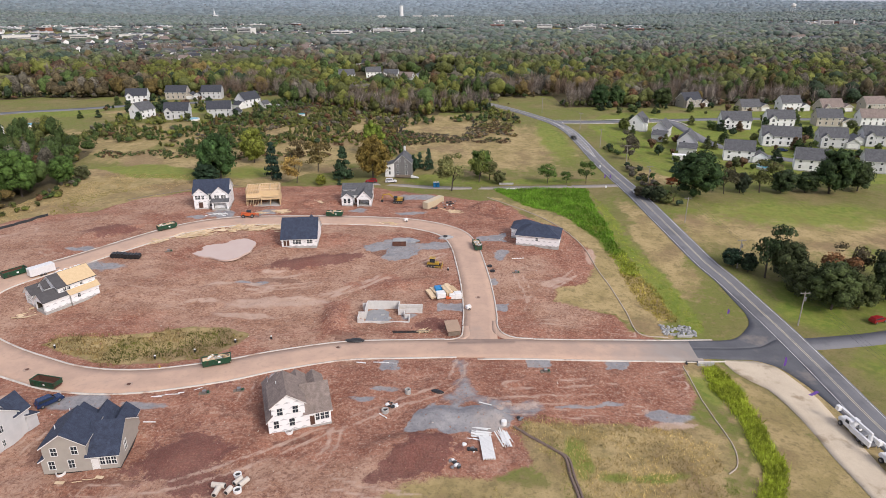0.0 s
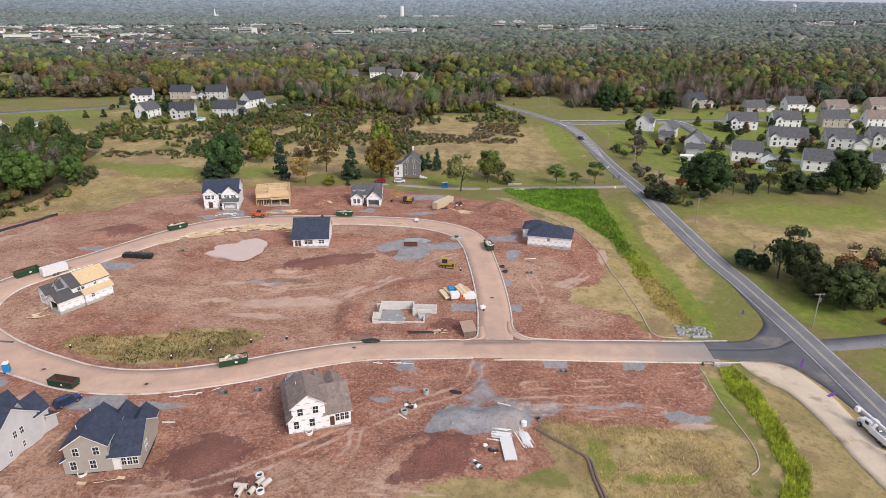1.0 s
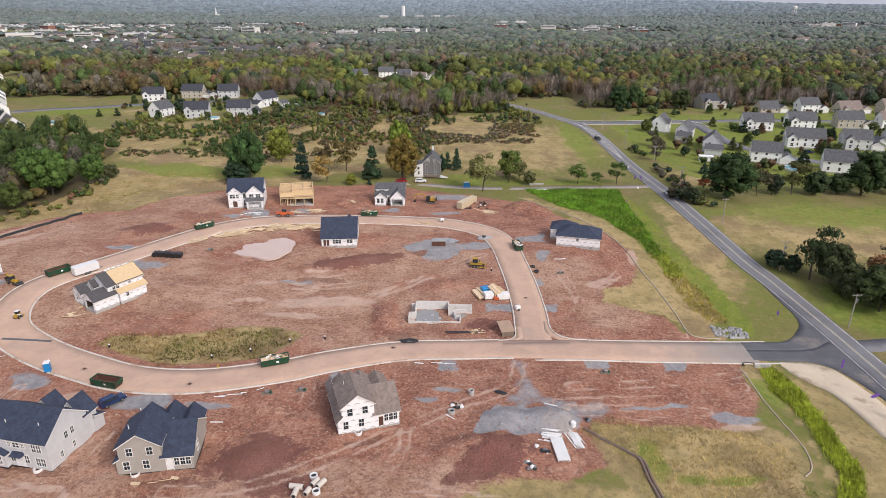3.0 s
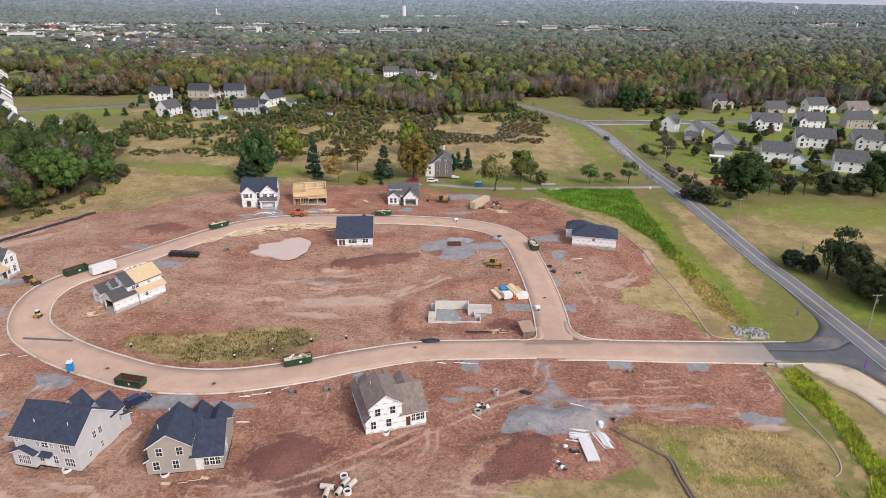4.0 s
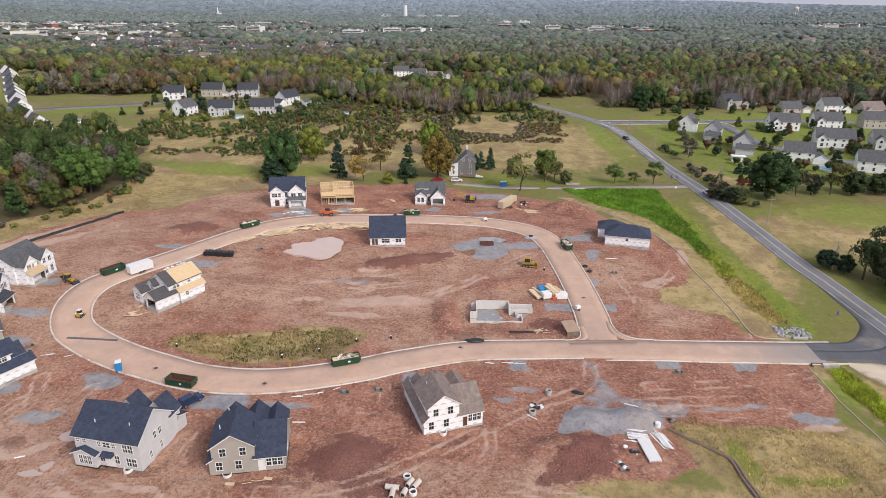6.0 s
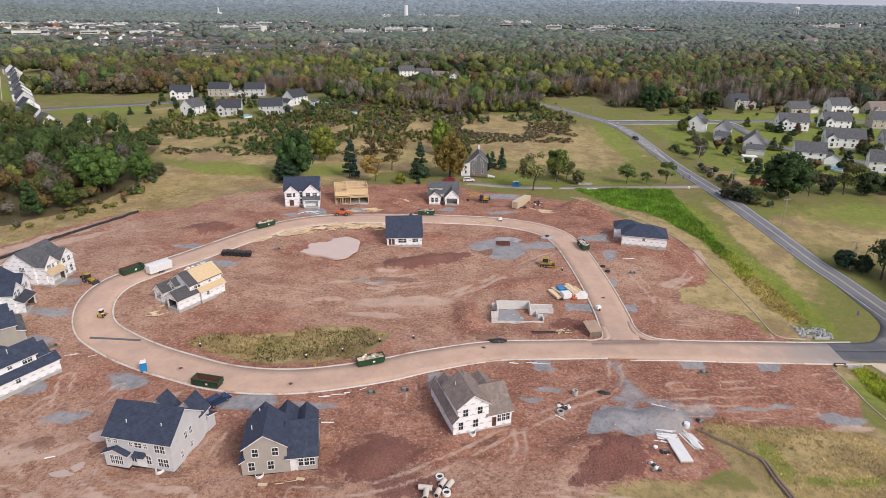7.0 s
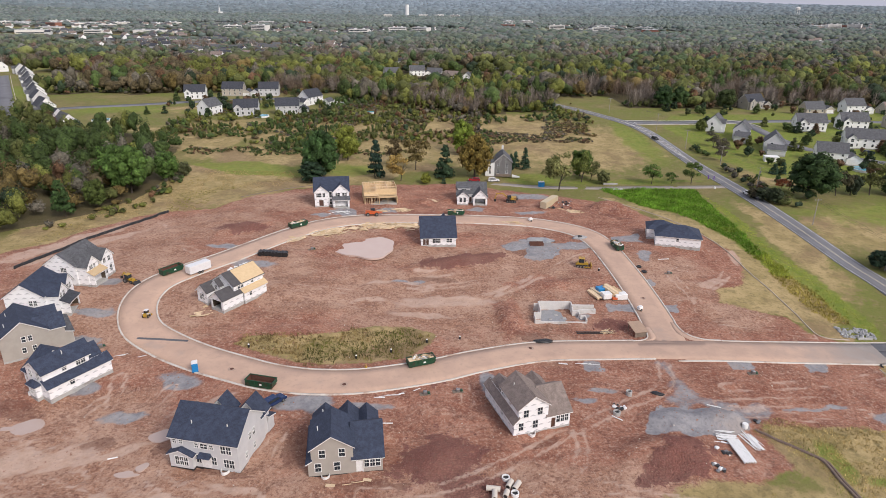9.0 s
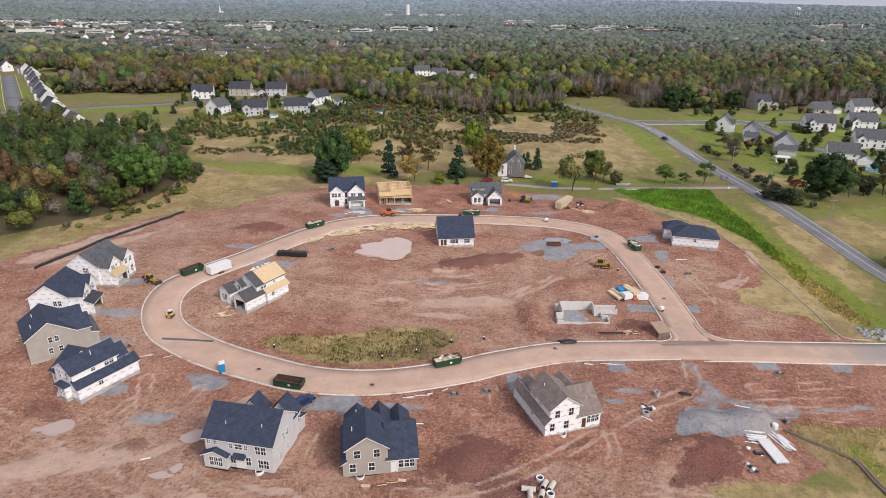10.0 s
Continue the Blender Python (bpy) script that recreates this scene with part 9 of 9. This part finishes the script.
# mud colour made paler with sky reflection painted in; k scales it down
def puddle_material(name="muddy_water", k=1.0):
    m, nt, bsdf, where = start_material(name)
    nt.links.new(mix_node(nt, noise_node(nt, where, 0.25), (0.56 * k, 0.42 * k, 0.36 * k, 1), (0.62 * k, 0.49 * k, 0.42 * k, 1)), bsdf.inputs["Base Color"])
    bsdf.inputs["Roughness"].default_value = 0.22
    return m


MUDDY, DARK_MUD = puddle_material(), puddle_material("darker_mud_water", 0.8)


def puddle(points, lift, label, water=MUDDY):
    ring_ = curve(points, 0.8, True)
    bm = bmesh.new()
    cx, cy = np.mean([p[0] for p in points]), np.mean([p[1] for p in points])
    rim = sorted(level(x, y) for x, y in ring_)
    z = rim[len(rim) // 2] + lift
    vs = []
    for i, (x, y) in enumerate(ring_):
        k = 0.22 * math.sin(i * 0.83) + 0.18 * math.sin(i * 0.31 + cx)
        d = math.hypot(x - cx, y - cy)
        vs.append(bm.verts.new((x + k * (x - cx) / d, y + k * (y - cy) / d, z)))
    bm.faces.new(vs)
    low = [bm.verts.new((v.co.x, v.co.y, z - 0.5)) for v in vs]
    for i in range(len(vs)):
        j = (i + 1) % len(vs)
        bm.faces.new((vs[i], low[i], low[j], vs[j]))
    return single("puddle", bm, water, label, "puddle", kind="structure")


puddle(POND, 0.28, "broad shallow muddy puddle, sky reflection in its pale colour")
for cx, cy, rx, ry in ((-121.5, 96.4, 2.9, 2.4), (-125.4, 95.4, 1.9, 0.6), (-95.6, 93.8, 2.3, 1.9), (-97.8, 84.3, 2.2, 1.0), (-95.6, 85.6, 0.9, 1.0)):
    puddle([(cx + rx * k * math.cos(a), cy + ry * k * math.sin(a)) for a, k in ((0, 1), (0.8, 0.94), (1.6, 1.05), (2.4, 0.9), (3.2, 1.05), (4.0, 0.92), (4.8, 1.0), (5.6, 0.9))], 0.06, "small puddle of darker muddy water", DARK_MUD)


# ---- fences, poles and markers ----
def wall_line(name, points, h, w, material, label, category="fence", lift=0.0, kind=""):
    line = curve(points, 1.0)
    p, n = normals(line)
    z = ground_z(p[:, 0], p[:, 1]) + lift
    wob = 0.06 * ripple(p[:, 0], p[:, 1], 1.7, 77)
    cols = [np.c_[p + n * -w / 2, z - 0.2], np.c_[p + n * -w / 2, z + h + wob], np.c_[p + n * w / 2, z + h + wob], np.c_[p + n * w / 2, z - 0.2]]
    verts = np.stack(cols, 1).reshape(-1, 3)
    ids = np.arange(len(p) * 4).reshape(-1, 4)
    faces = np.concatenate([np.stack([ids[:-1, k], ids[:-1, k + 1], ids[1:, k + 1], ids[1:, k]], -1) for k in range(3)])
    ob = tagged(new(name, array_mesh(name, verts, faces, material)), label, category, kind=kind)
    return ob, line


black, line = wall_line("silt_fence", [(-160.5, 156), (-157, 168), (-153, 180), (-147, 194), (-140.3, 209)], 0.85, 0.06, TARP, "long black silt fence above a graded bank")
for x, y in line[::3]:
    part("stake", box(bmesh.new(), -0.04, -0.04, -0.3, 0.04, 0.04, 1.05), OLDWOOD, black, at=pose(x, y, level(x, y)))
SOCK_TAN = surface("tan_silt_sock", (0.50, 0.42, 0.33), (0.40, 0.33, 0.26), 1.0, 8.0, 0.9, 0.5)
SOCK = surface("brown_silt_sock", (0.20, 0.14, 0.11), (0.13, 0.095, 0.08), 1.0, 8.0, 0.9, 0.5)
for pts, material, w, h, label in (
    ([(13.3, 96.3), (16.2, 93.2), (20.2, 89.6), (21.5, 87.9), (21.6, 83.3), (22.0, 78), (22, 66)], SOCK, 0.45, 0.32, "brown silt sock snaking through dry grass"), ([(13.9, 95.6), (16.9, 92.6), (20.7, 89.2), (22.1, 87.6), (22.2, 83), (22.6, 77.6), (22.6, 66)], SOCK, 0.4, 0.3, "brown silt sock snaking through dry grass"),
    ([(55.2, 122.4), (54.8, 118), (54.3, 109.6), (54.2, 103), (54.2, 93.8), (52.4, 88.2), (49.8, 85.8)], SOCK_TAN, 0.2, 0.16, "thin silt sock along the meadow's edge"), ([(17.6, 236.9), (30.1, 219.5), (39.7, 202.2), (44.8, 185.2), (46.2, 169.9), (47.5, 160.1), (48.6, 146.7), (49.2, 136.4), (56.1, 135.2)], SOCK_TAN, 0.25, 0.2, "thin silt sock round the graded lots"),
    ([(59.5, 124.6), (56.8, 124.4), (56.5, 123.2)], TARP, 0.3, 0.3, "black silt sock at the street corner"), ([(-120, 226), (-100, 240), (-84, 246)], OLDWOOD, 0.25, 0.2, "thin silt sock in the field")):
    wall_line("silt_sock", pts, h, w, material, label, "silt sock")
single("headwall", soften(box(bmesh.new(), -2.0, -0.25, -0.6, 2.0, 0.25, 0.75), 0.03), CONCRETE, "low concrete culvert headwall beside the street", "headwall", spot(60.8, 123.3, 6))
single("headwall", soften(box(bmesh.new(), -1.9, -0.2, -0.6, 1.9, 0.2, 0.5), 0.03), CONCRETE, "low concrete culvert headwall below riprap", "headwall", spot(60.5, 135.9, 3))
# riprap at the culvert
STONES = surface("grey_riprap", (0.26, 0.265, 0.27), (0.40, 0.40, 0.39), 1.0, 5.0, 0.9, 0.4, each=0.5)
rip = thing("riprap", "bed of broken grey stones at the culvert", "stones", spot(59.8, 138.6))
stone_me = []
for s in range(5):
    bm = bmesh.new()
    bmesh.ops.create_icosphere(bm, subdivisions=1, radius=0.45)
    for v in bm.verts:
        v.co *= 1 + 0.5 * noise.noise(v.co * 3 + Vector((s * 7, 0, 0)))
        v.co.z *= 0.7
    stone_me.append(to_mesh("stone", bm, STONES))
q = random.Random(77)
z0 = level(59.8, 138.6)
for i in range(150):
    u, v = q.uniform(-4.2, 4.2), q.uniform(-2.2, 2.2)
    ob = part("stone", stone_me[i % 5], STONES, rip, at=pose(u, v, level(59.8 + u, 138.6 + v) - z0 + 0.1, q.uniform(0, 360), q.uniform(0, 360), q.uniform(0, 360)))
    k = q.uniform(0.5, 1.2)
    ob.scale = (k, k, k)

POLEWOOD = surface("grey_pole_wood", (0.36, 0.33, 0.29), (0.27, 0.245, 0.215), 1.0, 9.0, 0.9, 0.4)


def pole(x, y, h, turn, label, kit=True, lean=0.0):
    top = thing("utility_pole", label, "utility pole", pose(x, y, level(x, y), 0, lean, turn), "utility poles")
    part("mast", rod(bmesh.new(), (0, 0, -0.5), (0, 0, h), 0.17, 0.12, 10), POLEWOOD, top)
    part("crossarm", box(bmesh.new(), -1.3, -0.07, h - 0.45, 1.3, 0.07, h - 0.28), POLEWOOD, top)
    for s in (-1.15, 0.0, 1.15):
        part("insulator", rod(bmesh.new(), (s, 0, h - 0.28), (s, 0, h - 0.02), 0.07, 0.05, 8), STEEL, top)
    if kit:
        part("transformer", rod(bmesh.new(), (0.38, 0.1, h - 2.6), (0.38, 0.1, h - 1.6), 0.3, seg=12), STEEL, top, "grey pole transformer")
    return top


POLES = ((92.5, 60, 9.6), (92.2, 102, 9.6), (92.0, 141.8, 9.6), (89.0, 172, 9.4), (84.4, 204.0, 9.4), (83.2, 243.0, 9.4), (85.5, 283, 9), (80.6, 314, 9.5), (78, 352, 9.5), (64, 403, 9.5))
for i, (x, y, h) in enumerate(POLES):
    pole(x, y, h, 4, "weathered timber utility pole with crossarm and wires", i in (2, 3, 5))
for s in (-1.15, 0.0, 1.15):
    bm = bmesh.new()
    for (xa, ya, ha), (xb, yb, hb) in zip(POLES[:-1], POLES[1:]):
        a, b = Vector((xa + s, ya, level(xa, ya) + ha - 0.02)), Vector((xb + s, yb, level(xb, yb) + hb - 0.02))
        last = a
        for k in range(1, 7):
            t = k / 6
            p = a.lerp(b, t) - Vector((0, 0, 3.2 * t * (1 - t)))
            rod(bm, last, p, 0.022, seg=4)
            last = p
    single("power_line", bm, BLACK, "thin black overhead power line between poles", "cable", kind="structure")

for x, y, turn, h in ((78.4, 122.6, 0, 3.2), (69.0, 257, 10, 2.6), (71, 256, 20, 2.6), (75.4, 146.3, 0, 2.2)):
    top = thing("feather_flag", "purple feather flag on a thin pole", "flag", spot(x, y, turn), "feather flags")
    part("pole", rod(bmesh.new(), (0, 0, -0.2), (0, 0, h), 0.03, seg=6), STEEL, top)
    part("banner", prism(bmesh.new(), [(0.02, 0.7), (0.55, 0.9), (0.6, h - 0.6), (0.35, h - 0.1), (0.02, h)], -0.015, 0.015), PURPLE, top)
flag = single("fallen_flag", soften(box(bmesh.new(), -1.6, -0.35, 0.02, 1.6, 0.35, 0.12), 0.02), PURPLE, "purple feather flag lying on the verge", "flag", spot(80.0, 112.6, 30))
for x, y in ((66.4, 243.4), (71.5, 275)):
    top = thing("mailbox", "small white mailbox on a post", "mailbox", spot(x, y))
    part("post", box(bmesh.new(), -0.06, -0.06, -0.2, 0.06, 0.06, 1.1), OLDWOOD, top)
    part("box", soften(box(bmesh.new(), -0.35, -0.35, 0.7, 0.35, 0.35, 1.5), 0.06), PVC, top)
wb = thing("well_cover", "low white board across the ditch", "board", spot(28.5, 247.0, 0))
part("plank", box(bmesh.new(), -2.2, -0.4, 0.3, 2.2, 0.4, 0.42), PVC, wb)
for x in (-2, 2):
    part("leg", box(bmesh.new(), x - 0.1, -0.4, -0.3, x + 0.1, 0.4, 0.3), PVC, wb)
st = thing("stone_wall", "low pale stone culvert wall by the lane", "wall", spot(27, 254.6, 0))
part("coping", soften(box(bmesh.new(), -3, -0.3, -0.3, 3, 0.3, 0.8), 0.05), CONCRETE, st)
for x, y, turn, l in ((-112, 421, -12, 16), (-127, 433, -30, 26)):
    wall_line("garden_fence", [(x - l / 2, y + 3), (x, y), (x + l / 2, y - 4)], 1.8, 0.12, PVC, "white vinyl garden fence behind far houses")
for x, y, r in ((-152, 378, 4.5), (-88, 392, 3.0), (148, 276, 5.0), (-240, 362, 5)):
    top = thing("swimming_pool", "small garden swimming pool with blue water", "pool", spot(x, y), "garden pools")
    part("rim", rod(bmesh.new(), (0, 0, -0.3), (0, 0, 0.9), r, seg=24), PVC, top)
    part("water", rod(bmesh.new(), (0, 0, 0.85), (0, 0, 0.93), r * 0.93, seg=24), plain("pool_water", (0.15, 0.45, 0.55), 0.1), top, "clear light blue water")


MANHOLE_DUST = surface("dusty_collar", (0.44, 0.32, 0.25), (0.38, 0.28, 0.22), 1.5, 10.0, 0.9, 0.2)
for x, y in ((-89.4, 114.1), (-65.0, 108.6), (-24.6, 125.8), (9.6, 152.0)):
    top = thing("manhole", "round iron manhole cover in the dusty street", "manhole", on_road(x, y, 0, 0.105), "manholes")
    part("collar", rod(bmesh.new(), (0, 0, -0.1), (0, 0, 0.012), 0.85, seg=24), MANHOLE_DUST, top, "square of dusty concrete round the cover")
    part("cover", rod(bmesh.new(), (0, 0, 0), (0, 0, 0.022), 0.42, seg=20), RUST, top)


# precast window wells against the basement walls
def window_well(x, y, turn):
    bm = bmesh.new()
    ring_o = [(0.75 * math.cos(a), 0.95 * math.sin(a)) for a in (math.pi * i / 10 for i in range(11))]
    ring_i = [(0.66 * math.cos(a), 0.86 * math.sin(a)) for a in (math.pi * i / 10 for i in range(11))]
    lo, hi = -0.6, 0.55
    v = [[bm.verts.new((p[0], -p[1], z)) for p in r] for r in (ring_o, ring_i) for z in (lo, hi)]
    for i in range(10):
        bm.faces.new((v[0][i], v[0][i + 1], v[1][i + 1], v[1][i]))
        bm.faces.new((v[2][i + 1], v[2][i], v[3][i], v[3][i + 1]))
        bm.faces.new((v[1][i], v[1][i + 1], v[3][i + 1], v[3][i]))
    return single("window_well", bm, PVC, "white half-round window well at a basement wall", "window well", spot(x, y, turn), "window wells")


for x, y, turn in ((-28.8, 94.75, 18.5), (-64.5, 83.1, 8), (-81.3, 84.25, -12), (-125.9, 105.65, -31)):
    window_well(x, y, turn)


# ---- the far town among its trees ----
def far_house(wall, roof, w, d, e, label, wing=True):
    top = thing("house", label, "house", pose(0, 0, 0), "far town houses")
    bm = box(bmesh.new(), -w / 2, -d / 2, -1, w / 2, d / 2, e)
    prism(bm, [(-d / 2, e), (d / 2, e), (0, e + d * 0.36)], -w / 2 + 0.05, w / 2 - 0.05)
    bm.verts.ensure_lookup_table()
    for v in bm.verts[8:]:
        v.co = (v.co.y, v.co.x, v.co.z)
    part("wall", bm, wall, top)
    bm = bmesh.new()
    for s in (-1, 1):
        p = [(-w / 2 - 0.4, s * (d / 2 + 0.4), e - 0.25), (w / 2 + 0.4, s * (d / 2 + 0.4), e - 0.25), (w / 2 + 0.4, 0, e + d * 0.36 + 0.1), (-w / 2 - 0.4, 0, e + d * 0.36 + 0.1)]
        lo = [bm.verts.new(q) for q in p]
        hi = [bm.verts.new((q[0], q[1], q[2] + 0.25)) for q in p]
        bm.faces.new(lo)
        bm.faces.new(hi[::-1])
        for i in range(4):
            bm.faces.new((lo[i], lo[(i + 1) % 4], hi[(i + 1) % 4], hi[i]))
    part("roof", bm, roof, top)
    part("chimney", box(bmesh.new(), w * 0.2, 0.3, e, w * 0.2 + 0.9, 1.2, e + d * 0.36 + 1.2), BRICK_RED, top)
    return top


def far_block(wall, w, d, h, label, floors=2):
    """A flat-roofed commercial block with window bands."""
    top = thing("commercial_building", label, "building", pose(0, 0, 0), "far town blocks")
    part("wall", box(bmesh.new(), -w / 2, -d / 2, -1, w / 2, d / 2, h), wall, top)
    part("roof", box(bmesh.new(), -w / 2 - 0.2, -d / 2 - 0.2, h, w / 2 + 0.2, d / 2 + 0.2, h + 0.5), FLAT_ROOF, top, "pale flat roof with a low parapet")
    for k in range(floors):
        z = 1.2 + k * (h - 1.0) / floors
        part("window_band", box(bmesh.new(), -w * 0.46, -d / 2 - 0.08, z, w * 0.46, -d / 2 + 0.1, z + 1.5), GLASS, top)
    for u in (-0.25, 0.2):
        part("roof_unit", box(bmesh.new(), w * u, -2, h + 0.5, w * u + 4, 2, h + 2.3), TRIM, top)
    return top


BRICK_RED = surface("red_brick", (0.24, 0.10, 0.07), (0.30, 0.14, 0.10), 2.0, 14.0, 0.9, 0.3)
PALE_WALL = surface("pale_render", (0.74, 0.72, 0.68), (0.66, 0.64, 0.60), 0.4, 5.0, 0.8, 0.2)
FLAT_ROOF = surface("pale_roof_membrane", (0.46, 0.47, 0.48), (0.30, 0.31, 0.32), 0.2, 4.0, 0.8, 0.1)
q = random.Random(31)
HOMES = [far_house(SIDING_WHITE, ROOF_GREY, 12, 8.5, 5.6, "white sided house among the town trees"), far_house(SIDING_PALE, ROOF_DARK, 13, 9, 5.8, "pale grey house among the town trees"), far_house(SIDING_WHITE, ROOF_BROWN, 14, 9, 6.2, "white house with a brown roof among trees"), far_house(SIDING_TAN, ROOF_GREY, 15, 9.5, 5.4, "tan house among the town trees")]
BLOCKS = [far_block(PALE_WALL, 46, 24, 9, "long pale flat-roofed commercial building"), far_block(BRICK_RED, 38, 20, 14, "red brick four-storey block in the town", 4), far_block(PALE_WALL, 70, 26, 8, "wide white warehouse with a flat roof", 1), far_block(PALE_WALL, 40, 20, 18, "pale tall building sized to show over the trees", 5)]
spots = [(ob, x, y) for ob, x, y in ((BLOCKS[0], -800, 1454), (BLOCKS[1], -1085, 1790), (BLOCKS[2], -700, 1500))]
taken = [(x, y) for _, x, y in spots]
for cx, cy, rx, ry in TOWN[:-1]:
    business = (cx, cy) in ((-1180, 1900), (-780, 1480), (-690, 2080), (400, 1960), (490, 1640), (1340, 2250))
    for _ in range(int(rx * ry / 1500) + 5):
        a, u = q.random() * 6.283, math.sqrt(q.random()) * 0.92
        x, y = cx + rx * u * math.cos(a), cy + ry * u * math.sin(a)
        big = business and q.random() < 0.32
        gap = 60 if big else 26
        if any((x - p) ** 2 + (y - r) ** 2 < gap * gap for p, r in taken):
            continue
        taken.append((x, y))
        spots.append((q.choice((BLOCKS[0], BLOCKS[2], BLOCKS[0], BLOCKS[2], BLOCKS[1])) if big else q.choice(HOMES), x, y))
for _ in range(120):
    x, y = q.choice(((-300, 880), (-530, 1120), (-420, 980), (-250, 960), (-620, 1250), (-310, 1100), (-360, 1250), (-480, 1400)))
    x, y = x + q.gauss(0, 55), y + q.gauss(0, 50)
    if all((x - p) ** 2 + (y - r) ** 2 > 500 for p, r in taken):
        taken.append((x, y))
        spots.append((q.choice(HOMES), x, y))
for x, y in ((-250, 830), (-275, 790), (-330, 1010), (-420, 1010), (-155, 690), (-90, 720), (20, 700), (-560, 900), (160, 820), (-35, 860), (330, 900), (560, 1080), (-380, 2500), (250, 2600), (1500, 2900), (-1500, 2700), (-900, 2700)):
    spots.append((q.choice(HOMES), x, y))
# tall blocks placed and sized to fit the camera's view over the trees
for x, y in ((-528, 1548), (-470, 1575), (-209, 1363), (-138, 1500), (-84, 1512), (188, 2180), (250, 2210), (275, 1770), (362, 1640), (1223, 2100), (1310, 2130), (-270, 2930), (-110, 2940), (-40, 2950), (30, 2930)):
    spots.append((BLOCKS[3], x, y))
used = set()
for ob, x, y in spots:
    at = pose(x, y, float(base_level(x, y)) + float(ground_z(x, y) - base_level(x, y)) - 0.1, 0, 0, q.uniform(-50, 50))
    if ob.name in used:
        copy_thing(ob, at)
    else:
        used.add(ob.name)
        ob.matrix_basis = at

# car parks of the shops
for name, x0, x1, y0, y1 in (("car_park", -990, -740, 1330, 1390), ("car_park", -1270, -980, 1640, 1710), ("car_park", -640, -500, 1310, 1345)):
    between(name, [(x0, y1), ((x0 + x1) / 2, y1 + 6), (x1, y1)], [(x0, y0), ((x0 + x1) / 2, y0 - 6), (x1, y0)], 0.35, ASPHALT, "grey asphalt car park before the shops", "car park", 20, 2)

# landmarks on the far rise, placed and lifted to fit the camera's view
z = float(ground_z(-185, 3000))
stack = single("tower", rod(rod(bmesh.new(), (0, 0, -2), (0, 0, 40), 9, 8.4, 16), (0, 0, 40), (0, 0, 42), 8.8, 8.8, 16), TRIM, "white cylindrical tower rising over the town", "tower", pose(-185, 3000, z + 14))
z = float(ground_z(-1010, 2950))
church = thing("church", "white church with a slim spire", "church", pose(-1010, 2950, z + 8))
part("nave", box(bmesh.new(), -7, -14, -10, 7, 14, 9), TRIM, church)
part("steeple", rod(box(bmesh.new(), -3, -18, -10, 3, -12, 16), (0, -15, 16), (0, -15, 38), 3.2, 0.1, 8), TRIM, church)
z = float(ground_z(1560, 2950))
tank = thing("water_tower", "pale water tower on slim legs", "water tower", pose(1560, 2950, z))
part("tank", rod(rod(rod(bmesh.new(), (0, 0, 32), (0, 0, 36), 4, 10, 14), (0, 0, 36), (0, 0, 44), 10, 10, 14), (0, 0, 44), (0, 0, 48), 10, 2, 14), PALE_WALL, tank)
for i in range(6):
    a = i * math.pi / 3
    part("leg", rod(bmesh.new(), (11 * math.cos(a), 11 * math.sin(a), -2), (9 * math.cos(a), 9 * math.sin(a), 36), 0.8, 0.8, 6), PALE_WALL, tank)
